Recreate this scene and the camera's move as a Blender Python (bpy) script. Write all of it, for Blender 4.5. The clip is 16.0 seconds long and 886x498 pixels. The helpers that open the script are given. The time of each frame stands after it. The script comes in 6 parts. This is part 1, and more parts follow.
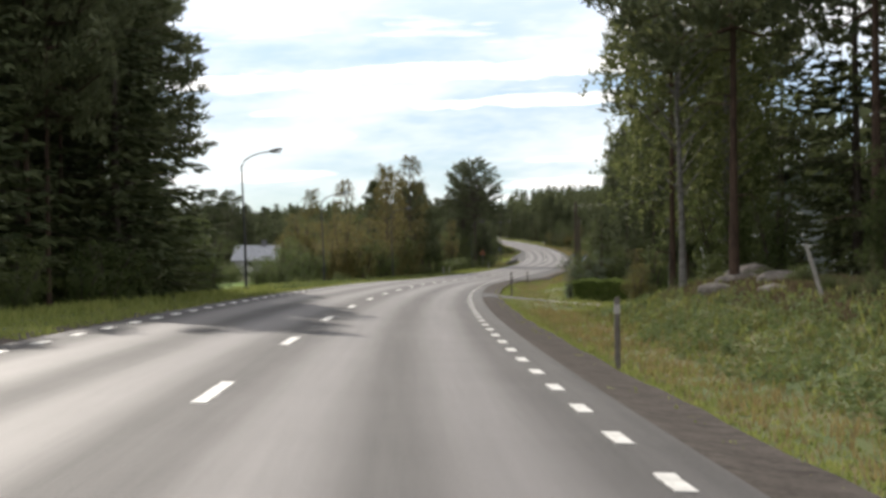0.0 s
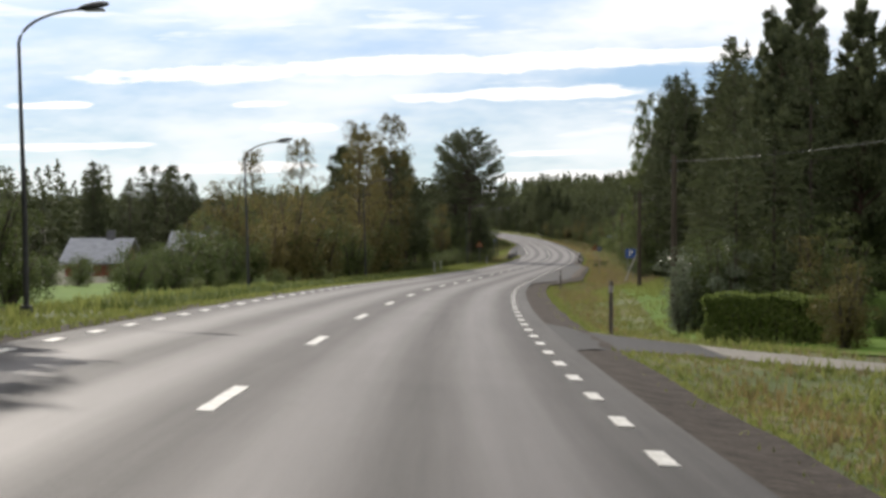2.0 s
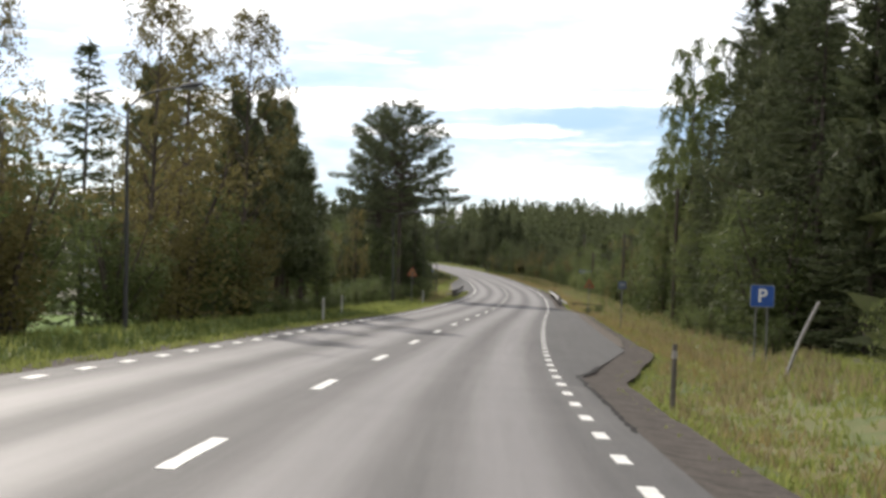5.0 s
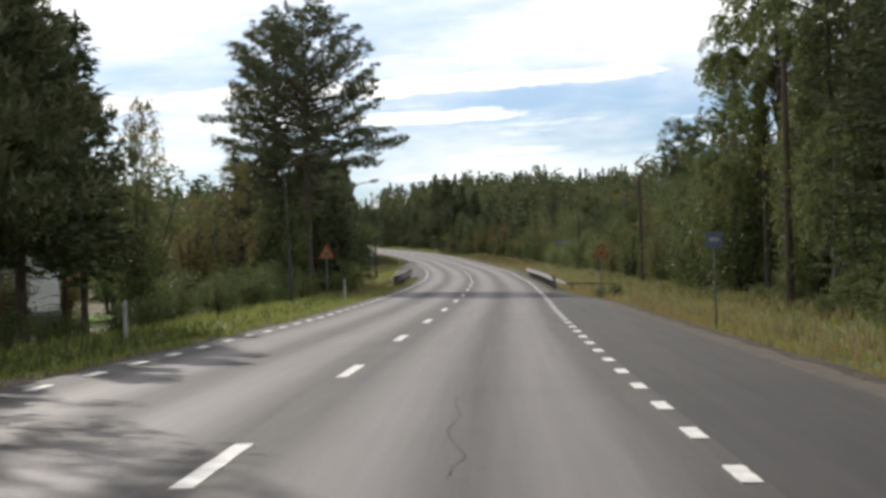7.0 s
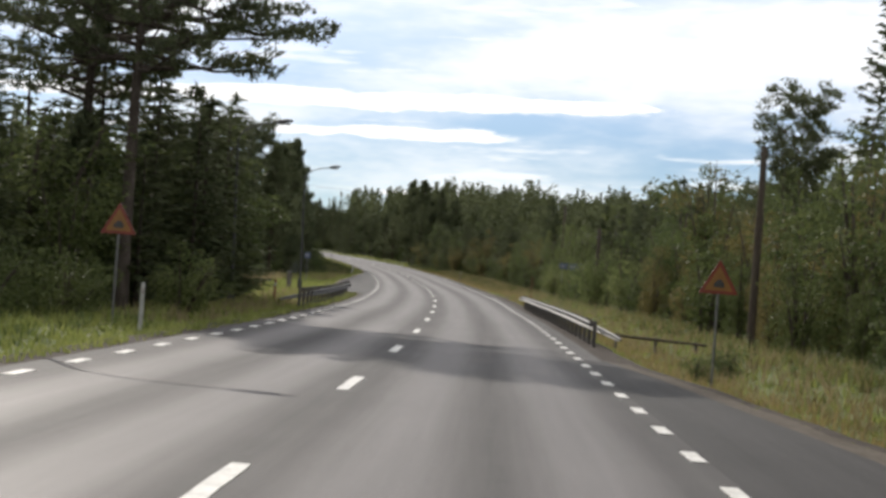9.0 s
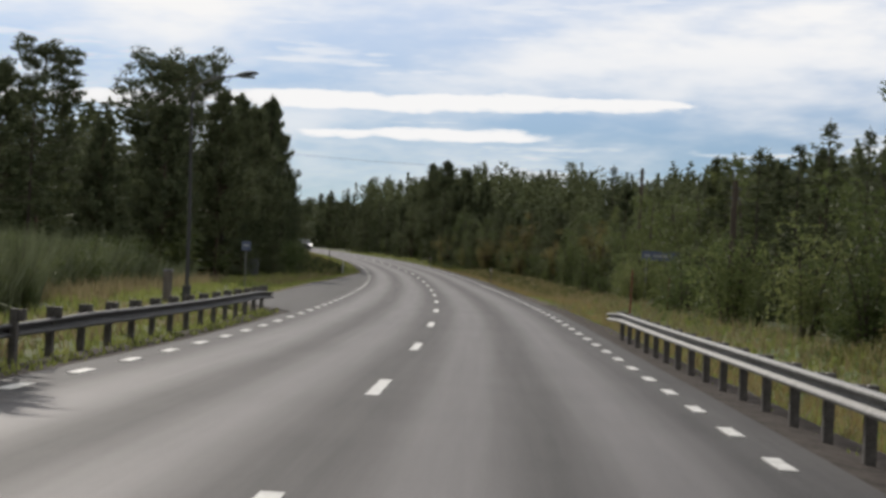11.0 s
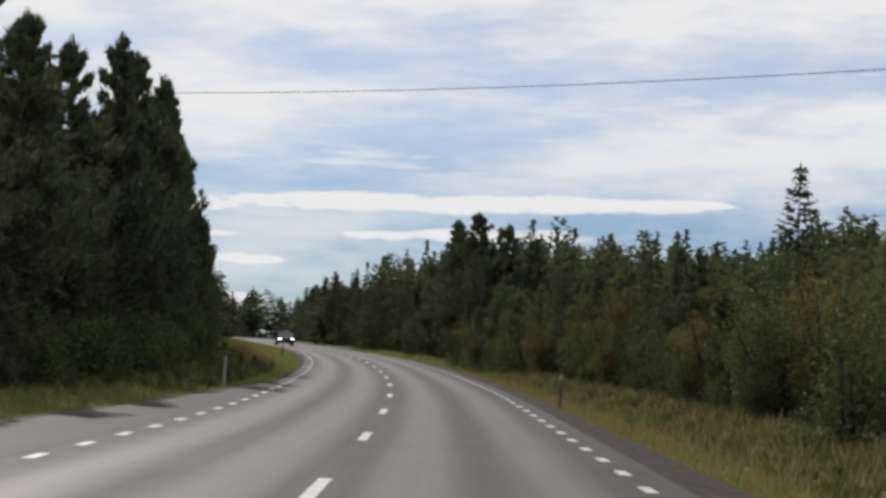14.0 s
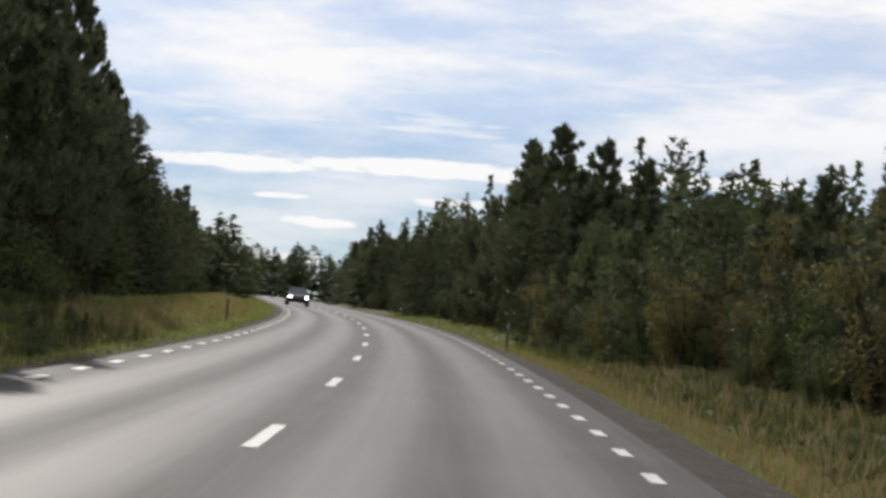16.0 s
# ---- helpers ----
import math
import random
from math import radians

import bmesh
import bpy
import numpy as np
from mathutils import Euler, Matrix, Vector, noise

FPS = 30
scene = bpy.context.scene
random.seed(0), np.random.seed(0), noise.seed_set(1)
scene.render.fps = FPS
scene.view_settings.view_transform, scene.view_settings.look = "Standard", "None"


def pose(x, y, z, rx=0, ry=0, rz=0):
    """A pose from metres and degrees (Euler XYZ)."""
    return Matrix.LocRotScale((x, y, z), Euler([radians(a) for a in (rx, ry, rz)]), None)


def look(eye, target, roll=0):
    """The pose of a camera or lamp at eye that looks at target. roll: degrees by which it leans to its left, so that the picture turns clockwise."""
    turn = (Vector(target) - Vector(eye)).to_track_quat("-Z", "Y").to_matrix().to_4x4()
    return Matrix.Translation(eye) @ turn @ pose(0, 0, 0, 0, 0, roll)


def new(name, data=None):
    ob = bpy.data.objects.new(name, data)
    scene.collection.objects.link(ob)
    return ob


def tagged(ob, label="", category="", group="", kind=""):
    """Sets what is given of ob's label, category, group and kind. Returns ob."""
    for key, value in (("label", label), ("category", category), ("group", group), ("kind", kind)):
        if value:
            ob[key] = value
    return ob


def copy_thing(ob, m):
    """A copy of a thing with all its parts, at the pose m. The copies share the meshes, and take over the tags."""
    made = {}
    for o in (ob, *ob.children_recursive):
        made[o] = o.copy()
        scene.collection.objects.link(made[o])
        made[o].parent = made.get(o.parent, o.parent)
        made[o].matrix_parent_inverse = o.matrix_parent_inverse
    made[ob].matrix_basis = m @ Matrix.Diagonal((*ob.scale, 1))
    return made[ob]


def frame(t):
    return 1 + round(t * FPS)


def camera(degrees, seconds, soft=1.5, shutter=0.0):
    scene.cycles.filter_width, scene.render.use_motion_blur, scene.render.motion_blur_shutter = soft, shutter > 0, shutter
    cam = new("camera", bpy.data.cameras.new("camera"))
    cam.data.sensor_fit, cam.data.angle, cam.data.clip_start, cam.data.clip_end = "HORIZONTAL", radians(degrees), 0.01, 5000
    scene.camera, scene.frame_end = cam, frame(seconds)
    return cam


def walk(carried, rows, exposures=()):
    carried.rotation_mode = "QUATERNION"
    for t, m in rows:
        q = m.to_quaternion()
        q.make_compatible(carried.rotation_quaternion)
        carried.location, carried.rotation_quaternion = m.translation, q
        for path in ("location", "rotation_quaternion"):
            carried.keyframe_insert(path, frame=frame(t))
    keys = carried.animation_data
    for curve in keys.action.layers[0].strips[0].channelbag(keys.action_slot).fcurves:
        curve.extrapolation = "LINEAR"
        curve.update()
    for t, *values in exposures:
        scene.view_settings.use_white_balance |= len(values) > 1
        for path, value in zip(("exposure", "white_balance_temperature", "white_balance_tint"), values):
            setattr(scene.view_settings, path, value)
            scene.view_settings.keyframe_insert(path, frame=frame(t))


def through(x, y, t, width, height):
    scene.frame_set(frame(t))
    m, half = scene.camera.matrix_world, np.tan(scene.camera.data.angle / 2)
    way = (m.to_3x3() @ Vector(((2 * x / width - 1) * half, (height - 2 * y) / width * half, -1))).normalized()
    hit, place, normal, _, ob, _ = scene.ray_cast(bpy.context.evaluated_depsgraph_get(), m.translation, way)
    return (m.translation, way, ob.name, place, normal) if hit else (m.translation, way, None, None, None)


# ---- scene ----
EXPOSURES = [(0, 0.02, 6520, 12), (1, -0.02, 6520, 12), (1.8, -0.12, 6500, 12), (3.2, -0.2, 6480, 12), (5.3, 0.2, 6480, 12), (5.6, 0.16, 6480, 12), (6, -0.1, 6450, 12), (7, -0.06, 6450, 12), (8, -0.17, 6460, 12), (8.7, -0.08, 6460, 12), (10.8, -0.55, 6400, 12), (11.2, -0.42, 6400, 12), (11.5, -0.3, 6400, 12), (12.0, -0.4, 6400, 12), (12.5, -0.15, 6420, 12), (13, -0.1, 6440, 12), (14, -0.68, 6320, 12), (15, -0.63, 6320, 12), (16, -0.46, 6350, 12)]
cam = camera(26.165, 16.0, soft=3.3)
walk(cam, [
    (0, look((1.810, -18.619, 1.565), (4.129, 81.349, 0.499), -0.669)),
    (0.5, look((1.653, -6.282, 1.386), (6.319, 93.607, 0.684), 0.668)),
    (1, look((1.724, 6.075, 1.170), (6.350, 105.966, 0.535), 0.963)),
    (1.5, look((1.862, 18.293, 0.957), (5.567, 118.212, -0.560), 0.770)),
    (2, look((2.185, 30.761, 0.731), (5.495, 130.695, -0.707), 0.017)),
    (2.5, look((2.535, 42.864, 0.504), (6.524, 142.784, 0.109), 1.632)),
    (3, look((3.074, 55.114, 0.266), (8.748, 154.948, -0.724), 0.091)),
    (3.2, look((3.235, 59.944, 0.174), (8.954, 159.780, 0.291), 0.812)),
    (3.7, look((3.837, 72.418, -0.065), (9.913, 172.233, 0.211), 1.164)),
    (4.2, look((4.561, 84.886, -0.297), (10.975, 184.680, 0.100), 1.547)),
    (4.7, look((5.403, 97.348, -0.531), (12.087, 197.123, -0.066), 1.975)),
    (5.1, look((6.156, 107.312, -0.726), (13.047, 207.073, -0.283), 2.318)),
    (5.5, look((6.984, 117.268, -0.934), (14.158, 217.010, -0.539), 2.660)),
    (6, look((8.094, 129.540, -1.195), (16.072, 229.180, 1.661), 2.823)),
    (6.5, look((9.129, 141.613, -1.428), (19.336, 241.058, 1.141), 2.239)),
    (7, look((10.560, 154.380, -1.655), (19.800, 253.950, -1.860), -1.700)),
    (7.5, look((11.771, 166.148, -1.784), (23.318, 265.464, -0.059), 0.212)),
    (8, look((13.331, 178.659, -1.947), (24.993, 277.945, 0.576), 2.474)),
    (8.5, look((14.808, 191.139, -2.109), (25.817, 290.531, -2.386), 4.889)),
    (8.7, look((15.395, 196.080, -2.173), (25.863, 295.530, -1.723), 4.540)),
    (9.2, look((16.903, 208.505, -2.324), (27.368, 307.953, -1.477), 4.103)),
    (9.7, look((18.423, 220.932, -2.434), (28.717, 320.392, -1.152), 3.600)),
    (10.2, look((19.930, 233.363, -2.526), (29.837, 332.860, -1.073), 3.096)),
    (10.8, look((21.685, 248.290, -2.620), (30.858, 347.853, -0.864), 2.583)),
    (11, look((22.262, 253.127, -2.644), (30.813, 352.758, -1.916), 3.100)),
    (11.5, look((23.622, 265.082, -2.695), (32.496, 364.655, -0.157), 3.765)),
    (12, look((24.980, 277.528, -2.756), (34.307, 377.079, -1.166), 4.340)),
    (12.5, look((26.259, 290.115, -2.794), (34.714, 389.756, -2.688), 4.506)),
    (13, look((27.558, 302.814, -2.771), (35.534, 402.494, -2.206), 2.992)),
    (13.5, look((28.676, 315.238, -2.741), (37.175, 414.654, 3.916), 2.495)),
    (14, look((29.795, 327.594, -2.713), (35.841, 427.235, 3.212), 2.897)),
    (14.5, look((30.764, 339.789, -2.683), (36.033, 439.495, 2.868), 4.519)),
    (15, look((31.726, 352.100, -2.641), (35.700, 451.820, 3.687), 5.850)),
    (15.5, look((32.522, 364.269, -2.579), (36.016, 464.076, 2.544), 6.306)),
    (16, look((33.270, 376.761, -2.461), (35.724, 476.647, 1.625), 5.091)),
], EXPOSURES)

# ---- light ----
SUN_TURN, SUN_HIGH = -17.5, 28.0          # degrees left of +y, degrees up
CLOUD = 19.0
world = bpy.data.worlds.new("sky")
scene.world = world
world.use_nodes = True
wt = world.node_tree
wt.nodes.clear()


def wnode(kind):
    return wt.nodes.new(kind)


w_out, w_bg = wnode("ShaderNodeOutputWorld"), wnode("ShaderNodeBackground")
w_sky = wnode("ShaderNodeTexSky")
w_sky.sky_type, w_sky.sun_disc = "NISHITA", False
w_sky.sun_elevation, w_sky.sun_rotation = radians(SUN_HIGH), radians(SUN_TURN)
w_sky.air_density, w_sky.dust_density, w_sky.ozone_density = 0.8, 0.1, 3.0
# clouds by heading and height above the horizon, in degrees: a milky veil, fine streaks and some long lens-shaped clouds
def wmath(op, a, b=0.0, c=0.0):
    nd = wnode("ShaderNodeMath")
    nd.operation = op
    for i, v in enumerate((a, b, c)):
        if isinstance(v, bpy.types.NodeSocket):
            wt.links.new(v, nd.inputs[i])
        else:
            nd.inputs[i].default_value = v
    return nd.outputs[0]


def wnoise(x, y, z, detail, rough=0.55):
    co = wnode("ShaderNodeCombineXYZ")
    for i, v in enumerate((x, y, z)):
        if isinstance(v, bpy.types.NodeSocket):
            wt.links.new(v, co.inputs[i])
        else:
            co.inputs[i].default_value = v
    nd = wnode("ShaderNodeTexNoise")
    nd.inputs["Scale"].default_value, nd.inputs["Detail"].default_value, nd.inputs["Roughness"].default_value = 1.0, detail, rough
    wt.links.new(co.outputs[0], nd.inputs["Vector"])
    return nd.outputs["Fac"]


def wramp(v, a, b, lo=0.0, hi=1.0):
    nd = wnode("ShaderNodeMapRange")
    nd.interpolation_type = "SMOOTHSTEP"
    wt.links.new(v, nd.inputs[0])
    for i, q in enumerate((a, b, lo, hi)):
        nd.inputs[1 + i].default_value = q
    return nd.outputs[0]


w_co, w_sep = wnode("ShaderNodeTexCoord"), wnode("ShaderNodeSeparateXYZ")
wt.links.new(w_co.outputs["Generated"], w_sep.inputs[0])
heading = wmath("MULTIPLY", wmath("ARCTAN2", w_sep.outputs[0], w_sep.outputs[1]), 57.296)
height = wmath("MULTIPLY", wmath("ARCSINE", w_sep.outputs[2]), 57.296)
height = wmath("MULTIPLY_ADD", heading, -0.03, height)      # the layers climb a little to the east
veil = wramp(wnoise(wmath("MULTIPLY", heading, 0.11), wmath("MULTIPLY", height, 0.42), 3.1, 5.0, 0.6), 0.34, 0.66, 0.13, 0.7)
veil = wmath("ADD", veil, wramp(height, 3.0, 8.0, 0.0, 0.36))
streak = wramp(wnoise(wmath("MULTIPLY", heading, 0.13), wmath("MULTIPLY", height, 1.15), 7.7, 5.0, 0.55), 0.52, 0.66, 0.0, 0.75)
wisp = wnoise(wmath("MULTIPLY", heading, 0.55), wmath("MULTIPLY", height, 2.2), 1.4, 4.0, 0.6)
cloud = wmath("MAXIMUM", veil, streak)
# heading, height, half length, half thickness of the long clouds low in the south
for h0, e0, hl, ht in ((3.2, 4.75, 8.2, 0.3), (4.1, 3.82, 3.7, 0.2), (-5.5, 4.35, 3.4, 0.26), (-3.3, 3.52, 1.15, 0.1), (-2.4, 2.8, 1.2, 0.18), (-4.6, 1.6, 3.0, 0.15),
                       (6.0, 1.35, 3.2, 0.2), (-9.8, 3.4, 1.3, 0.11), (-9.3, 2.2, 2.4, 0.12), (5.2, 2.05, 1.5, 0.08), (9.5, 5.0, 3.0, 0.16)):
    dx = wmath("MULTIPLY", wmath("SUBTRACT", heading, h0), 1 / hl)
    dy = wmath("MULTIPLY", wmath("SUBTRACT", height, e0 - 0.03 * h0), 1 / ht)
    away = wmath("ADD", wmath("MULTIPLY", dx, dx), wmath("MULTIPLY", dy, dy))
    away = wmath("MULTIPLY_ADD", wisp, 3.4, wmath("SUBTRACT", away, 1.7))
    cloud = wmath("MAXIMUM", cloud, wramp(away, 0.35, 1.6, 1.12, 0.0))
w_mix = wnode("ShaderNodeMixRGB")
w_mix.inputs[2].default_value = (CLOUD, CLOUD * 0.995, CLOUD * 0.965, 1)
w_bg.inputs["Strength"].default_value = 0.07
w_tint = wnode("ShaderNodeMixRGB")
w_tint.blend_type = "MULTIPLY"
w_tint.inputs[0].default_value, w_tint.inputs[2].default_value = 1.0, (0.74, 0.93, 1.14, 1)
wt.links.new(w_sky.outputs[0], w_tint.inputs[1])
wt.links.new(cloud, w_mix.inputs[0])
w_lift = wnode("ShaderNodeMixRGB")                            # thin haze brightens the sky above the horizon
w_lift.blend_type = "MULTIPLY"
w_lift.inputs[0].default_value = 1.0
wt.links.new(w_tint.outputs[0], w_lift.inputs[1])
wt.links.new(wramp(height, 2.5, 9.0, 1.0, 1.45), w_lift.inputs[2])
wt.links.new(w_lift.outputs[0], w_mix.inputs[1])
wt.links.new(w_mix.outputs[0], w_bg.inputs["Color"])
wt.links.new(w_bg.outputs[0], w_out.inputs[0])

sun = new("sun", bpy.data.lights.new("sun", "SUN"))
sun.data.energy, sun.data.angle, sun.data.color = 3.7, radians(0.53), (1.0, 0.93, 0.82)
st, sh = radians(SUN_TURN), radians(SUN_HIGH)
sun.matrix_world = look((math.sin(st) * math.cos(sh) * 60, math.cos(st) * math.cos(sh) * 60, math.sin(sh) * 60), (0, 0, 0))


# ---- materials ----
def material(name):
    m = bpy.data.materials.new(name)
    m.use_nodes = True
    nt = m.node_tree
    return m, nt, nt.nodes["Principled BSDF"]


def add(nt, kind, inputs=(), operation="", blend_type=""):
    nd = nt.nodes.new(kind)
    if operation:
        nd.operation = operation
    if blend_type:
        nd.blend_type = blend_type
    for key, value in dict(inputs).items():
        if isinstance(value, bpy.types.NodeSocket):
            nt.links.new(value, nd.inputs[key])
        else:
            nd.inputs[key].default_value = value
    return nd


def ramp(nt, fac, stops):
    nd = nt.nodes.new("ShaderNodeValToRGB")
    while len(nd.color_ramp.elements) < len(stops):
        nd.color_ramp.elements.new(0.5)
    for el, (p, c) in zip(nd.color_ramp.elements, stops):
        el.position, el.color = p, (*c, 1)
    nt.links.new(fac, nd.inputs[0])
    return nd.outputs[0]


def grainy(name, c1, c2, scale=8.0, rough=0.8, metal=0.0, bump=0.15, stretch=(1, 1, 1), fine=6.0, island=0.0):
    """A worn surface of two tones at two scales, with fine relief."""
    m, nt, b = material(name)
    co = add(nt, "ShaderNodeTexCoord")
    mp = add(nt, "ShaderNodeMapping", {"Vector": co.outputs["Object"], "Scale": stretch})
    n1 = add(nt, "ShaderNodeTexNoise", {"Vector": mp.outputs[0], "Scale": scale, "Detail": 4.0})
    n2 = add(nt, "ShaderNodeTexNoise", {"Vector": mp.outputs[0], "Scale": scale * fine, "Detail": 3.0})
    mx = add(nt, "ShaderNodeMath", {0: n1.outputs["Fac"], 1: n2.outputs["Fac"]}, operation="ADD")
    hf = add(nt, "ShaderNodeMath", {0: mx.outputs[0], 1: 0.5}, operation="MULTIPLY")
    src = hf.outputs[0]
    col = ramp(nt, src, [(0.35, c1), (0.65, c2)])
    nt.links.new(col, b.inputs["Base Color"])
    b.inputs["Roughness"].default_value, b.inputs["Metallic"].default_value = rough, metal
    if rough > 0.8:
        b.inputs["Specular IOR Level"].default_value = 0.06
    bp = add(nt, "ShaderNodeBump", {"Height": n2.outputs["Fac"], "Strength": bump, "Distance": 0.02})
    nt.links.new(bp.outputs[0], b.inputs["Normal"])
    return m


def leafy(name, dark, light, through=0.35, rough=0.6):
    """Leaves and needles: each one its own tone, and lit through from behind."""
    m, nt, b = material(name)
    geo, inf = add(nt, "ShaderNodeNewGeometry"), add(nt, "ShaderNodeObjectInfo")
    co = add(nt, "ShaderNodeTexCoord")
    ns = add(nt, "ShaderNodeTexNoise", {"Vector": co.outputs["Object"], "Scale": 0.7, "Detail": 2.0})
    a1 = add(nt, "ShaderNodeMath", {0: geo.outputs["Random Per Island"], 1: 0.45}, operation="MULTIPLY")
    a2 = add(nt, "ShaderNodeMath", {0: inf.outputs["Random"], 1: 0.3}, operation="MULTIPLY")
    a3 = add(nt, "ShaderNodeMath", {0: ns.outputs["Fac"], 1: 0.5}, operation="MULTIPLY")
    s1 = add(nt, "ShaderNodeMath", {0: a1.outputs[0], 1: a2.outputs[0]}, operation="ADD")
    s2 = add(nt, "ShaderNodeMath", {0: s1.outputs[0], 1: a3.outputs[0]}, operation="ADD")
    col = ramp(nt, s2.outputs[0], [(0.25, dark), (0.95, light)])
    nt.links.new(col, b.inputs["Base Color"])
    b.inputs["Roughness"].default_value = rough
    b.inputs["Specular IOR Level"].default_value = 0.12
    tr = add(nt, "ShaderNodeBsdfTranslucent", {"Color": col})
    mx = add(nt, "ShaderNodeMixShader", {0: through, 1: b.outputs[0], 2: tr.outputs[0]})
    nt.links.new(mx.outputs[0], nt.nodes["Material Output"].inputs["Surface"])
    return m


def asphalt(name, tone=0.06, worn=True):
    """Asphalt with stones, long stains and two polished wheel tracks a lane; u runs across in metres, v along."""
    m, nt, b = material(name)
    uv = add(nt, "ShaderNodeUVMap")
    sp = add(nt, "ShaderNodeSeparateXYZ", {0: uv.outputs[0]})
    co = add(nt, "ShaderNodeTexCoord")
    stones = add(nt, "ShaderNodeTexNoise", {"Vector": co.outputs["Object"], "Scale": 60.0, "Detail": 3.0})
    mp = add(nt, "ShaderNodeMapping", {"Vector": uv.outputs[0], "Scale": (1.6, 0.05, 1)})
    long_ = add(nt, "ShaderNodeTexNoise", {"Vector": mp.outputs[0], "Scale": 1.0, "Detail": 5.0})
    patch = add(nt, "ShaderNodeTexNoise", {"Vector": co.outputs["Object"], "Scale": 0.35, "Detail": 4.0})
    # distance from the lane's middle, folded so that both lanes and both tracks agree
    ab = add(nt, "ShaderNodeMath", {0: sp.outputs[0]}, operation="ABSOLUTE")
    d1 = add(nt, "ShaderNodeMath", {0: ab.outputs[0], 1: 1.72}, operation="SUBTRACT")
    d2 = add(nt, "ShaderNodeMath", {0: d1.outputs[0]}, operation="ABSOLUTE")
    d3 = add(nt, "ShaderNodeMath", {0: d2.outputs[0], 1: 0.78}, operation="SUBTRACT")
    d4 = add(nt, "ShaderNodeMath", {0: d3.outputs[0]}, operation="ABSOLUTE")
    wob = add(nt, "ShaderNodeMath", {0: long_.outputs["Fac"], 1: 0.5, 2: -0.25}, operation="MULTIPLY_ADD")
    d5 = add(nt, "ShaderNodeMath", {0: d4.outputs[0], 1: wob.outputs[0]}, operation="ADD")
    track = add(nt, "ShaderNodeMapRange", {0: d5.outputs[0], 1: 0.1, 2: 0.75, 3: 1.0, 4: 0.0})
    track.interpolation_type = "SMOOTHSTEP"
    k = 1.0 if worn else 0.0
    v1 = add(nt, "ShaderNodeMath", {0: track.outputs[0], 1: tone * 0.95 * k, 2: tone * 0.4}, operation="MULTIPLY_ADD")
    v2 = add(nt, "ShaderNodeMath", {0: patch.outputs["Fac"], 1: tone * 0.5, 2: v1.outputs[0]}, operation="MULTIPLY_ADD")
    v3 = add(nt, "ShaderNodeMath", {0: stones.outputs["Fac"], 1: tone * 0.9, 2: -tone * 0.45}, operation="MULTIPLY_ADD")
    mp2 = add(nt, "ShaderNodeMapping", {"Vector": uv.outputs[0], "Scale": (5.0, 0.09, 1)})
    fine_ = add(nt, "ShaderNodeTexNoise", {"Vector": mp2.outputs[0], "Scale": 1.0, "Detail": 6.0, "Roughness": 0.65})
    v5 = add(nt, "ShaderNodeMath", {0: long_.outputs["Fac"], 1: tone * 0.9, 2: -tone * 0.45}, operation="MULTIPLY_ADD")
    v6 = add(nt, "ShaderNodeMath", {0: fine_.outputs["Fac"], 1: tone * 0.9, 2: -tone * 0.45}, operation="MULTIPLY_ADD")
    v7 = add(nt, "ShaderNodeMath", {0: v5.outputs[0], 1: v6.outputs[0]}, operation="ADD")
    v8 = add(nt, "ShaderNodeMath", {0: v7.outputs[0], 1: v3.outputs[0]}, operation="ADD")
    v4 = add(nt, "ShaderNodeMath", {0: v2.outputs[0], 1: v8.outputs[0]}, operation="ADD")
    cc = add(nt, "ShaderNodeCombineColor", {0: v4.outputs[0], 1: v4.outputs[0], 2: v4.outputs[0]})
    tint = add(nt, "ShaderNodeMixRGB", {0: 1.0, 1: cc.outputs[0], 2: (1.06, 0.99, 0.97, 1)}, blend_type="MULTIPLY")
    nt.links.new(tint.outputs[0], b.inputs["Base Color"])
    rg = add(nt, "ShaderNodeMath", {0: track.outputs[0], 1: -0.1 * k, 2: 0.74}, operation="MULTIPLY_ADD")
    nt.links.new(rg.outputs[0], b.inputs["Roughness"])
    b.inputs["Specular IOR Level"].default_value = 0.22
    bp = add(nt, "ShaderNodeBump", {"Height": stones.outputs["Fac"], "Strength": 0.35, "Distance": 0.01})
    nt.links.new(bp.outputs[0], b.inputs["Normal"])
    return m


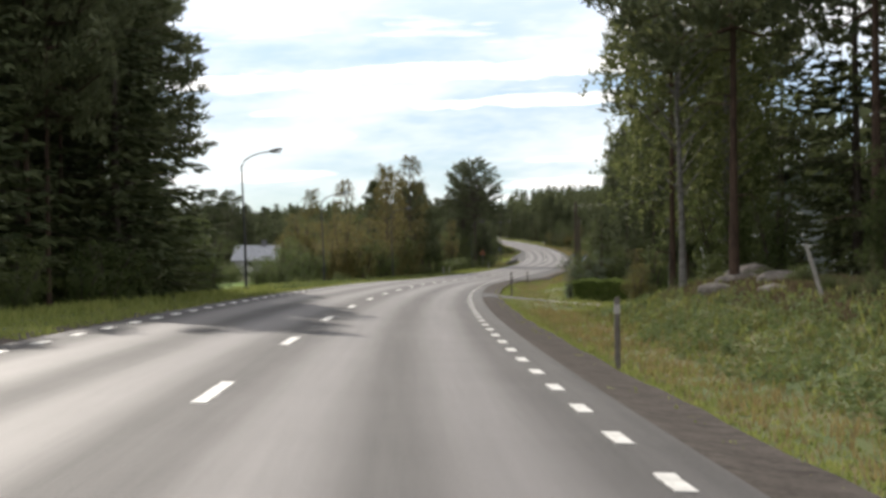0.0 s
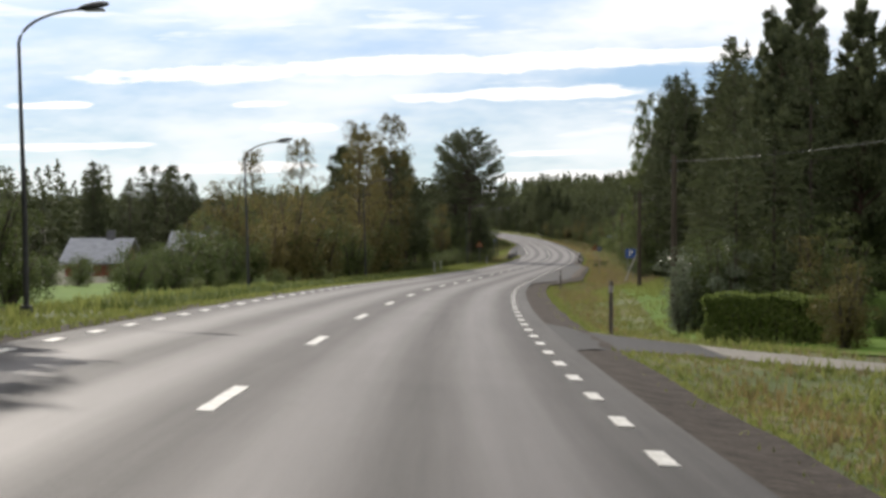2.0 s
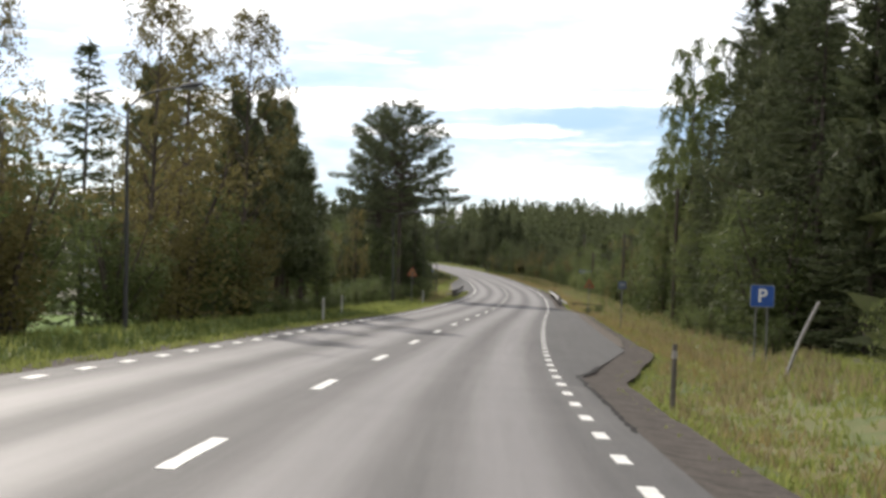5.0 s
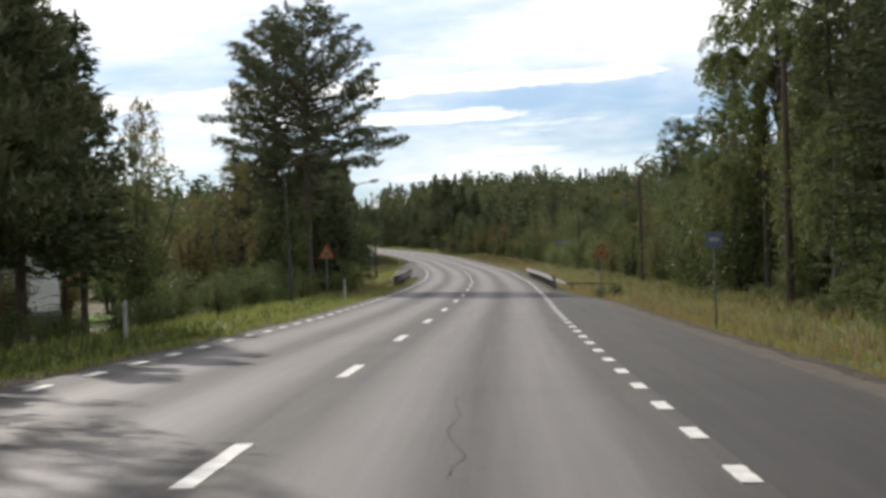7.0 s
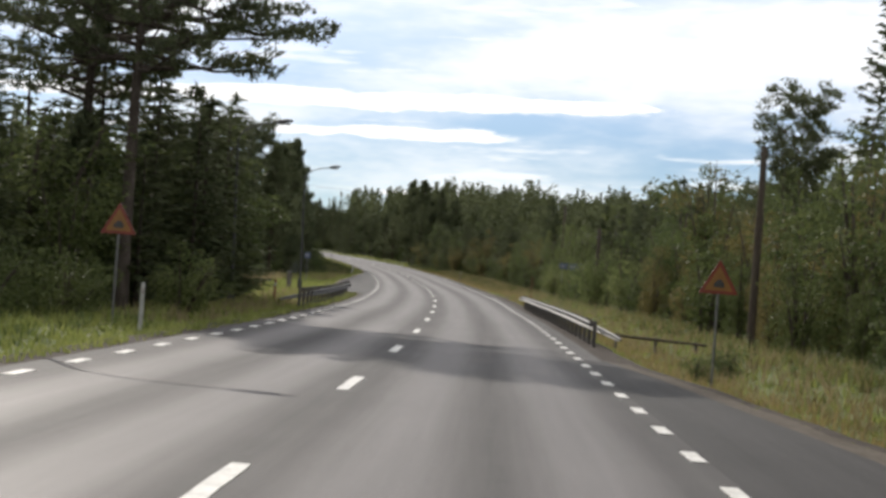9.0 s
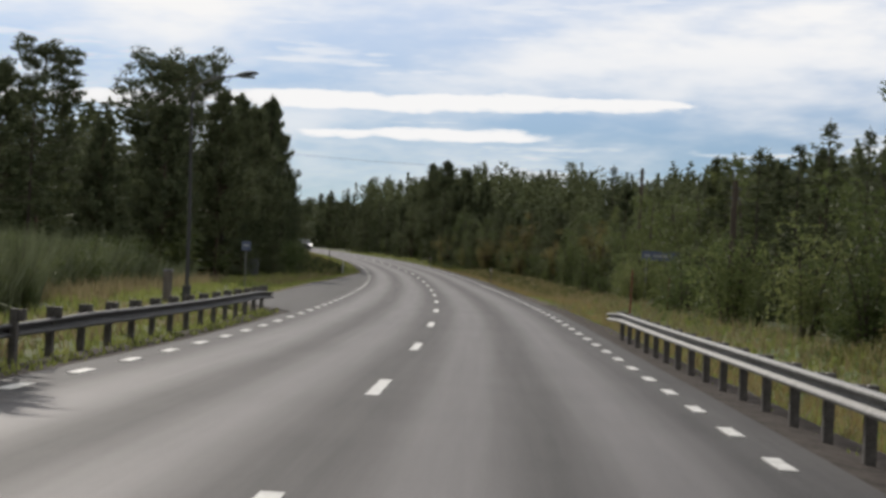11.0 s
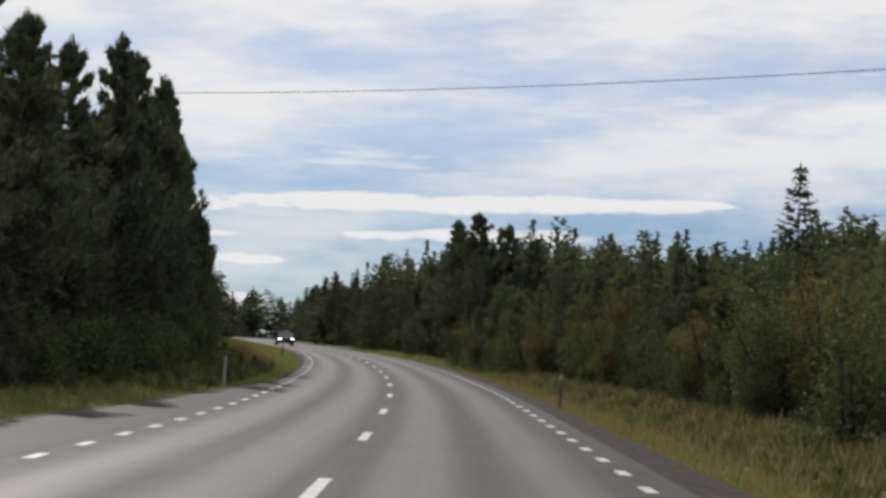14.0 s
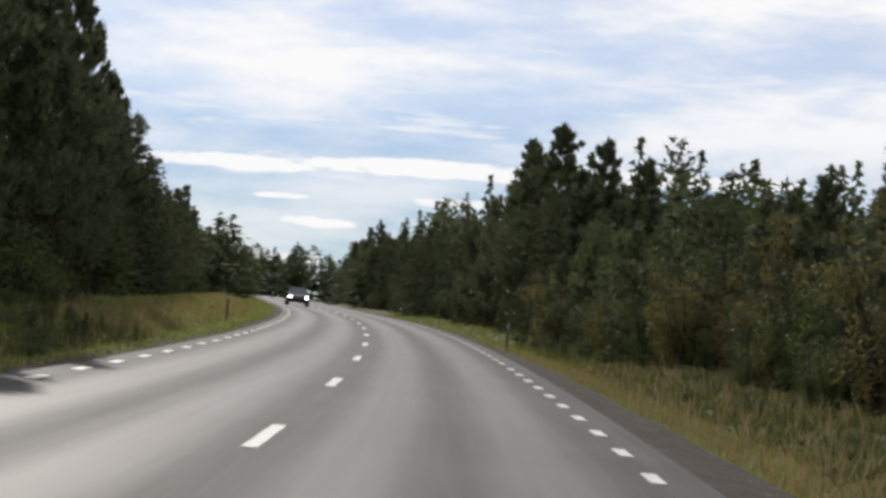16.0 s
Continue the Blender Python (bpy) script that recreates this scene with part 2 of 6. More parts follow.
def soil(name):
    """Verge and woodland floor: fresh grass by the road, straw further off, needles and moss under the trees."""
    m, nt, b = material(name)
    co, uv = add(nt, "ShaderNodeTexCoord"), add(nt, "ShaderNodeUVMap")
    sp = add(nt, "ShaderNodeSeparateXYZ", {0: uv.outputs[0]})
    big = add(nt, "ShaderNodeTexNoise", {"Vector": co.outputs["Object"], "Scale": 0.16, "Detail": 5.0})
    mid = add(nt, "ShaderNodeTexNoise", {"Vector": co.outputs["Object"], "Scale": 1.3, "Detail": 5.0})
    fin = add(nt, "ShaderNodeTexNoise", {"Vector": co.outputs["Object"], "Scale": 22.0, "Detail": 3.0})
    sm = add(nt, "ShaderNodeMath", {0: big.outputs["Fac"], 1: mid.outputs["Fac"]}, operation="ADD")
    s2 = add(nt, "ShaderNodeMath", {0: fin.outputs["Fac"], 1: 0.5, 2: sm.outputs[0]}, operation="MULTIPLY_ADD")
    s3 = add(nt, "ShaderNodeMath", {0: s2.outputs[0], 1: 0.4}, operation="MULTIPLY")
    grass = ramp(nt, s3.outputs[0], [(0.36, (0.055, 0.085, 0.02)), (0.48, (0.085, 0.112, 0.03)), (0.57, (0.13, 0.118, 0.042)), (0.68, (0.175, 0.132, 0.058))])
    wood = ramp(nt, s3.outputs[0], [(0.38, (0.025, 0.03, 0.012)), (0.6, (0.08, 0.075, 0.035))])
    ab = add(nt, "ShaderNodeMath", {0: sp.outputs[0]}, operation="ABSOLUTE")
    a2 = add(nt, "ShaderNodeMath", {0: mid.outputs["Fac"], 1: 4.0, 2: ab.outputs[0]}, operation="MULTIPLY_ADD")
    near = add(nt, "ShaderNodeMapRange", {0: sp.outputs[1], 1: 350.0, 2: 385.0, 3: 0.0, 4: 3.4})
    a3 = add(nt, "ShaderNodeMath", {0: a2.outputs[0], 1: near.outputs[0]}, operation="ADD")
    fac = add(nt, "ShaderNodeMapRange", {0: a3.outputs[0], 1: 11.0, 2: 16.0})
    mx = add(nt, "ShaderNodeMixRGB", {0: fac.outputs[0], 1: grass, 2: wood})
    nt.links.new(mx.outputs[0], b.inputs["Base Color"])
    b.inputs["Roughness"].default_value = 0.9
    b.inputs["Specular IOR Level"].default_value = 0.2
    bp = add(nt, "ShaderNodeBump", {"Height": s2.outputs[0], "Strength": 0.6, "Distance": 0.08})
    nt.links.new(bp.outputs[0], b.inputs["Normal"])
    return m


M_road, M_layby = asphalt("asphalt", 0.07), asphalt("dark_asphalt", 0.034, False)
M_drive = grainy("packed_gravel", (0.16, 0.15, 0.13), (0.3, 0.28, 0.25), 2.0, 0.9)
M_gravel = grainy("shoulder_gravel", (0.04, 0.034, 0.03), (0.1, 0.086, 0.075), 3.0, 0.95, bump=0.5)
M_gravel.node_tree.nodes["Principled BSDF"].inputs["Specular IOR Level"].default_value = 0.05
M_soil = soil("verge_soil")
M_paint = grainy("road_paint", (0.4, 0.39, 0.36), (0.74, 0.73, 0.69), 3.0, 0.6, bump=0.2)
M_lawn = grainy("lawn_grass", (0.07, 0.13, 0.02), (0.13, 0.2, 0.035), 1.5, 0.9, bump=0.6)
M_blade = leafy("grass_blades", (0.098, 0.145, 0.034), (0.27, 0.285, 0.09), 0.5)
M_spruce = leafy("spruce_needles", (0.048, 0.064, 0.032), (0.13, 0.145, 0.068), 0.2, 0.85)
M_pine = leafy("pine_needles", (0.053, 0.067, 0.036), (0.14, 0.155, 0.077), 0.26)
M_birch = leafy("birch_leaves", (0.075, 0.105, 0.036), (0.21, 0.225, 0.09), 0.5)
M_silver = leafy("silvery_leaves", (0.07, 0.09, 0.05), (0.25, 0.28, 0.2), 0.4, 0.4)
M_alder = leafy("alder_leaves", (0.046, 0.068, 0.024), (0.13, 0.152, 0.056), 0.42)
M_autumn = leafy("turning_leaves", (0.088, 0.08, 0.03), (0.195, 0.165, 0.065), 0.5)
M_bark = grainy("grey_bark", (0.04, 0.032, 0.026), (0.12, 0.1, 0.085), 6.0, 0.9, bump=0.6, stretch=(1, 1, 0.25))
M_pbark = grainy("pine_bark", (0.04, 0.03, 0.024), (0.12, 0.08, 0.06), 5.0, 0.9, bump=0.6, stretch=(1, 1, 0.3))
M_bbark = grainy("birch_bark", (0.05, 0.046, 0.042), (0.24, 0.23, 0.215), 4.0, 0.8, bump=0.3, stretch=(1, 1, 2.5))
M_steel = grainy("galvanised_steel", (0.1, 0.1, 0.1), (0.2, 0.2, 0.2), 6.0, 0.55, 0.6, 0.08)
M_post = grainy("weathered_post", (0.07, 0.06, 0.05), (0.16, 0.14, 0.12), 10.0, 0.8, stretch=(1, 1, 0.2))
M_pole = grainy("tarred_pole", (0.04, 0.032, 0.026), (0.11, 0.09, 0.07), 8.0, 0.85, stretch=(1, 1, 0.1))
M_dark = grainy("dark_paint", (0.02, 0.02, 0.022), (0.05, 0.05, 0.052), 6.0, 0.5)

# ---- the road's line ----

BEND = [0.47, 0.55, 0.64, 0.66, 0.66, 0.80, 0.78, 0.69, 0.84, 0.80, 0.50, 0.25, 0.20, -0.02, -0.32, -0.48, -0.37, -0.73, -0.76, -0.49, -0.50, -0.90, -1.08, -0.87, -0.91, -1.08, -1.06, -0.84, -0.54, -0.23, 0.06, 0.32, 0.52, 0.65, 0.68, 0.61, 0.50, 0.36, 0.22, 0.09, -0.05]
RISE = [-0.81, -1.28, -1.75, -1.73, -1.87, -1.96, -1.88, -1.94, -2.21, -1.96, -1.30, -1.37, -1.36, -0.78, -0.70, -0.42, -0.56, 0.28, 0.22, 0.24, 0.46, 1.24, 1.13, 1.37, 1.44, 1.42, 1.33, 1.28, 1.30, 1.35, 1.35, 1.31, 1.24, 1.15, 1.07, 0.97, 0.86, 0.75, 0.68, 0.61, 0.54]
BANK = [4.46, 4.39, 4.42, 3.91, 2.97, 2.50, 0.89, 0.80, 0.04, 0.09, -0.08, 0.68, 0.67, 0.80, 1.08, 1.01, 0.77, 0.45, 0.20, 0.01, -0.12]

LINE = np.arange(-40.0, 760.0, 2.0)
_bend = np.interp(LINE, np.arange(-40.0, 761, 20), BEND) * 1e-3
_rise = np.interp(LINE, np.arange(-40.0, 761, 20), RISE) * 1e-2
_turn = np.cumsum(_bend) * 2
_turn -= np.interp(0, LINE, _turn)
_x, _y, _z = np.cumsum(np.sin(_turn)) * 2, np.cumsum(np.cos(_turn)) * 2, np.cumsum(_rise) * 2
_x, _y, _z = (a - np.interp(0, LINE, a) for a in (_x, _y, _z))
_bank = np.interp(LINE, np.arange(-40.0, 761, 40), BANK) * 1e-2


def turn_at(s):
    return np.interp(s, LINE, _turn)


def flat(s, n):
    """Plan position of the point n metres right of the road's middle, s metres along."""
    s, n = np.asarray(s, float), np.asarray(n, float)
    a, e = np.interp(s, LINE, _turn), s - np.clip(s, LINE[0], LINE[-1])
    w = np.clip((np.abs(n) - 60) / 140, 0, 1)
    c = a * (1 - w) + float(np.mean(_turn)) * w               # far off, rows run parallel
    return (np.interp(s, LINE, _x) + np.sin(a) * e + n * np.cos(c), np.interp(s, LINE, _y) + np.cos(a) * e - n * np.sin(c))


def road_z(s, n):
    n = np.asarray(n, float)
    return np.interp(s, LINE, _z) - np.clip(n, -5, 5) * np.interp(s, LINE, _bank)


def bump01(s, a, b, soft):
    """1 between a and b, fading over soft metres outside."""
    return np.clip((s - a) / soft + 1, 0, 1) * np.clip((b - s) / soft + 1, 0, 1)


def ease(v, a, b):
    t = np.clip((v - a) / (b - a), 0, 1)
    return t * t * (3 - 2 * t)


def pave_right(s):
    """How far the asphalt reaches right of the road's middle."""
    return 3.98 + np.interp(s, [136, 141, 147, 160, 192, 222, 236, 243], [0, 0.0, 0.6, 1.85, 1.65, 1.4, 0.6, 0])


def pave_left(s):
    return 3.75 + np.interp(s, [304, 308, 313, 352, 376, 392], [0, 1.3, 2.2, 2.2, 1.0, 0])


def ripple(x, y):
    return (0.5 * np.sin(x * 0.9 + 1.3 * np.sin(y * 0.37)) + 0.5 * np.sin(y * 0.71 + 1.7 * np.sin(x * 0.43)) + 0.35 * np.sin(x * 2.3 + y * 1.9) + 0.3 * np.sin(x * 3.7 - y * 2.9))


def ground_z(s, n):
    s, n = np.broadcast_arrays(np.asarray(s, float), np.asarray(n, float))
    z = road_z(s, n)
    r = np.where(n > 0, n - pave_right(s), -n - pave_left(s))     # metres outside the asphalt
    right = np.interp(r, [-0.3, 0, 0.6, 1.9, 3.2, 5.2, 9, 30, 400], [-0.06, -0.03, -0.1, -0.5, -0.5, -0.15, -0.1, 0.1, 3.0])
    right = right - 0.75 * bump01(s, 66, 98, 14) * ease(n, 5, 8) + 1.0 * bump01(s, 6, 37, 9) * ease(n, 6.6, 11)
    mouth = ease(bump01(s, 62.5, 71.5, 6.0), 0, 1) * (n > 0)
    right = right * (1 - mouth) + mouth * np.interp(n, [3.8, 4.3, 6, 8, 12, 400], [-0.05, -0.06, -0.22, -0.42, -0.75, 0.5])
    track = ease(bump01(s, 336.0, 345.0, 5.0), 0, 1) * (n > 0)
    right = right * (1 - track) + track * np.interp(n, [3.8, 4.3, 6.5, 9, 400], [-0.05, -0.05, -0.14, -0.2, 0.5])
    left = np.interp(r, [-0.3, 0, 0.6, 1.6, 3.0, 6, 30, 400], [-0.06, -0.03, -0.1, -0.25, -0.2, -0.3, -0.5, 1.0])
    left = left + 0.5 * bump01(s, 425, 520, 25) * ease(-n, 4.5, 8)
    z = z + np.where(n > 0, right, left)
    x, y = flat(s, n)
    return z + np.where(r > 0.7, ripple(x, y) * 0.035 * np.clip((r - 0.7) / 3, 0, 1) * (1 - mouth), 0)


def spot(s, n, dz=0.0):
    x, y = flat(s, n)
    return Vector((float(x), float(y), float(ground_z(s, n)) + dz))


def over_road(s, n, dz=0.0):
    x, y = flat(s, n)
    return Vector((float(x), float(y), float(road_z(s, n)) + dz))


def stand(s, n, dz=0.0, spin=0.0):
    """A pose on the ground whose y axis runs along the road."""
    return Matrix.LocRotScale(spot(s, n, dz), Euler((0, 0, -float(turn_at(s)) + radians(spin))), None)


# ---- mesh helpers ----
def quick(name, verts, faces, mats, index=None, uvs=None, smooth=False):
    me = bpy.data.meshes.new(name)
    verts, faces = np.asarray(verts, np.float32), np.asarray(faces, np.int32)
    k = faces.shape[1]
    me.vertices.add(len(verts))
    me.vertices.foreach_set("co", verts.ravel())
    me.loops.add(faces.size)
    me.loops.foreach_set("vertex_index", faces.ravel())
    me.polygons.add(len(faces))
    me.polygons.foreach_set("loop_start", np.arange(0, faces.size, k, dtype=np.int32))
    for m in mats:
        me.materials.append(m)
    if index is not None:
        me.polygons.foreach_set("material_index", np.asarray(index, np.int32))
    if uvs is not None:
        layer = me.uv_layers.new(name="UVMap")
        layer.data.foreach_set("uv", np.asarray(uvs, np.float32)[faces.ravel()].ravel())
    if smooth:
        me.polygons.foreach_set("use_smooth", np.ones(len(faces), bool))
    me.update(calc_edges=True)
    return me


def strip(name, ss, nn, zf, mats, dz=0.0):
    """A sheet over the grid of road lengths ss and offsets nn (an array, or a function of s)."""
    rows = [np.asarray(nn(s) if callable(nn) else nn, float) for s in ss]
    s2 = np.repeat(np.asarray(ss, float)[:, None], len(rows[0]), 1)
    n2 = np.array(rows)
    x, y = flat(s2, n2)
    z = zf(s2, n2) + dz
    c = n2.shape[1]
    v = np.stack([x, y, z], -1).reshape(-1, 3)
    i = (np.arange(len(ss) - 1)[:, None] * c + np.arange(c - 1)[None]).ravel()
    f = np.stack([i, i + 1, i + 1 + c, i + c], -1)
    return quick(name, v, f, mats, uvs=np.stack([n2.ravel(), s2.ravel()], -1), smooth=True)


def part(name, bm, material_, parent, label=""):
    me = bpy.data.meshes.new(name)
    bm.to_mesh(me)
    bm.free()
    me.materials.append(material_)
    ob = new(name, me)
    ob.parent = parent
    return tagged(ob, label)


def box(bm, x0, x1, y0, y1, z0, z1, bevel=0.0):
    made = bmesh.ops.create_cube(bm, size=1)
    bmesh.ops.scale(bm, vec=(x1 - x0, y1 - y0, z1 - z0), verts=made["verts"])
    bmesh.ops.translate(bm, vec=((x0 + x1) / 2, (y0 + y1) / 2, (z0 + z1) / 2), verts=made["verts"])
    if bevel:
        edges = list({e for v in made["verts"] for e in v.link_edges})
        bmesh.ops.bevel(bm, geom=edges, offset=bevel, segments=1, affect="EDGES")
    return bm


def boxed(*a, bevel=0.0):
    return box(bmesh.new(), *a, bevel=bevel)


def tube(points, radii, sides=6):
    """Vertices and quads of a tapered tube along points."""
    p, r = np.asarray(points, float), np.asarray(radii, float)
    d = np.gradient(p, axis=0)
    d /= np.linalg.norm(d, axis=1)[:, None] + 1e-9
    ref = np.where(np.abs(d[:, 2:3]) > 0.9, [[1.0, 0, 0]], [[0, 0, 1.0]])
    a = np.cross(d, ref)
    a /= np.linalg.norm(a, axis=1)[:, None] + 1e-9
    b = np.cross(d, a)
    w = np.linspace(0, 2 * np.pi, sides, endpoint=False)
    v = p[:, None] + r[:, None, None] * (a[:, None] * np.cos(w)[None, :, None] + b[:, None] * np.sin(w)[None, :, None])
    i = np.arange(len(p) - 1)[:, None] * sides
    j = np.arange(sides)[None]
    k = (j + 1) % sides
    f = np.stack([i + j, i + k, i + k + sides, i + j + sides], -1).reshape(-1, 4)
    return v.reshape(-1, 3), f


class Heap:
    """Gathers pieces into one mesh: tubes of quads, or leaves of single triangles."""

    def __init__(self):
        self.v, self.f, self.count = [], [], 0

    def put(self, v, f):
        self.v.append(np.asarray(v, float))
        self.f.append(np.asarray(f) + self.count)
        self.count += len(v)
        return self

    def leaves(self, c, a, b):
        """Pointed leaves at c with half axes a and b."""
        c, a, b = (np.asarray(q, float) for q in (c, a, b))
        v = np.stack([c - a * 0.8 - b * 1.25, c - a * 0.8 + b * 1.25, c + a * 1.1], 1).reshape(-1, 3)
        return self.put(v, np.arange(len(v)).reshape(-1, 3))

    def mesh(self, name, mats, smooth=False):
        f = self.f
        if len({a.shape[1] for a in f}) > 1:
            f = [a if a.shape[1] == 3 else np.concatenate([a[:, [0, 1, 2]], a[:, [0, 2, 3]]]) for a in f]
        return quick(name, np.concatenate(self.v), np.concatenate(f), mats, smooth=smooth)


def unit(v):
    return v / (np.linalg.norm(v, axis=-1, keepdims=True) + 1e-9)


def pipe_part(name, points, radii, mat, parent, sides=8, label=""):
    h = Heap().put(*tube(points, radii, sides))
    ob = new(name, h.mesh(name, [mat], True))
    ob.parent = parent
    return tagged(ob, label)


# ---- ground, road, shoulders ----
fine_s = np.concatenate([[-1500, -700, -300, -120, -60], np.arange(-40, 54, 1.5), np.arange(54, 81, 0.5), np.arange(81, 470, 1.5), np.arange(470, 758, 5), [790, 850, 1000, 1400, 2200, 3200]])
side = np.concatenate([np.arange(3.2, 13, 0.45), [14, 16, 19, 24, 32, 45, 70, 110, 180, 300, 500, 800]])
tagged(new("ground", strip("ground", fine_s, np.concatenate([-side[::-1], [-2, 0, 2], side]), lambda s, n: ground_z(s, n) - 0.12 * (np.abs(n) < 3.3), [M_soil])),
       "grassy verges and mossy forest floor beside the road", "ground", kind="structure")
road_s = np.concatenate([[-60, -50], np.arange(-40, 470, 1.5), np.arange(470, 758, 4)])
road = tagged(new("road", strip("road", road_s, np.linspace(-3.75, 3.98, 23), road_z, [M_road])), "grey worn asphalt road with dark streaks between wheel tracks", "road", kind="structure")


def slab(name, a, b, edge, inner, mat, label, step=1.5, dz=0.003):
    ss = np.arange(a, b + 0.01, step)
    return tagged(new(name, strip(name, ss, lambda s: np.linspace(inner, edge(s), 6), road_z, [mat], dz)), label, "pavement", kind="structure")


slab("layby_right", 137, 242.5, pave_right, 3.6, M_layby, "darker asphalt lay-by beside the lane")
slab("layby_left", 304.5, 391.5, lambda s: -pave_left(s), -3.6, M_layby, "darker asphalt bus lay-by beside the lane")
for nm, edge, sg in (("shoulder_right", pave_right, 1), ("shoulder_left", pave_left, -1)):
    tagged(new(nm, strip(nm, road_s, lambda s: sg * (edge(s) + np.array([-0.15, 0.0, 0.25, 0.55, 0.86 + 0.03 * math.sin(s * 0.7)])), lambda s, n: np.maximum(ground_z(s, n), road_z(s, n) - 0.09) + 0.012 - 0.03 * (np.abs(n) < edge(s) - 0.05) + 0.012 * ripple(s * 5, n * 9), [M_gravel])),
           "dark crumbling gravel shoulder at the asphalt's edge", "shoulder", kind="structure")

# ---- trees ----
def limbs(rng, top, low, count, reach, lift):
    """Start, end of limbs spread up a stem."""
    u = np.sort(rng.uniform(low, 1, count))
    az = np.arange(count) * 2.4 + rng.uniform(-0.5, 0.5, count)
    ln = reach(u) * rng.uniform(0.65, 1.15, count)
    z = u * top
    out = np.stack([np.cos(az), np.sin(az), np.zeros(count)], -1)
    a = np.stack([np.zeros(count), np.zeros(count), z], -1)
    e = a + out * ln[:, None] + np.array([0, 0, 1.0]) * (ln * lift(u) + rng.uniform(-0.1, 0.1, count))[:, None]
    return a, e, out, ln


def stem(rng, h, r, lean=0.03, sides=8, base=1.25):
    k = 9
    t = np.linspace(0, 1, k)
    w = np.cumsum(rng.normal(0, lean * h / k, (k, 2)), 0) * t[:, None]
    p = np.stack([w[:, 0], w[:, 1], t * h - 0.15 * (t == 0)], -1)
    rr = r * (1 - t * 0.88)
    rr[0] *= base
    return p, rr, tube(p, rr, sides)


def spruce(rng, h, wide, density=1.0, low=0.03, tuft=1.0):
    wood, crown = Heap(), Heap()
    p, rr, tb = stem(rng, h, 0.008 * h + 0.03, 0.008)
    wood.put(*tb)
    n = int(h * 18 * density)
    a, e, out, ln = limbs(rng, h, low, n, lambda u: wide * (1.02 - u) ** 0.72 * (0.55 + 0.45 * np.minimum(1, u * 9)) + 0.08, lambda u: -0.28 + 0.55 * u)
    for i in range(0, n, 5):
        mid = (a[i] + e[i]) / 2 - [0, 0, 0.06 * ln[i]]
        wood.put(*tube([a[i], mid, e[i]], [0.02, 0.014, 0.005], 3))
    m = np.maximum(7, (ln * 18 * density).astype(int))
    i = np.repeat(np.arange(n), m)
    t = rng.uniform(0.12, 1.0, len(i)) ** 0.8
    c = a[i] + (e[i] - a[i]) * t[:, None]
    c[:, 2] -= 0.12 * np.sin(t * 3.1) * ln[i]
    side_ = np.stack([-out[i][:, 1], out[i][:, 0], np.zeros(len(i))], -1) * rng.choice([-1, 1], len(i))[:, None]
    d = unit(out[i] * rng.uniform(0.3, 1, len(i))[:, None] + side_ * rng.uniform(0, 1, len(i))[:, None] + np.array([0, 0, 1.0]) * rng.uniform(-0.55, 0.15, len(i))[:, None])
    size = rng.uniform(0.12, 0.25, len(i)) * (1.1 - 0.35 * t) * tuft
    c = c + d * size[:, None] * 0.8
    wv = unit(np.cross(d, rng.normal(0, 1, (len(i), 3)) + [0, 0, 1.5])) * (size * rng.uniform(0.2, 0.4, len(i)))[:, None]
    crown.leaves(c, d * size[:, None], wv)
    tip = np.stack([np.zeros(14), np.zeros(14), h * rng.uniform(0.95, 1.02, 14)], -1)
    d = unit(rng.normal(0, 0.5, (14, 3)) + [0, 0, 1.2])
    crown.leaves(tip, d * 0.28, unit(np.cross(d, rng.normal(0, 1, (14, 3)))) * 0.05)
    return wood, crown


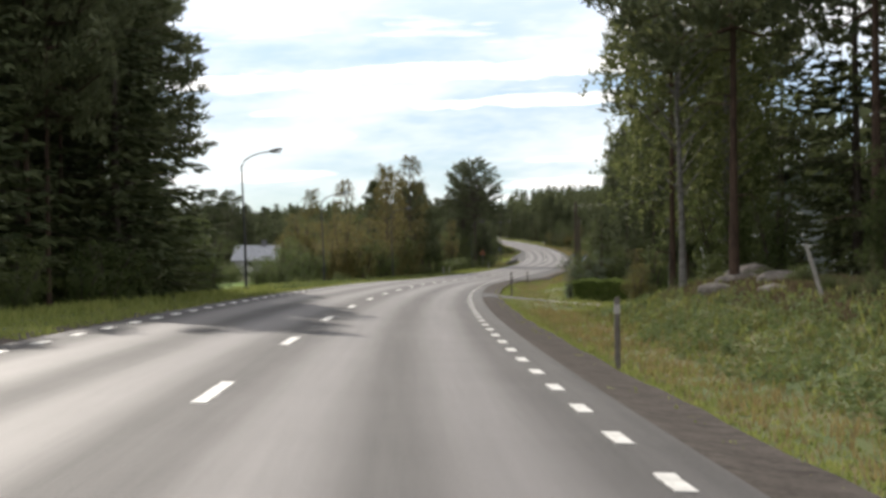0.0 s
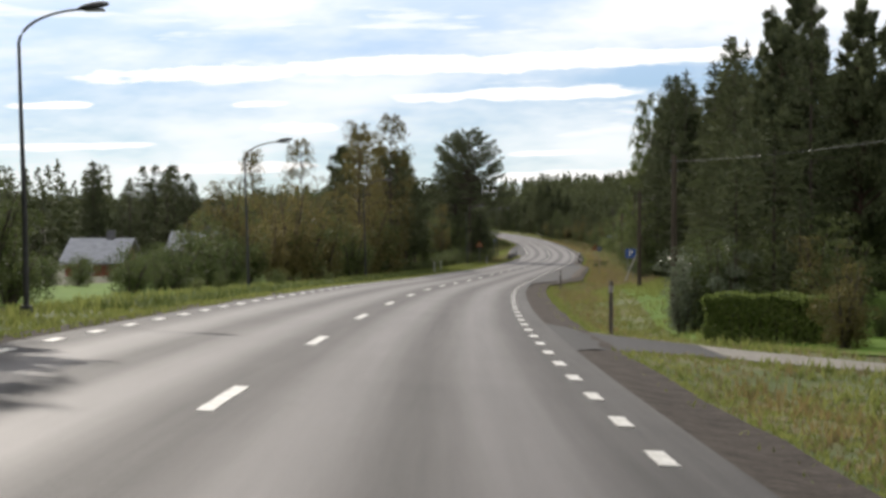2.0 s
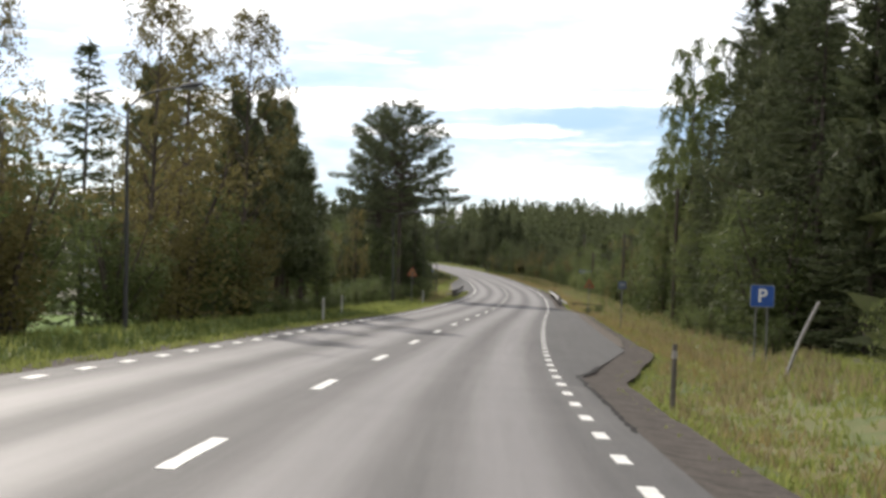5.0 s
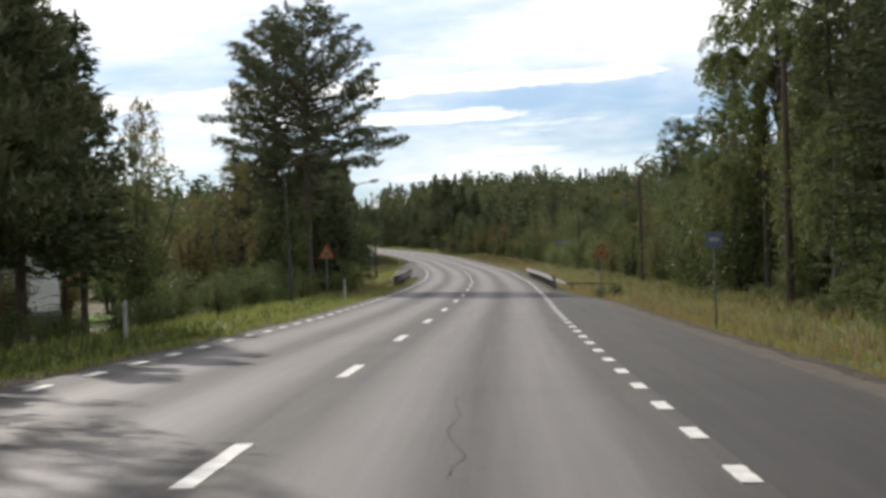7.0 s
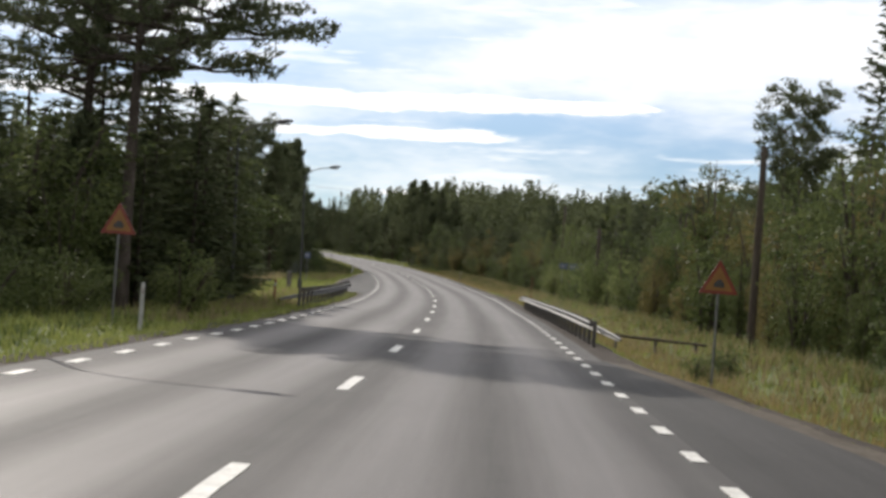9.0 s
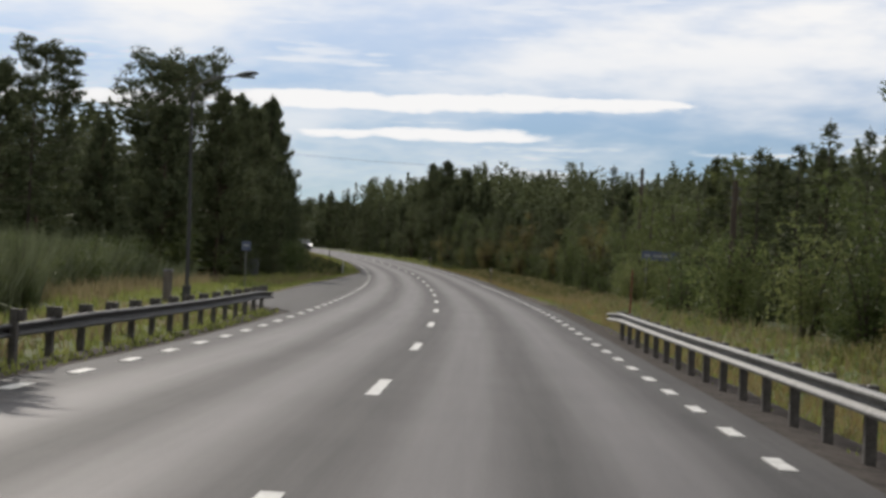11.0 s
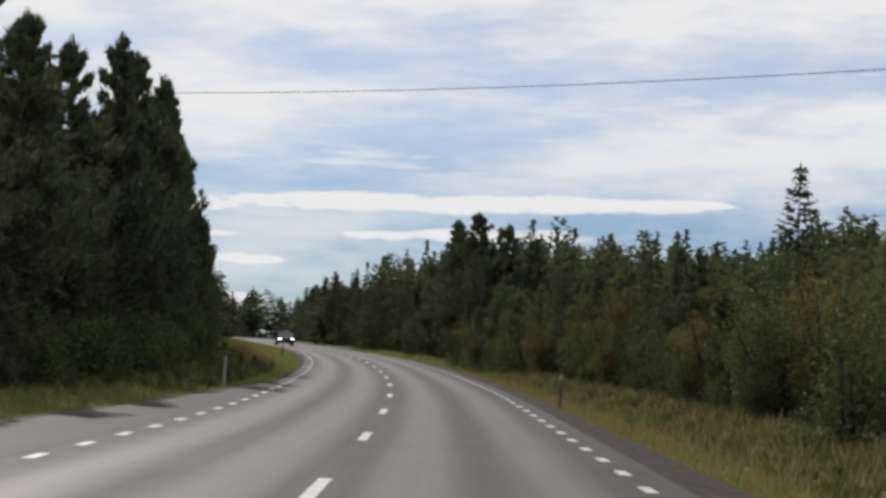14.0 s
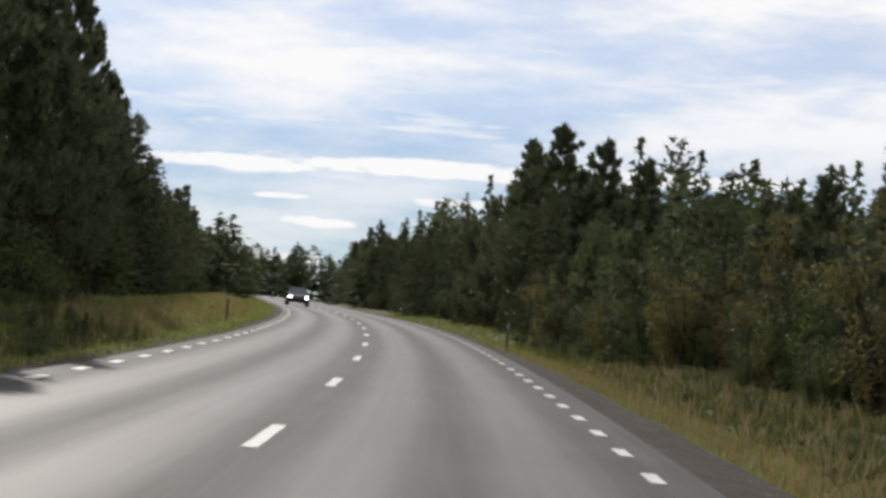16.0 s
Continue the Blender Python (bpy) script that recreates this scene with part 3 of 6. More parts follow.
def pine(rng, h, wide, low=0.42, clumps=1.0, cone=False, q=34, long_limbs=()):
    """Scots pine: limbs in whorls with side shoots, each shoot ending in a flat pad of needles; cone: a young tree with rising shoots."""
    wood, crown = Heap(), Heap()
    p, rr, tb = stem(rng, h * 0.97, 0.0055 * h + 0.03, 0.012)
    wood.put(*tb)
    n = int(46 * clumps) if cone else int(34 * clumps)
    a, e, out, ln = limbs(rng, h * 0.97, low, n, lambda u: (wide * (1.03 - u) ** 0.85 * (0.6 + 0.4 * np.minimum(1, (u - low) * 6)) * rng.uniform(0.5, 1.35, len(u)) if cone else wide * np.sin(np.clip((u - low) / (1.0 - low), 0.0, 1) * 2.05 + 0.75) ** 0.8) + 0.12, lambda u: rng.uniform(0.3, 0.75, len(u)) if cone else rng.uniform(-0.28, 0.3, len(u)) + 0.75 * (u - low) / (1 - low))
    for k, (z, az, reach) in enumerate(long_limbs):
        out[k] = (math.cos(az), math.sin(az), 0)
        a[k], ln[k] = (0, 0, z), reach
        e[k] = a[k] + out[k] * reach + [0, 0, -0.08 * reach]
    cc, rad, way = [], [], []
    for i in range(n):
        mid = a[i] * 0.5 + e[i] * 0.5 + rng.normal(0, 0.06, 3) * ln[i] - [0, 0, (0.0 if cone else 0.1) * ln[i]]
        wood.put(*tube([a[i], mid, e[i]], [0.022 + 0.013 * ln[i], 0.013 + 0.007 * ln[i], 0.008], 4))
        turn = np.array([-out[i][1], out[i][0], 0])
        for t in np.arange(0.42, 1.03, 0.3 if cone else max(0.09, 0.3 / max(ln[i], 0.6))):
            hub = (a[i] * (1 - t) + mid * t) * (1 - t) + (mid * (1 - t) + e[i] * t) * t
            for sd in ((0,) if cone else (-1, 1)):
                sub = ln[i] * rng.uniform(0.12, 0.34) * (1.15 - 0.6 * t)
                tip = hub + turn * sd * sub + out[i] * sub * 0.5 + np.array([0, 0, 1.0]) * (rng.uniform(0.0, 0.16) if cone else rng.normal(0.12, 0.26) * ln[i] ** 0.5)
                cc.append(tip)
                rad.append(rng.uniform(0.26, 0.46) * (0.55 + 0.45 * min(ln[i] / 1.5, 1.2)) * ((1.4 - 0.8 * hub[2] / h) if cone else 1.0))
                way.append(unit(out[i] + turn * sd * 0.7))
                if not cone and sub > 0.35:
                    wood.put(*tube([hub, hub * 0.5 + tip * 0.5 - [0, 0, 0.02], tip], [0.014, 0.01, 0.005], 3))
    for k in range(7):                                    # dead snags under the crown
        z, az = rng.uniform(0.06, low) * h, rng.uniform(0, 6.28)
        wood.put(*tube([[0, 0, z], [math.cos(az) * 0.5, math.sin(az) * 0.5, z + 0.05], [math.cos(az), math.sin(az), z - 0.1]], [0.025, 0.015, 0.004], 3))
    cc, rad, way = np.array(cc), np.array(rad), np.array(way)
    j = np.repeat(np.arange(len(cc)), q)
    off = unit(rng.normal(0, 1, (len(j), 3))) * (rng.uniform(0.05, 1, len(j)) ** 0.5)[:, None] * (np.array([0.85, 0.85, 1.15]) if cone else np.array([1.15, 1.15, 0.72]))
    c = cc[j] + off * rad[j][:, None]
    d = unit(off * 0.5 + rng.normal(0, 0.45, (len(j), 3)) + way[j] * 0.4 + [0, 0, 0.75 if cone else 0.45])
    size = rng.uniform(0.1, 0.21, len(j))
    crown.leaves(c, d * size[:, None], unit(np.cross(d, rng.normal(0, 1, (len(j), 3)))) * (size * 0.24)[:, None])
    tip = np.stack([rng.normal(0, 0.1, 40), rng.normal(0, 0.1, 40), h * rng.uniform(0.93, 1.01, 40)], -1)
    d = unit(rng.normal(0, 0.4, (40, 3)) + [0, 0, 1.0])
    crown.leaves(tip, d * 0.22, unit(np.cross(d, rng.normal(0, 1, (40, 3)))) * 0.05)
    return wood, crown


def domed_pine(rng, h, wide, crown_low, n=84, long_limbs=(), q=19):
    """Old scots pine: a thick bare trunk and rising limbs whose tips fill a broad dome, with small tufts of needles at the shoots' ends."""
    wood, crown = Heap(), Heap()
    p, rr, tb = stem(rng, h * 0.96, 0.21, 0.006, 10)
    wood.put(*tb)
    deep = h - crown_low
    d = 0.12 + (deep - 0.12) * np.linspace(0, 1, n) ** 1.3
    k = 1 - np.minimum(d / (0.46 * deep), 1)
    reach = wide * np.sqrt(1 - k * k) * rng.uniform(0.72, 1.04, n) * (1 - 0.25 * np.clip(d / deep - 0.6, 0, 1))
    az = np.arange(n) * 2.4 + rng.uniform(-0.4, 0.4, n)
    rise = 0.85 * (1 - d / deep) + rng.uniform(-0.08, 0.1, n)
    out = np.stack([np.cos(az), np.sin(az), 0 * az], -1)
    e = out * reach[:, None] + np.array([0, 0, 1.0]) * (h - d)[:, None]
    a = np.array([0, 0, 1.0]) * np.maximum(h - d - reach * rise, crown_low - 0.6)[:, None]
    for i, (z, turn_to, far) in enumerate(long_limbs):
        j = n - 1 - i
        out[j], reach[j] = (math.cos(turn_to), math.sin(turn_to), 0), far
        a[j], e[j] = (0, 0, z), out[j] * far + [0, 0, z - 0.06 * far]
    hubs, rad, way = [], [], []
    for i in range(n):
        mid = a[i] * 0.48 + e[i] * 0.52 + rng.normal(0, 0.05, 3) * reach[i] - [0, 0, 0.07 * reach[i]]
        wood.put(*tube([a[i], mid, e[i]], [0.026 + 0.014 * reach[i], 0.016 + 0.007 * reach[i], 0.008], 4))
        side = np.array([-out[i][1], out[i][0], 0])
        for t in np.arange(0.5, 1.03, 0.24 / max(reach[i], 0.7)):
            hub = (a[i] * (1 - t) + mid * t) * (1 - t) + (mid * (1 - t) + e[i] * t) * t
            for sd in (-1, 1):
                sub = reach[i] * rng.uniform(0.08, 0.3) * (1.2 - 0.65 * t)
                tip = hub + side * sd * sub + out[i] * sub * 0.4 + [0, 0, rng.uniform(-0.05, 0.28)]
                hubs.append(tip)
                rad.append(rng.uniform(0.17, 0.34))
                way.append(unit(out[i] + side * sd * 0.7))
                if sub > 0.4:
                    wood.put(*tube([hub, hub * 0.5 + tip * 0.5 - [0, 0, 0.02], tip], [0.013, 0.01, 0.005], 3))
    hubs, rad, way = np.array(hubs), np.array(rad), np.array(way)
    j = np.repeat(np.arange(len(hubs)), q)
    off = unit(rng.normal(0, 1, (len(j), 3))) * (rng.uniform(0.05, 1, len(j)) ** 0.5)[:, None] * np.array([1.2, 1.2, 0.7])
    c = hubs[j] + off * rad[j][:, None]
    g = unit(off * 0.5 + rng.normal(0, 0.45, (len(j), 3)) + way[j] * 0.4 + [0, 0, 0.4])
    size = rng.uniform(0.08, 0.16, len(j))
    crown.leaves(c, g * size[:, None], unit(np.cross(g, rng.normal(0, 1, (len(j), 3)))) * (size * 0.24)[:, None])
    return wood, crown


def birch(rng, h, wide, leaves=9000, low=0.25, droop=0.5):
    wood, crown = Heap(), Heap()
    p, rr, tb = stem(rng, h * 0.96, 0.006 * h + 0.025, 0.03)
    wood.put(*tb)
    n = 44
    a, e, out, ln = limbs(rng, h * 0.95, low, n, lambda u: wide * (1.05 - u) ** 0.6 * (0.5 + 0.5 * np.minimum(1, (u - low) * 5)) + 0.2, lambda u: 0.9 - 0.3 * u)
    sx, sy = np.interp(a[:, 2], p[:, 2], p[:, 0]), np.interp(a[:, 2], p[:, 2], p[:, 1])
    a[:, 0] += sx; a[:, 1] += sy; e[:, 0] += sx; e[:, 1] += sy
    for i in range(n):
        wood.put(*tube([a[i], a[i] * 0.45 + e[i] * 0.55 + [0, 0, 0.12 * ln[i]], e[i]], [0.02 + 0.006 * ln[i], 0.014, 0.005], 4))
    k = n * 9                                             # hanging twigs
    i = rng.integers(0, n, k)
    root = a[i] + (e[i] - a[i]) * rng.uniform(0.3, 1.05, k)[:, None] + [0, 0, 0.08]
    way = unit(out[i] * 0.7 + rng.normal(0, 0.45, (k, 3)) + [0, 0, 0.1])
    length = rng.uniform(0.4, 1.15, k) * wide * 0.42
    j = rng.integers(0, k, leaves)
    t = rng.uniform(0.05, 1, leaves)
    c = root[j] + way[j] * (length[j] * t * (1 - 0.35 * t))[:, None] - np.array([0, 0, 1.0]) * (length[j] * t * t * droop * 1.6)[:, None] + rng.normal(0, 0.06, (leaves, 3))
    d = unit(rng.normal(0, 1, (leaves, 3)) - [0, 0, 0.4])
    size = rng.uniform(0.04, 0.072, leaves) * (0.7 + wide * 0.13)
    crown.leaves(c, d * size[:, None], unit(np.cross(d, rng.normal(0, 1, (leaves, 3)))) * (size * 0.62)[:, None])
    return wood, crown


def shrub(rng, h, wide, leaves=5200, stems=6, low=0.08):
    """A many-stemmed bush or small broadleaved tree with a lobed, gappy crown."""
    wood, crown = Heap(), Heap()
    lobes = []
    for k in range(stems):
        az, rr = rng.uniform(0, 6.28), wide * rng.uniform(0.15, 0.75)
        top = h * rng.uniform(0.6, 0.97) * (1.05 - 0.35 * rr / wide)
        end = np.array([math.cos(az) * rr, math.sin(az) * rr, top])
        pts = [np.array([math.cos(az) * 0.12, math.sin(az) * 0.12, -0.1]), end * [0.45, 0.45, 0.5], end]
        wood.put(*tube(pts, [0.012 * h + 0.012, 0.008 * h + 0.008, 0.006], 5))
        for t in np.arange(low + 0.12, 1.01, 0.14):
            base = end * [t ** 1.2, t ** 1.2, t] + rng.normal(0, wide * 0.2, 3) * [1, 1, 0.35]
            lobes.append((*base, wide * rng.uniform(0.24, 0.46) * (1.15 - 0.45 * t)))
    lobes = np.array(lobes)
    lobes[:, 2] = np.maximum(lobes[:, 2], lobes[:, 3] * 0.6 + low * h * 0.4)
    j = rng.choice(len(lobes), leaves, p=lobes[:, 3] ** 2 / (lobes[:, 3] ** 2).sum())
    off = unit(rng.normal(0, 1, (leaves, 3))) * (rng.uniform(0.2, 1.08, leaves) ** 0.4)[:, None]
    c = lobes[j, :3] + off * lobes[j, 3:4] * np.array([1, 1, 0.85])
    c[:, 2] = np.abs(c[:, 2]) + 0.02
    d = unit(rng.normal(0, 1, (leaves, 3)) + off * 0.4)
    size = rng.uniform(0.036, 0.068, leaves) * (0.6 + 0.24 * wide)
    crown.leaves(c, d * size[:, None], unit(np.cross(d, rng.normal(0, 1, (leaves, 3)))) * (size * 0.6)[:, None])
    return wood, crown


KINDS = {
    "spruce": [(spruce, 12, 2.3), (spruce, 12, 2.8), (spruce, 12, 1.9), (spruce, 12, 2.5)],
    "pine": [(pine, 13, 2.3), (pine, 13, 2.7), (pine, 13, 2.0), (pine, 13, 2.4)],
    "birch": [(birch, 10, 2.0), (birch, 10, 2.4), (birch, 10, 1.7)],
    "alder": [(shrub, 6, 1.7), (shrub, 6, 2.0), (shrub, 6, 1.5), (shrub, 6, 1.8)],
    "bush": [(lambda r, h, w: shrub(r, h, w, 2500), 3, 1.6), (lambda r, h, w: shrub(r, h, w, 2700), 3, 1.9), (lambda r, h, w: shrub(r, h, w, 2300), 3, 1.4)],
}
KINDS["liftspruce"] = [(lambda r, h, w: spruce(r, h, w, 1.0, 0.2), 12, 2.4), (lambda r, h, w: spruce(r, h, w, 1.0, 0.24), 12, 2.7)]
KINDS["tallspruce"] = [(lambda r, h, w: spruce(r, h, w, 1.45, 0.03, 0.68), 16, 3.0), (lambda r, h, w: spruce(r, h, w, 1.45, 0.04, 0.68), 16, 3.4), (lambda r, h, w: spruce(r, h, w, 1.4, 0.02, 0.7), 16, 2.7)]
KINDS["darkpine"] = [(lambda r, h, w: pine(r, h, w, 0.17, 2.3, True, 44), 11, 2.3), (lambda r, h, w: pine(r, h, w, 0.22, 2.1, True, 44), 11, 2.6)]
KINDS["autumn"] = [(lambda r, h, w: birch(r, h, w, 5200, 0.2, 0.5), 10, 2.0), (lambda r, h, w: birch(r, h, w, 5600, 0.25, 0.5), 10, 2.4), (lambda r, h, w: birch(r, h, w, 4600, 0.2, 0.5), 10, 1.8)]
KINDS["tallbirch"] = [(lambda r, h, w: birch(r, h, w, 24000, 0.22, 0.7), 18, 3.0), (lambda r, h, w: birch(r, h, w, 21000, 0.3, 0.7), 18, 2.7)]
KINDS["oldpine"] = [(lambda r, h, w: pine(r, h, w, 0.36, 1.25, False, 44), 17, 3.5), (lambda r, h, w: pine(r, h, w, 0.38, 1.15, False, 44), 17, 3.3)]
# the landmark pair: one with a long limb out over the field, one with a long low limb towards the road
KINDS["landmark"] = [(lambda r, h, w: domed_pine(r, h, w, 6.2, 84, [(10.6, 3.2, 4.0), (9.2, 3.5, 3.6), (7.6, 2.9, 3.0)]), 16, 3.1),
                     (lambda r, h, w: domed_pine(r, h, w, 6.6, 92, [(8.6, 0.1, 5.2), (8.2, -0.25, 4.6), (9.2, 0.3, 4.4), (7.4, 0.35, 3.8)]), 16, 4.1)]
LOOKS = {
    "tallbirch": ("birch", M_bark, M_birch, "tall old birch with fine hanging foliage beside the road"),
    "darkpine": ("pine", M_pbark, M_pine, "bushy dark pine with bare trunk foot beside the road"),
    "tallspruce": ("spruce", M_bark, M_spruce, "tall full dark green spruce at the edge of the wood"),
    "liftspruce": ("spruce", M_bark, M_spruce, "tall dark spruce with bare lower trunk beside the road"),
    "landmark": ("pine", M_bark, M_pine, "very tall scots pine with domed airy crown and long limb"),
    "oldpine": ("pine", M_pbark, M_pine, "very tall old scots pine with a broad rounded crown"),
    "spruce": ("spruce", M_bark, M_spruce, "dark green spruce with drooping boughs beside the road"),
    "pine": ("pine", M_pbark, M_pine, "tall scots pine with bare reddish trunk and open crown"),
    "youngpine": ("pine", M_pbark, M_pine, "young pine with dense dark green crown at the wood's edge"),
    "birch": ("birch", M_bbark, M_birch, "slender birch with pale trunk and light hanging foliage"),
    "autumn": ("birch", M_bark, M_autumn, "birch with thin yellow-brown autumn leaves"),
    "alder": ("alder", M_bark, M_alder, "leafy green roadside tree with several stems"),
    "gold": ("alder", M_bark, M_autumn, "roadside tree with leaves turning yellow-brown"),
    "bush": ("bush", M_bark, M_alder, "dense green bush on the grassy verge"),
    "silverbush": ("alder", M_bark, M_silver, "large rounded garden shrub with pale silvery leaves"),
    "palebush": ("bush", M_bark, M_birch, "pale green willow bush on the grassy verge"),
}
KINDS["youngpine"] = [(lambda r, h, w: pine(r, h, w, 0.1, 1.3, True, 24), 9, 1.7), (lambda r, h, w: pine(r, h, w, 0.12, 1.2, True, 24), 9, 1.5), (lambda r, h, w: pine(r, h, w, 0.08, 1.4, True, 23), 9, 1.9)]
stock = {}
OWN_SHAPE = ("youngpine", "liftspruce", "tallspruce", "oldpine", "landmark", "darkpine", "autumn", "tallbirch")


def tree_meshes(look_, k):
    kind, bark, leaf, label = LOOKS[look_]
    shape = look_ if look_ in OWN_SHAPE else kind
    fn, h, wide = KINDS[shape][k]
    key = ("form", shape, k)
    if key not in stock:
        stock[key] = fn(np.random.default_rng(100 + 7 * k + len(shape)), h, wide)
    if (look_, k) not in stock:
        wood, crown = stock[key]
        stock[(look_, k)] = (wood.mesh("trunk", [bark], True), crown.mesh("crown", [leaf]))
    return stock[(look_, k)], h


def tree(look_, s, n, height, fat=1.0, k=None, label="", spin=None):
    kind, bark, leaf, words = LOOKS[look_]
    shape = look_ if look_ in OWN_SHAPE else kind
    rt = random.Random(int(s * 131 + n * 977 + height * 17))
    k = rt.randrange(len(KINDS[shape])) if k is None else k
    (wood, crown), h = tree_meshes(look_, k)
    root = new({"bush": "bush", "palebush": "bush"}.get(look_, kind + "_tree"))
    f = height / h
    root.matrix_basis = Matrix.LocRotScale(spot(s, n, -0.05), Euler((0, 0, rt.uniform(0, 6.28) if spin is None else spin)), (f * fat, f * fat, f))
    for nm, me in (("trunk", wood), ("crown", crown)):
        ob = new(nm, me)
        ob.parent = root
    return tagged(root, label or words, "bush" if "bush" in look_ else "tree", {"bush": "verge bushes", "palebush": "verge bushes"}.get(look_, "roadside trees"))


def row(look_list, a, b, step, n0, n1, h0, h1, fat=1.0):
    """Trees from a to b metres along, between the offsets n0 and n1."""
    s, rt = a, random.Random(int(a * 31 + b * 57 + n0 * 71 + h0 * 13 + len(look_list)))
    while s < b:
        tree(rt.choice(look_list), s + rt.uniform(-0.4, 0.4) * step, rt.uniform(n0, n1), rt.uniform(h0, h1), fat * rt.uniform(0.85, 1.15))
        s += step



# ---- placed trees: kind, metres along, metres right, height, breadth ----
def plant(rows):
    for look_, s, n, h, fat in rows:
        tree(look_, s, n, h, fat)


# left of the road, first dark stand
plant([("pine", 70, -11.2, 14, 1.15), ("spruce", 67, -11.2, 16, 1.15), ("spruce", 58, -10.2, 17, 1.25), ("spruce", 52, -9.6, 16, 1.2), ("pine", 46, -11.5, 16, 1.1),
       ("spruce", 41, -12.5, 17, 1.2), ("spruce", 34, -12.5, 16, 1.2), ("spruce", 62, -16, 18, 1.3), ("spruce", 68, -16.5, 15, 1.2), ("spruce", 47, -17, 18, 1.3), ("spruce", 55, -20, 18, 1.3), ("spruce", 38, -18, 18, 1.3)])
plant([("oldpine", 46, -10.8, 17.5, 0.72), ("oldpine", 51, -11.4, 18, 0.72), ("oldpine", 57, -11.2, 18, 0.7), ("oldpine", 62, -11.6, 17.5, 0.7), ("oldpine", 54, -13.4, 18.5, 0.75), ("spruce", 56, -13, 18, 1.25), ("spruce", 60.5, -12.4, 18, 1.2), ("spruce", 64.5, -12.6, 17, 1.2), ("spruce", 49, -12.6, 18, 1.25), ("spruce", 54, -15.5, 19, 1.3)])
plant([("spruce", 45, -14, 18, 1.3), ("spruce", 42, -15, 18, 1.3), ("spruce", 66, -14.4, 17.5, 1.2)])
row(["bush", "alder"], 36, 76, 3.0, -11, -9, 1.6, 3.2, 1.2)
plant([("alder", 75, -11.5, 6.2, 1.2), ("alder", 78, -12, 5.4, 1.3), ("alder", 80, -10.4, 4.8, 1.2), ("alder", 83, -11.6, 4.6, 1.3), ("alder", 86, -11.2, 3.6, 1.3), ("alder", 77, -14.5, 5.6, 1.2), ("birch", 74, -13.5, 8.5, 1.2)])
row(["spruce"], 250, 300, 2.6, -58, -43, 9.5, 12.6, 1.45)
row(["spruce", "pine"], 215, 262, 4, -66, -46, 6.5, 8.5, 1.5)
# left, bushes and small trees before the cottages
row(["bush", "bush", "alder"], 101, 112, 2.2, -11.5, -10, 1.9, 2.4, 1.2)
row(["alder", "bush", "alder"], 112, 132, 2.4, -12.5, -10, 2.8, 4.2, 1.25)
row(["bush", "alder", "bush"], 128, 172, 2.6, -26, -21, 1.8, 2.6, 1.3)
plant([("bush", 125, -18.5, 2.1, 1.2), ("bush", 98, -14.5, 1.9, 1.2), ("alder", 92, -14.5, 2.8, 1.2), ("alder", 89.5, -12.2, 2.9, 1.2)])
row(["bush", "palebush"], 103, 142, 5.5, -8.6, -7.4, 0.7, 1.2)
plant([("gold", 131, -12, 6.6, 1.2), ("alder", 138, -13, 6.2, 1.2), ("gold", 146, -12, 7.4, 1.2), ("autumn", 150, -14, 8.5, 1.0), ("autumn", 157, -12, 9.6, 1.0), ("alder", 152, -10, 6.5, 1.3), ("spruce", 162, -10.5, 8.6, 1.1), ("autumn", 167, -9.5, 11.4, 1.0), ("gold", 171, -9.5, 8.2, 1.3), ("autumn", 176, -10, 11.0, 1.0)])
plant([("autumn", 185, -9.3, 13.2, 1.0), ("alder", 180, -10, 8.4, 1.2), ("spruce", 188, -10.5, 10.6, 1.2), ("darkpine", 195, -10, 10.6, 1.15), ("darkpine", 190, -10.4, 10.2, 1.1), ("darkpine", 204, -10.6, 10.4, 1.15), ("darkpine", 210, -10.8, 9.4, 1.1), ("darkpine", 183, -12.8, 10.4, 1.1), ("darkpine", 199, -9.8, 10.6, 1.1), ("liftspruce", 202, -10, 10.8, 1.25)])
plant([("liftspruce", 199, -12, 11, 1.2), ("liftspruce", 208, -9.8, 9.0, 1.2), ("alder", 214, -9.5, 6.8, 1.0), ("liftspruce", 191, -13, 12, 1.2), ("autumn", 239, -14, 9.4, 0.7)])
row(["alder", "gold", "alder"], 132, 192, 3.6, -11.5, -9, 4.5, 7, 1.25)
row(["bush", "alder", "bush"], 214, 252, 2.2, -9.8, -8.0, 1.6, 2.4, 1.35)
row(["gold", "alder"], 226, 262, 6, -17, -13, 6, 8)
plant([("autumn", 247, -11, 7.2, 1.0), ("alder", 252, -13, 7.5, 1.1), ("alder", 272, -9.5, 6.5, 1.3), ("spruce", 281, -9.6, 7.6, 1.6), ("spruce", 288, -10.5, 8.3, 1.5), ("alder", 276, -11, 7, 1.4), ("spruce", 296, -13.4, 5.4, 1.3)])
# the two landmark pines
tree("landmark", 262.0, -10.7, 15.7, 1.0, 0, spin=-0.1)
tree("landmark", 258.5, -8.65, 16.1, 1.0, 1, spin=-0.1)
plant([("spruce", 266, -9.2, 8.6, 1.5), ("alder", 258, -11.5, 7.5, 1.5), ("spruce", 271, -10.2, 8.4, 1.5), ("alder", 263, -12.5, 8, 1.5), ("alder", 256, -9.8, 5.2, 1.3), ("spruce", 254, -12, 7.8, 1.5), ("alder", 260, -10.6, 6.2, 1.4), ("spruce", 268, -12, 8.8, 1.5), ("spruce", 275.5, -9.4, 8.0, 1.6), ("spruce", 284, -8.9, 8.6, 1.7), ("alder", 279, -8.8, 7.6, 1.6)])
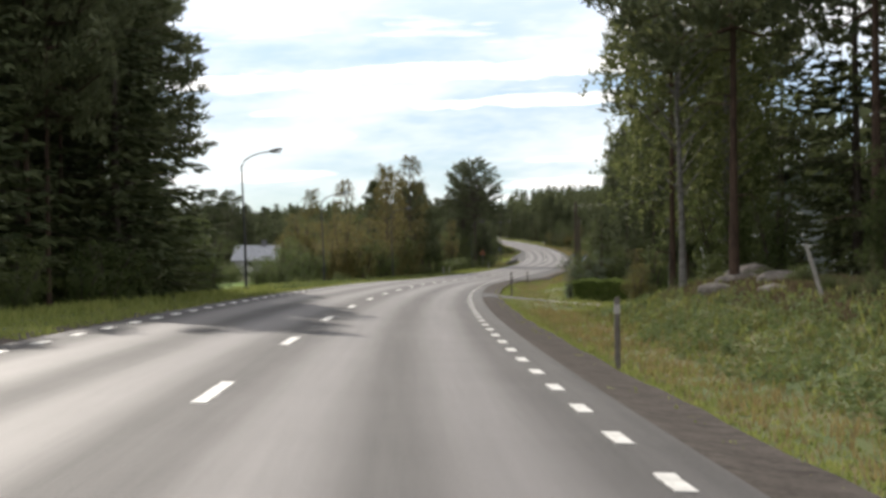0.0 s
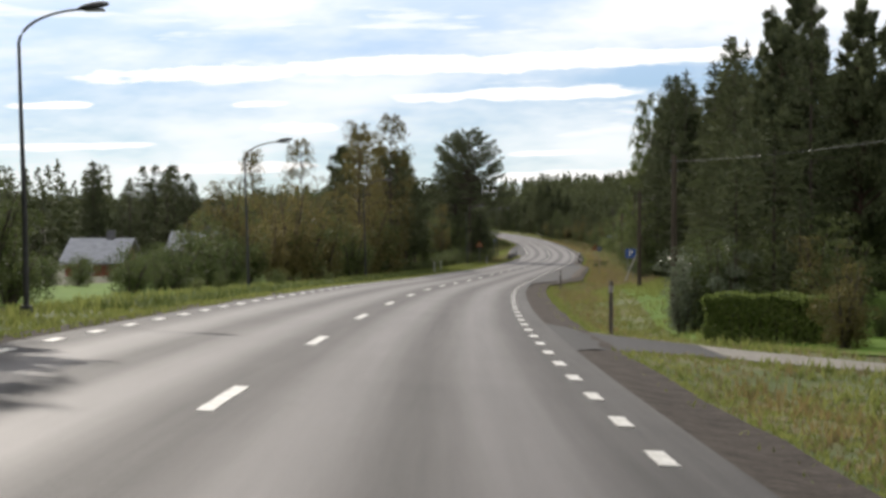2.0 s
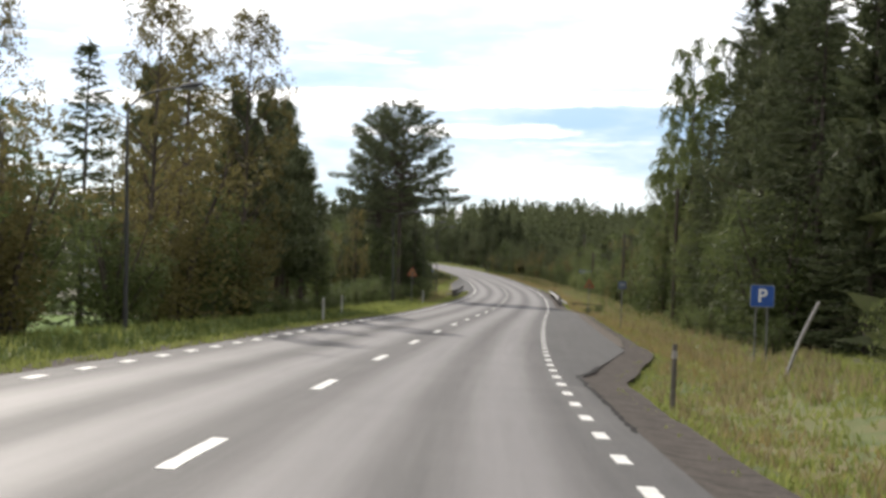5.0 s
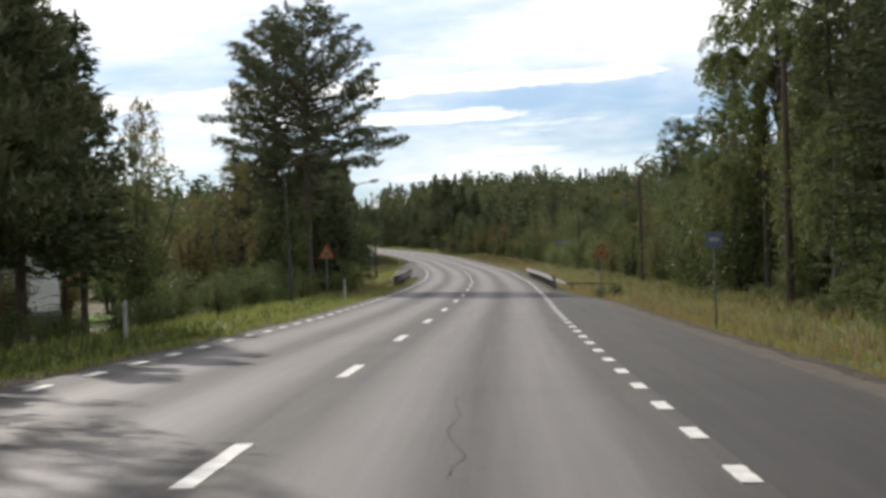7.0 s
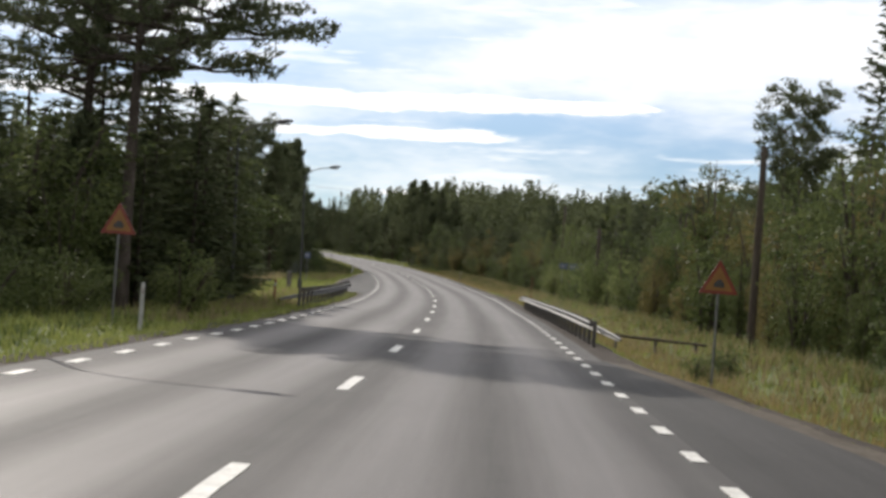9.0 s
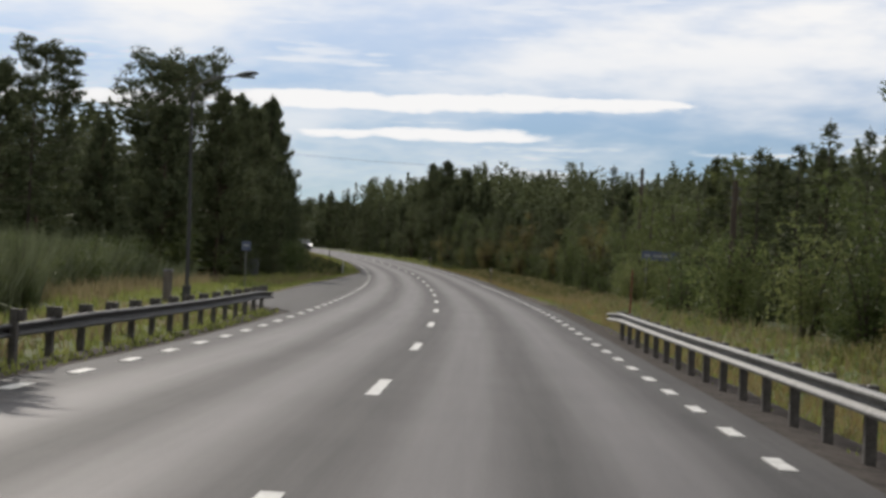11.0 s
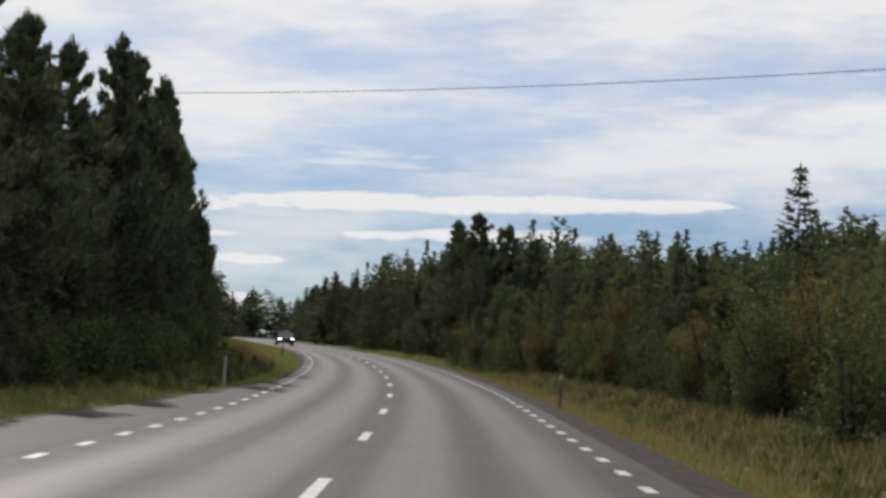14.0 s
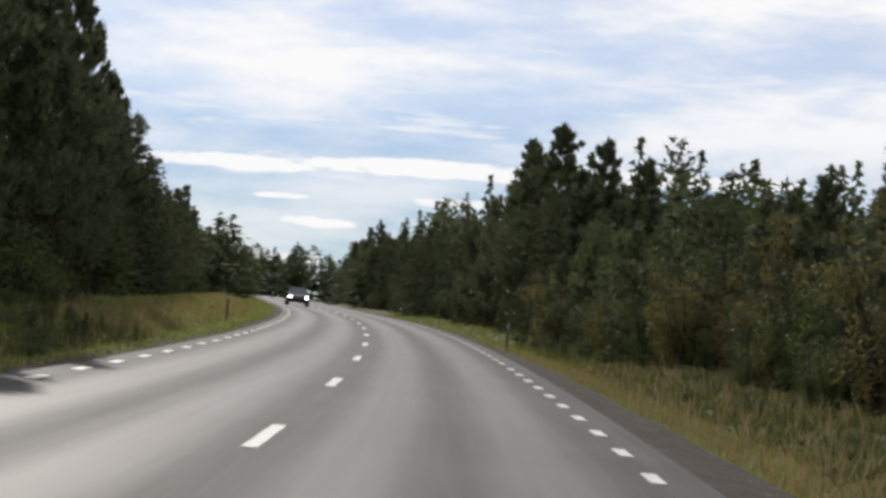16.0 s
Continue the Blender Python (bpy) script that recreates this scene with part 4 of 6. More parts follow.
plant([("spruce", 266, -7.8, 6.4, 1.6), ("spruce", 270.5, -8.1, 7.2, 1.6), ("spruce", 277, -8.2, 7.4, 1.6), ("spruce", 259.5, -8.4, 5.2, 1.6), ("spruce", 264, -10.6, 9.6, 1.5)])
plant([("bush", 247, 6.4, 0.8, 1.5), ("bush", 249.5, 7.4, 0.9, 1.5), ("palebush", 256.5, -6.6, 2.2, 1.35)])
row(["spruce", "youngpine", "spruce"], 250, 284, 2.4, -13, -10.2, 4.5, 7.0, 1.5)
# left, beyond the stream
row(["palebush", "bush"], 296, 338, 2.4, -14.2, -12.4, 2.0, 2.5, 1.3)
row(["bush", "palebush", "alder"], 268, 304, 2.6, -12, -9.8, 1.6, 2.5, 1.2)
plant([("darkpine", 341, -20, 9.8, 1.1), ("pine", 348, -19.5, 11.4, 1.2), ("spruce", 352, -17, 9.0, 1.3), ("darkpine", 345, -16, 7.6, 1.2), ("darkpine", 357, -14.5, 9.4, 1.2), ("spruce", 336, -17.5, 8.2, 1.3), ("pine", 363, -15.5, 12.4, 1.15), ("pine", 373, -15, 13.0, 1.1), ("darkpine", 369, -12.6, 11.2, 0.95), ("spruce", 378, -13, 11.8, 1.3)])
plant([("darkpine", 383, -12.6, 12, 0.95), ("darkpine", 388, -11.8, 11.4, 1.0), ("darkpine", 394, -13, 12.2, 0.95), ("spruce", 393, -12, 11, 1.2), ("darkpine", 400, -12.4, 12.4, 0.95), ("darkpine", 406, -11.4, 13.4, 0.9), ("darkpine", 412, -11.4, 13.4, 0.9), ("spruce", 419, -12.4, 13, 1.1), ("darkpine", 424, -11.4, 13.8, 0.85), ("darkpine", 431, -11.6, 13.6, 0.85)])
plant([("spruce", 421.5, -12.2, 13.4, 1.1), ("darkpine", 436, -12.8, 12.6, 0.9), ("spruce", 427, -13.5, 13.4, 1.2), ("darkpine", 441, -12, 12.8, 0.9), ("darkpine", 447, -12, 12.6, 0.85), ("darkpine", 455, -12.4, 12.6, 0.8), ("darkpine", 462, -12.6, 11.6, 0.8), ("darkpine", 471, -12.8, 10.8, 0.85), ("spruce", 480, -13, 10.4, 0.9)])
row(["spruce", "youngpine", "pine"], 445, 476, 3.2, -13.6, -11.6, 7.4, 9.2, 1.0)
row(["spruce", "youngpine"], 476, 566, 2.6, -12.2, -10.4, 5.6, 7.6, 1.2)
row(["youngpine", "bush", "spruce"], 374, 440, 2.0, -10.6, -9.2, 1.2, 3.2, 1.4)
row(["spruce", "bush", "youngpine"], 376, 434, 1.7, -8.9, -7.8, 0.5, 0.9, 1.8)
row(["spruce", "spruce", "bush"], 384, 424, 0.55, -8.6, -5.2, 0.35, 0.65, 2.2)
plant([("darkpine", 406, -9.8, 6.2, 0.9), ("darkpine", 412, -9.7, 6.4, 0.9), ("darkpine", 418, -9.7, 6.8, 0.9), ("darkpine", 424, -9.7, 7.2, 0.85), ("darkpine", 430, -9.7, 7.4, 0.85), ("darkpine", 436, -9.8, 7.5, 0.8), ("darkpine", 442, -10, 6.6, 0.8), ("darkpine", 448, -10.2, 5.8, 0.8), ("spruce", 399, -9.8, 5.6, 1.2), ("spruce", 392, -9.8, 5.2, 1.2)])
row(["spruce", "youngpine", "spruce"], 366, 432, 4, -11.6, -10.4, 3.0, 5.5, 1.4)
# right of the road, first stand on the mound
plant([("pine", 31, 10.2, 16, 1.0), ("birch", 36, 9.5, 11, 1.1), ("pine", 42, 9.9, 15, 0.95), ("birch", 44, 12, 12, 1.2), ("pine", 27, 13, 16, 1.1), ("spruce", 36, 14.5, 13, 1.1), ("birch", 47, 10.4, 9.5, 1.3), ("birch", 50, 12.2, 9, 1.4), ("alder", 54, 13.2, 6.5, 1.3), ("birch", 39, 11.2, 10, 1.4)])
plant([("pine", 20, 12, 15, 1.1), ("spruce", 25, 17, 14, 1.2), ("pine", 12, 13, 15, 1.1), ("alder", 40, 16, 7, 1.2), ("alder", 24, 12.5, 4, 1.1), ("pine", 52, 13.5, 14, 1.1), ("alder", 43, 11.6, 4.6, 1.2), ("alder", 38, 11.2, 4.2, 1.1), ("alder", 46.5, 12.4, 5.2, 1.2), ("alder", 34, 11.8, 3.6, 1.1)])
plant([("spruce", 58, 14.6, 9, 1.1), ("spruce", 55, 15.6, 11, 1.1)])
row(["pine", "pine", "spruce"], 16, 54, 5.5, 18, 23, 14, 17, 1.1)
row(["bush", "palebush", "bush"], 4, 48, 2.2, 9.4, 12, 0.35, 0.7, 1.5)
# right, round the house
plant([("alder", 91, 9.9, 4.2, 1.1), ("gold", 89, 12.8, 4.0, 1.2), ("bush", 86, 14, 1.3, 0.8), ("bush", 83.5, 15.2, 1.0, 0.7), ("alder", 94, 11.2, 4.2, 1.0), ("alder", 96, 13.5, 5.4, 1.2), ("alder", 87, 13.2, 3.9, 1.25), ("gold", 80, 11.9, 3.0, 1.35), ("spruce", 92, 10.6, 5.2, 1.5), ("spruce", 90.5, 12.4, 4.6, 1.5), ("spruce", 95, 12.2, 7.0, 1.3), ("silverbush", 92, 9.3, 3.8, 1.3), ("silverbush", 90.6, 10.4, 3.3, 1.3), ("silverbush", 91.6, 8.8, 2.0, 1.3), ("silverbush", 108, 10.6, 2.8, 1.2)])
row(["tallspruce", "tallspruce", "darkpine", "tallspruce"], 100, 128, 2.9, 13.6, 15, 10.4, 12.6, 0.9)
row(["spruce", "darkpine"], 98, 150, 5, 16, 22, 10.5, 12.5, 1.1)
plant([("alder", 100, 11.6, 3.6, 1.1), ("palebush", 104, 11.2, 2.4, 1.2), ("alder", 109, 12.2, 3.8, 1.1), ("alder", 117, 12.2, 4.0, 1.1)])
row(["tallspruce", "tallspruce", "darkpine", "tallspruce"], 128, 168, 3.6, 14.4, 16.5, 11.6, 13.6, 1.0)
row(["tallspruce", "tallspruce", "darkpine", "tallspruce"], 168, 197, 3.0, 12.8, 14.6, 13.5, 15.6, 1.15)
row(["alder", "palebush", "gold"], 128, 166, 5, 13.4, 14.6, 1.6, 3)
row(["alder", "birch", "alder"], 172, 222, 4.6, 11.2, 12.4, 4.0, 7.0, 1.1)
row(["palebush", "bush"], 168, 225, 4.5, 10.4, 11.4, 0.8, 2.2, 1.2)
plant([("tallspruce", 197, 13.8, 13.4, 1.2), ("tallspruce", 204, 14, 13, 1.25), ("tallspruce", 211, 14, 12.4, 1.2), ("tallbirch", 226, 12.3, 18.3, 1.15), ("tallbirch", 220, 13.8, 17.6, 1.1), ("tallspruce", 214, 15.4, 16.5, 1.2), ("tallspruce", 207, 15.2, 16.5, 1.2), ("tallspruce", 200, 15.6, 16.5, 1.2), ("tallspruce", 218, 16.5, 16, 1.2), ("tallspruce", 212, 14.6, 18, 1.25), ("tallspruce", 203, 13.6, 17.5, 1.25), ("tallbirch", 228, 11.9, 14, 1.15), ("tallbirch", 230, 11.0, 11.5, 1.25),
       ("tallspruce", 217, 12.6, 11.5, 1.2), ("alder", 230, 11.8, 7.5, 1.3), ("alder", 238, 12.2, 8, 1.3), ("spruce", 275, 16.5, 14.2, 0.95), ("pine", 285, 15, 10.4, 1.0), ("alder", 299, 11.8, 7.9, 1.2)])
row(["bush", "alder"], 178, 214, 2.6, -9.0, -8.2, 0.9, 1.7, 1.3)
row(["alder", "bush"], 196, 214, 2.0, -13.5, -11.6, 2.2, 3.2, 1.3)
row(["alder", "alder", "gold"], 236, 300, 4, 11.6, 14.5, 6, 8.4, 1.15)
row(["alder", "bush", "gold"], 240, 300, 5, 9.8, 11.2, 2.6, 4.4)
# right, long young wood
tree("spruce", 402, 15.5, 9.2, 1.05)
plant([("alder", 347, 13.4, 7.2, 1.2), ("birch", 343, 13.8, 7.4, 1.3), ("alder", 351, 13, 7.2, 1.2), ("alder", 339, 13.8, 7.1, 1.2)])
row(["alder", "youngpine", "alder", "spruce"], 300, 350, 2.6, 12.2, 14.6, 5.6, 7.4, 1.15)
row(["bush", "palebush", "alder"], 300, 352, 4, 9.6, 11, 1.6, 4)
row(["alder", "youngpine", "birch"], 350, 380, 3, 11.6, 13.5, 5.8, 6.8, 1.1)
row(["youngpine", "youngpine", "spruce", "gold", "alder", "youngpine"], 380, 436, 2.7, 10.4, 13.2, 4.8, 6.2, 1.15)
row(["youngpine", "youngpine", "spruce", "alder"], 436, 480, 2.8, 10.4, 13.2, 5.6, 7.2, 1.2)
row(["bush", "alder"], 355, 470, 6.5, 9.4, 10.4, 1.2, 3.4)
row(["youngpine", "gold", "alder", "youngpine", "spruce"], 384, 436, 2.4, 10.2, 11.4, 3.8, 5.4, 1.1)
row(["youngpine", "gold", "alder", "youngpine", "spruce"], 436, 474, 2.4, 8.6, 9.8, 3.4, 5.0, 1.1)
row(["bush", "spruce", "bush"], 384, 436, 1.3, 7.6, 10.4, 0.3, 0.6, 2.0)
row(["bush", "spruce", "bush"], 440, 474, 2.2, 7.8, 8.8, 0.5, 1.0, 1.8)
plant([("darkpine", 489, 11.7, 12.5, 1.1), ("darkpine", 494.5, 10.9, 11.4, 1.1), ("darkpine", 500, 11.6, 12.4, 1.1), ("darkpine", 482, 13.2, 11.2, 1.15), ("darkpine", 478, 14.8, 10.0, 1.15), ("darkpine", 484, 12.2, 9.6, 1.2), ("spruce", 488, 12, 9.6, 1.2)])
row(["youngpine", "spruce"], 480, 600, 4.2, 9.5, 12.5, 7, 9, 1.15)
row(["youngpine", "spruce"], 600, 690, 4.2, 9.5, 13, 8.5, 10.5, 1.15)

# ---- deep woods: many plain trees in one mesh ----

def far_tree(rng, h, wide, conifer, m=190):
    hp = Heap()
    hp.put(*tube([[0, 0, -0.2], [0, 0, h * 0.9]], [0.014 * h, 0.01], 4))
    u = rng.uniform(0.0 if conifer else 0.12, 1, m) ** (0.85 if conifer else 0.8)
    az = rng.uniform(0, 6.28, m)
    rad = (wide * (1.02 - u) ** 0.75 if conifer else wide * np.sin(np.clip((u - 0.22) / 0.8, 0, 1) * 2.6 + 0.3)) * rng.uniform(0.35, 1, m)
    c = np.stack([np.cos(az) * rad, np.sin(az) * rad, u * h], -1)
    d = unit(np.stack([np.cos(az), np.sin(az), rng.uniform(-0.5, 0.2, m) if conifer else rng.uniform(-0.2, 0.8, m)], -1) + rng.normal(0, 0.3, (m, 3)))
    size = rng.uniform(0.45, 0.85, m) * (0.6 + h * 0.03) * (1.15 - 0.78 * u)
    hp.leaves(c, d * size[:, None], unit(np.cross(d, rng.normal(0, 1, (m, 3)) + [0, 0, 1])) * (size * 0.5)[:, None])
    f = [a if a.shape[1] == 3 else np.concatenate([a[:, [0, 1, 2]], a[:, [0, 2, 3]]]) for a in hp.f]
    return np.concatenate(hp.v), np.concatenate(f)


def woods(name, zones, mat, label, seed, fat=1.0):
    """zones: from s, to s, from n, to n, trees, least and greatest height."""
    rng = np.random.default_rng(seed)
    kinds = [far_tree(rng, 10, w, c) for w, c in ((1.7, True), (2.1, True), (1.6, True), (1.5, False), (2.0, True), (1.8, False))]
    hp = Heap()
    for a, b, n0, n1, count, h0, h1 in zones:
        s, n = rng.uniform(a, b, count), rng.uniform(n0, n1, count)
        x, y = flat(s, n)
        z = ground_z(s, n)
        for i in range(count):
            v, f = kinds[rng.integers(0, len(kinds))]
            t, k = rng.uniform(0, 6.28), rng.uniform(h0, h1) / 10
            c_, s_ = math.cos(t) * k * fat, math.sin(t) * k * fat
            hp.put(np.stack([v[:, 0] * c_ - v[:, 1] * s_ + x[i], v[:, 0] * s_ + v[:, 1] * c_ + y[i], v[:, 2] * k + z[i]], -1), f)
    tagged(new(name, hp.mesh(name, [mat])), label, "woods", kind="stuff")


woods("deep_woods", [(60, 240, 22, 60, 170, 11, 15), (130, 250, 15, 24, 80, 11, 14.5), (240, 292, 16, 50, 80, 7.5, 10.5), (292, 330, 18, 50, 50, 6.5, 8.5), (330, 480, 14.5, 50, 260, 5.4, 7.2), (480, 620, 13, 60, 320, 9.5, 13), (380, 470, 24, 36, 70, 8.2, 10), (400, 560, 36, 62, 130, 11, 13.5), (370, 560, 62, 115, 260, 15, 19), (560, 720, 30, 75, 170, 14, 16.5), (0, 60, 18, 45, 50, 12, 17)], M_spruce, "dense dark conifer wood behind the roadside trees", 21)
woods("deep_woods", [(20, 76, -45, -17, 80, 13, 18), (352, 480, -55, -15, 290, 7.5, 11.5), (470, 620, -60, -12.5, 420, 6.5, 9.5), (140, 330, -130, -60, 220, 9, 14), (262, 330, -50, -16, 60, 6, 9)], M_spruce, "dense dark conifer wood behind the roadside trees", 22)
woods("woods_ahead", [(757, 860, -200, 200, 480, 9, 12), (560, 756, -110, -8.5, 440, 6.5, 9), (556, 740, -26, -7, 200, 6, 8.5), (600, 756, 8.5, 90, 340, 6.5, 9.5)], M_spruce, "far dark conifer wood closing the view", 23, 1.9)
woods("undergrowth", [(20, 76, -30, -12, 110, 1.5, 3.5), (98, 240, 16, 26, 90, 1.5, 3.5), (240, 480, 12, 20, 150, 1.2, 3), (480, 700, 9, 18, 160, 1.2, 3), (350, 480, -20, -11, 130, 1.5, 3.5), (480, 700, -18, -9.5, 180, 1.2, 3), (250, 285, -16, -10, 30, 2, 5)], M_alder, "low green saplings under the roadside trees", 24, 1.6)

# ---- painted lines, each dash a piece of the road ----
def lie(s, n, dz=0.0):
    """A pose on the road's surface: y along it, x across with its fall."""
    p0, p1, p2 = over_road(s, n, dz), over_road(s + 0.5, n, dz), over_road(s, n + 0.5, dz)
    y = (p1 - p0).normalized()
    z = (p2 - p0).cross(y).normalized()
    x = y.cross(z)
    m = Matrix((x, y, z)).transposed().to_4x4()
    m.translation = p0
    return m


def dash_mesh(name, length, wide, seed):
    r = np.random.default_rng(seed)
    bm = bmesh.new()
    k = 7
    ring = [(wide / 2 * (1 + r.uniform(-0.1, 0.06)), y) for y in np.linspace(-length / 2, length / 2, k)] + [(-wide / 2 * (1 + r.uniform(-0.1, 0.06)), y) for y in np.linspace(length / 2, -length / 2, k)]
    low = [bm.verts.new((x, y, -0.004)) for x, y in ring]
    top = [bm.verts.new((x * 0.98, y, 0.004)) for x, y in ring]
    bm.faces.new(top)
    for i in range(len(ring)):
        j = (i + 1) % len(ring)
        bm.faces.new((low[i], low[j], top[j], top[i]))
    me = bpy.data.meshes.new(name)
    bm.to_mesh(me)
    bm.free()
    me.materials.append(M_paint)
    return me


centre_dash = [dash_mesh("centre_line_dash", 3.0, 0.15, q) for q in range(3)]
edge_dash = [dash_mesh("edge_line_dash", 1.0, 0.15, 10 + q) for q in range(4)]


def dashes(meshes, name, first, step, last, n, dz=0.004):
    i, s = 0, first
    while s < last:
        ob = new(name, meshes[i % len(meshes)])
        ob.parent = road
        ob.matrix_basis = lie(s, n, dz)
        i, s = i + 1, s + step


dashes(centre_dash, "centre_line_dash", -24, 12, 600, 0.0)
dashes(edge_dash, "edge_line_dash", 2.2 - 18, 3, 425, 3.5, 0.007)
dashes(edge_dash, "edge_line_dash", 2.8 - 18, 3, 425, -3.36, 0.007)
far_lines = Heap()
for n_ in (3.5, -3.36):
    for s_ in np.arange(426.0, 600, 3):
        c_ = np.array([[over_road(s_ + y, n_ + x, 0.01)[q] for q in range(3)] for x, y in ((-0.075, -0.5), (0.075, -0.5), (0.075, 0.5), (-0.075, 0.5))])
        far_lines.put(c_, [[0, 1, 2, 3]])
ob = new("far_edge_lines", far_lines.mesh("far_edge_lines", [M_paint]))
ob.parent = road
tagged(ob, kind="stuff")


# ---- roadside fixtures ----
def pose_at(ob, s, n, dz=0.0, spin=0.0):
    ob.matrix_basis = stand(s, n, dz, spin)
    return ob


def street_lamp():
    root = new("street_lamp")
    pipe_part("pole", [(0.05, 0, -0.9), (0, 0, 2.2), (-0.08, 0, 4.6), (-0.12, 0, 6.0)], [0.07, 0.06, 0.042, 0.034], M_pole_grey, root, 10)
    w = np.linspace(0, 1, 9)
    arm = np.stack([-0.12 + 0.15 * w + 1.15 * w ** 2, 0 * w, 6.0 + 0.72 * np.sin(w * 1.35)], -1)
    pipe_part("arm", arm, np.linspace(0.034, 0.026, 9), M_pole_grey, root, 8)
    bm = bmesh.new()
    bmesh.ops.create_uvsphere(bm, u_segments=14, v_segments=8, radius=0.5)
    bmesh.ops.scale(bm, vec=(0.72, 0.3, 0.2), verts=bm.verts)
    for v in bm.verts:
        v.co.z = max(v.co.z, -0.03)
    bmesh.ops.rotate(bm, matrix=Matrix.Rotation(-0.18, 3, "Y"), verts=bm.verts)
    bmesh.ops.translate(bm, vec=(1.5, 0, 6.76), verts=bm.verts)
    head = part("lamp_head", bm, M_pole_grey, root, "grey lamp housing")
    bm = boxed(1.3, 1.75, -0.1, 0.1, 6.66, 6.72, bevel=0.02)
    part("lens", bm, M_lens, head, "frosted lamp glass")
    part("base_collar", boxed(-0.09, 0.15, -0.12, 0.12, -0.5, 0.3, bevel=0.02), M_pole_grey, root)
    return tagged(root, "unlit street lamp on a slim grey pole by the verge", "street lamp", "street lamps")


M_pole_grey = grainy("lamp_post_paint", (0.022, 0.022, 0.022), (0.05, 0.05, 0.05), 8.0, 0.7, 0.0, 0.05)
M_lens = grainy("lamp_glass", (0.16, 0.165, 0.165), (0.25, 0.25, 0.25), 6.0, 0.25, 0.0, 0.02)
lamp = pose_at(street_lamp(), 72, -7.3, -0.05)
for s_, n_, dz_ in ((108.5, -7.4, -0.6), (153.5, -7.3, -0.3), (235.5, -7.2, -0.3), (274, -7.4, 0.0), (312, -7.6, 0.3)):
    copy_thing(lamp, stand(s_, n_, dz_))


def delineator(h=1.05, mat=None):
    root = new("delineator_post")
    bm = bmesh.new()
    bmesh.ops.create_cone(bm, cap_ends=True, segments=10, radius1=0.05, radius2=0.045, depth=h + 0.25)
    bmesh.ops.translate(bm, vec=(0, 0, (h - 0.25) / 2), verts=bm.verts)
    part("post", bm, mat or M_post, root)
    bm = bmesh.new()
    bmesh.ops.create_cone(bm, cap_ends=True, segments=10, radius1=0.054, radius2=0.05, depth=0.14)
    bmesh.ops.translate(bm, vec=(0, 0, h - 0.18), verts=bm.verts)
    part("reflector_band", bm, M_band, root, "dull reflector band")
    return root


M_band = grainy("reflector", (0.2, 0.18, 0.16), (0.4, 0.38, 0.36), 9.0, 0.4)
M_redpost = grainy("red_plastic", (0.11, 0.024, 0.016), (0.19, 0.04, 0.026), 6.0, 0.5)
dark_post = tagged(pose_at(delineator(1.15), 11, 5.15), "weathered grey roadside marker post in the verge grass", "marker post", "marker posts")
for s_, n_ in ((71.5, 5.35), (138.6, 5.5), (384, 4.9), (446, 5.0), (448, -5.1)):
    copy_thing(dark_post, stand(s_, n_))
M_palepost = grainy("dull_white_plastic", (0.28, 0.28, 0.27), (0.42, 0.42, 0.4), 5.0, 0.6, bump=0.1)
pale_post = tagged(pose_at(delineator(1.0, M_palepost), 196, -6.2), "pale plastic roadside marker post in the grass", "marker post", "marker posts")
for s_, n_ in ((181, -5.3), (245, -5.7), (389, -5.2)):
    copy_thing(pale_post, stand(s_, n_))
red_post = tagged(pose_at(delineator(0.9, M_redpost), 283, -6.6), "short red plastic marker post near the stream", "marker post", "marker posts")


def stump_post():
    root = new("bollard")
    bm = bmesh.new()
    box(bm, -0.13, 0.13, -0.13, 0.13, -0.3, 0.95, bevel=0.03)
    part("shaft", bm, M_post, root)
    part("cap", boxed(-0.15, 0.15, -0.15, 0.15, 0.953, 1.03, bevel=0.02), M_steel, root, "pale metal cap")
    return tagged(root, "short square timber bollard behind the guard rail", "bollard")


pose_at(stump_post(), 312.3, -8.2)


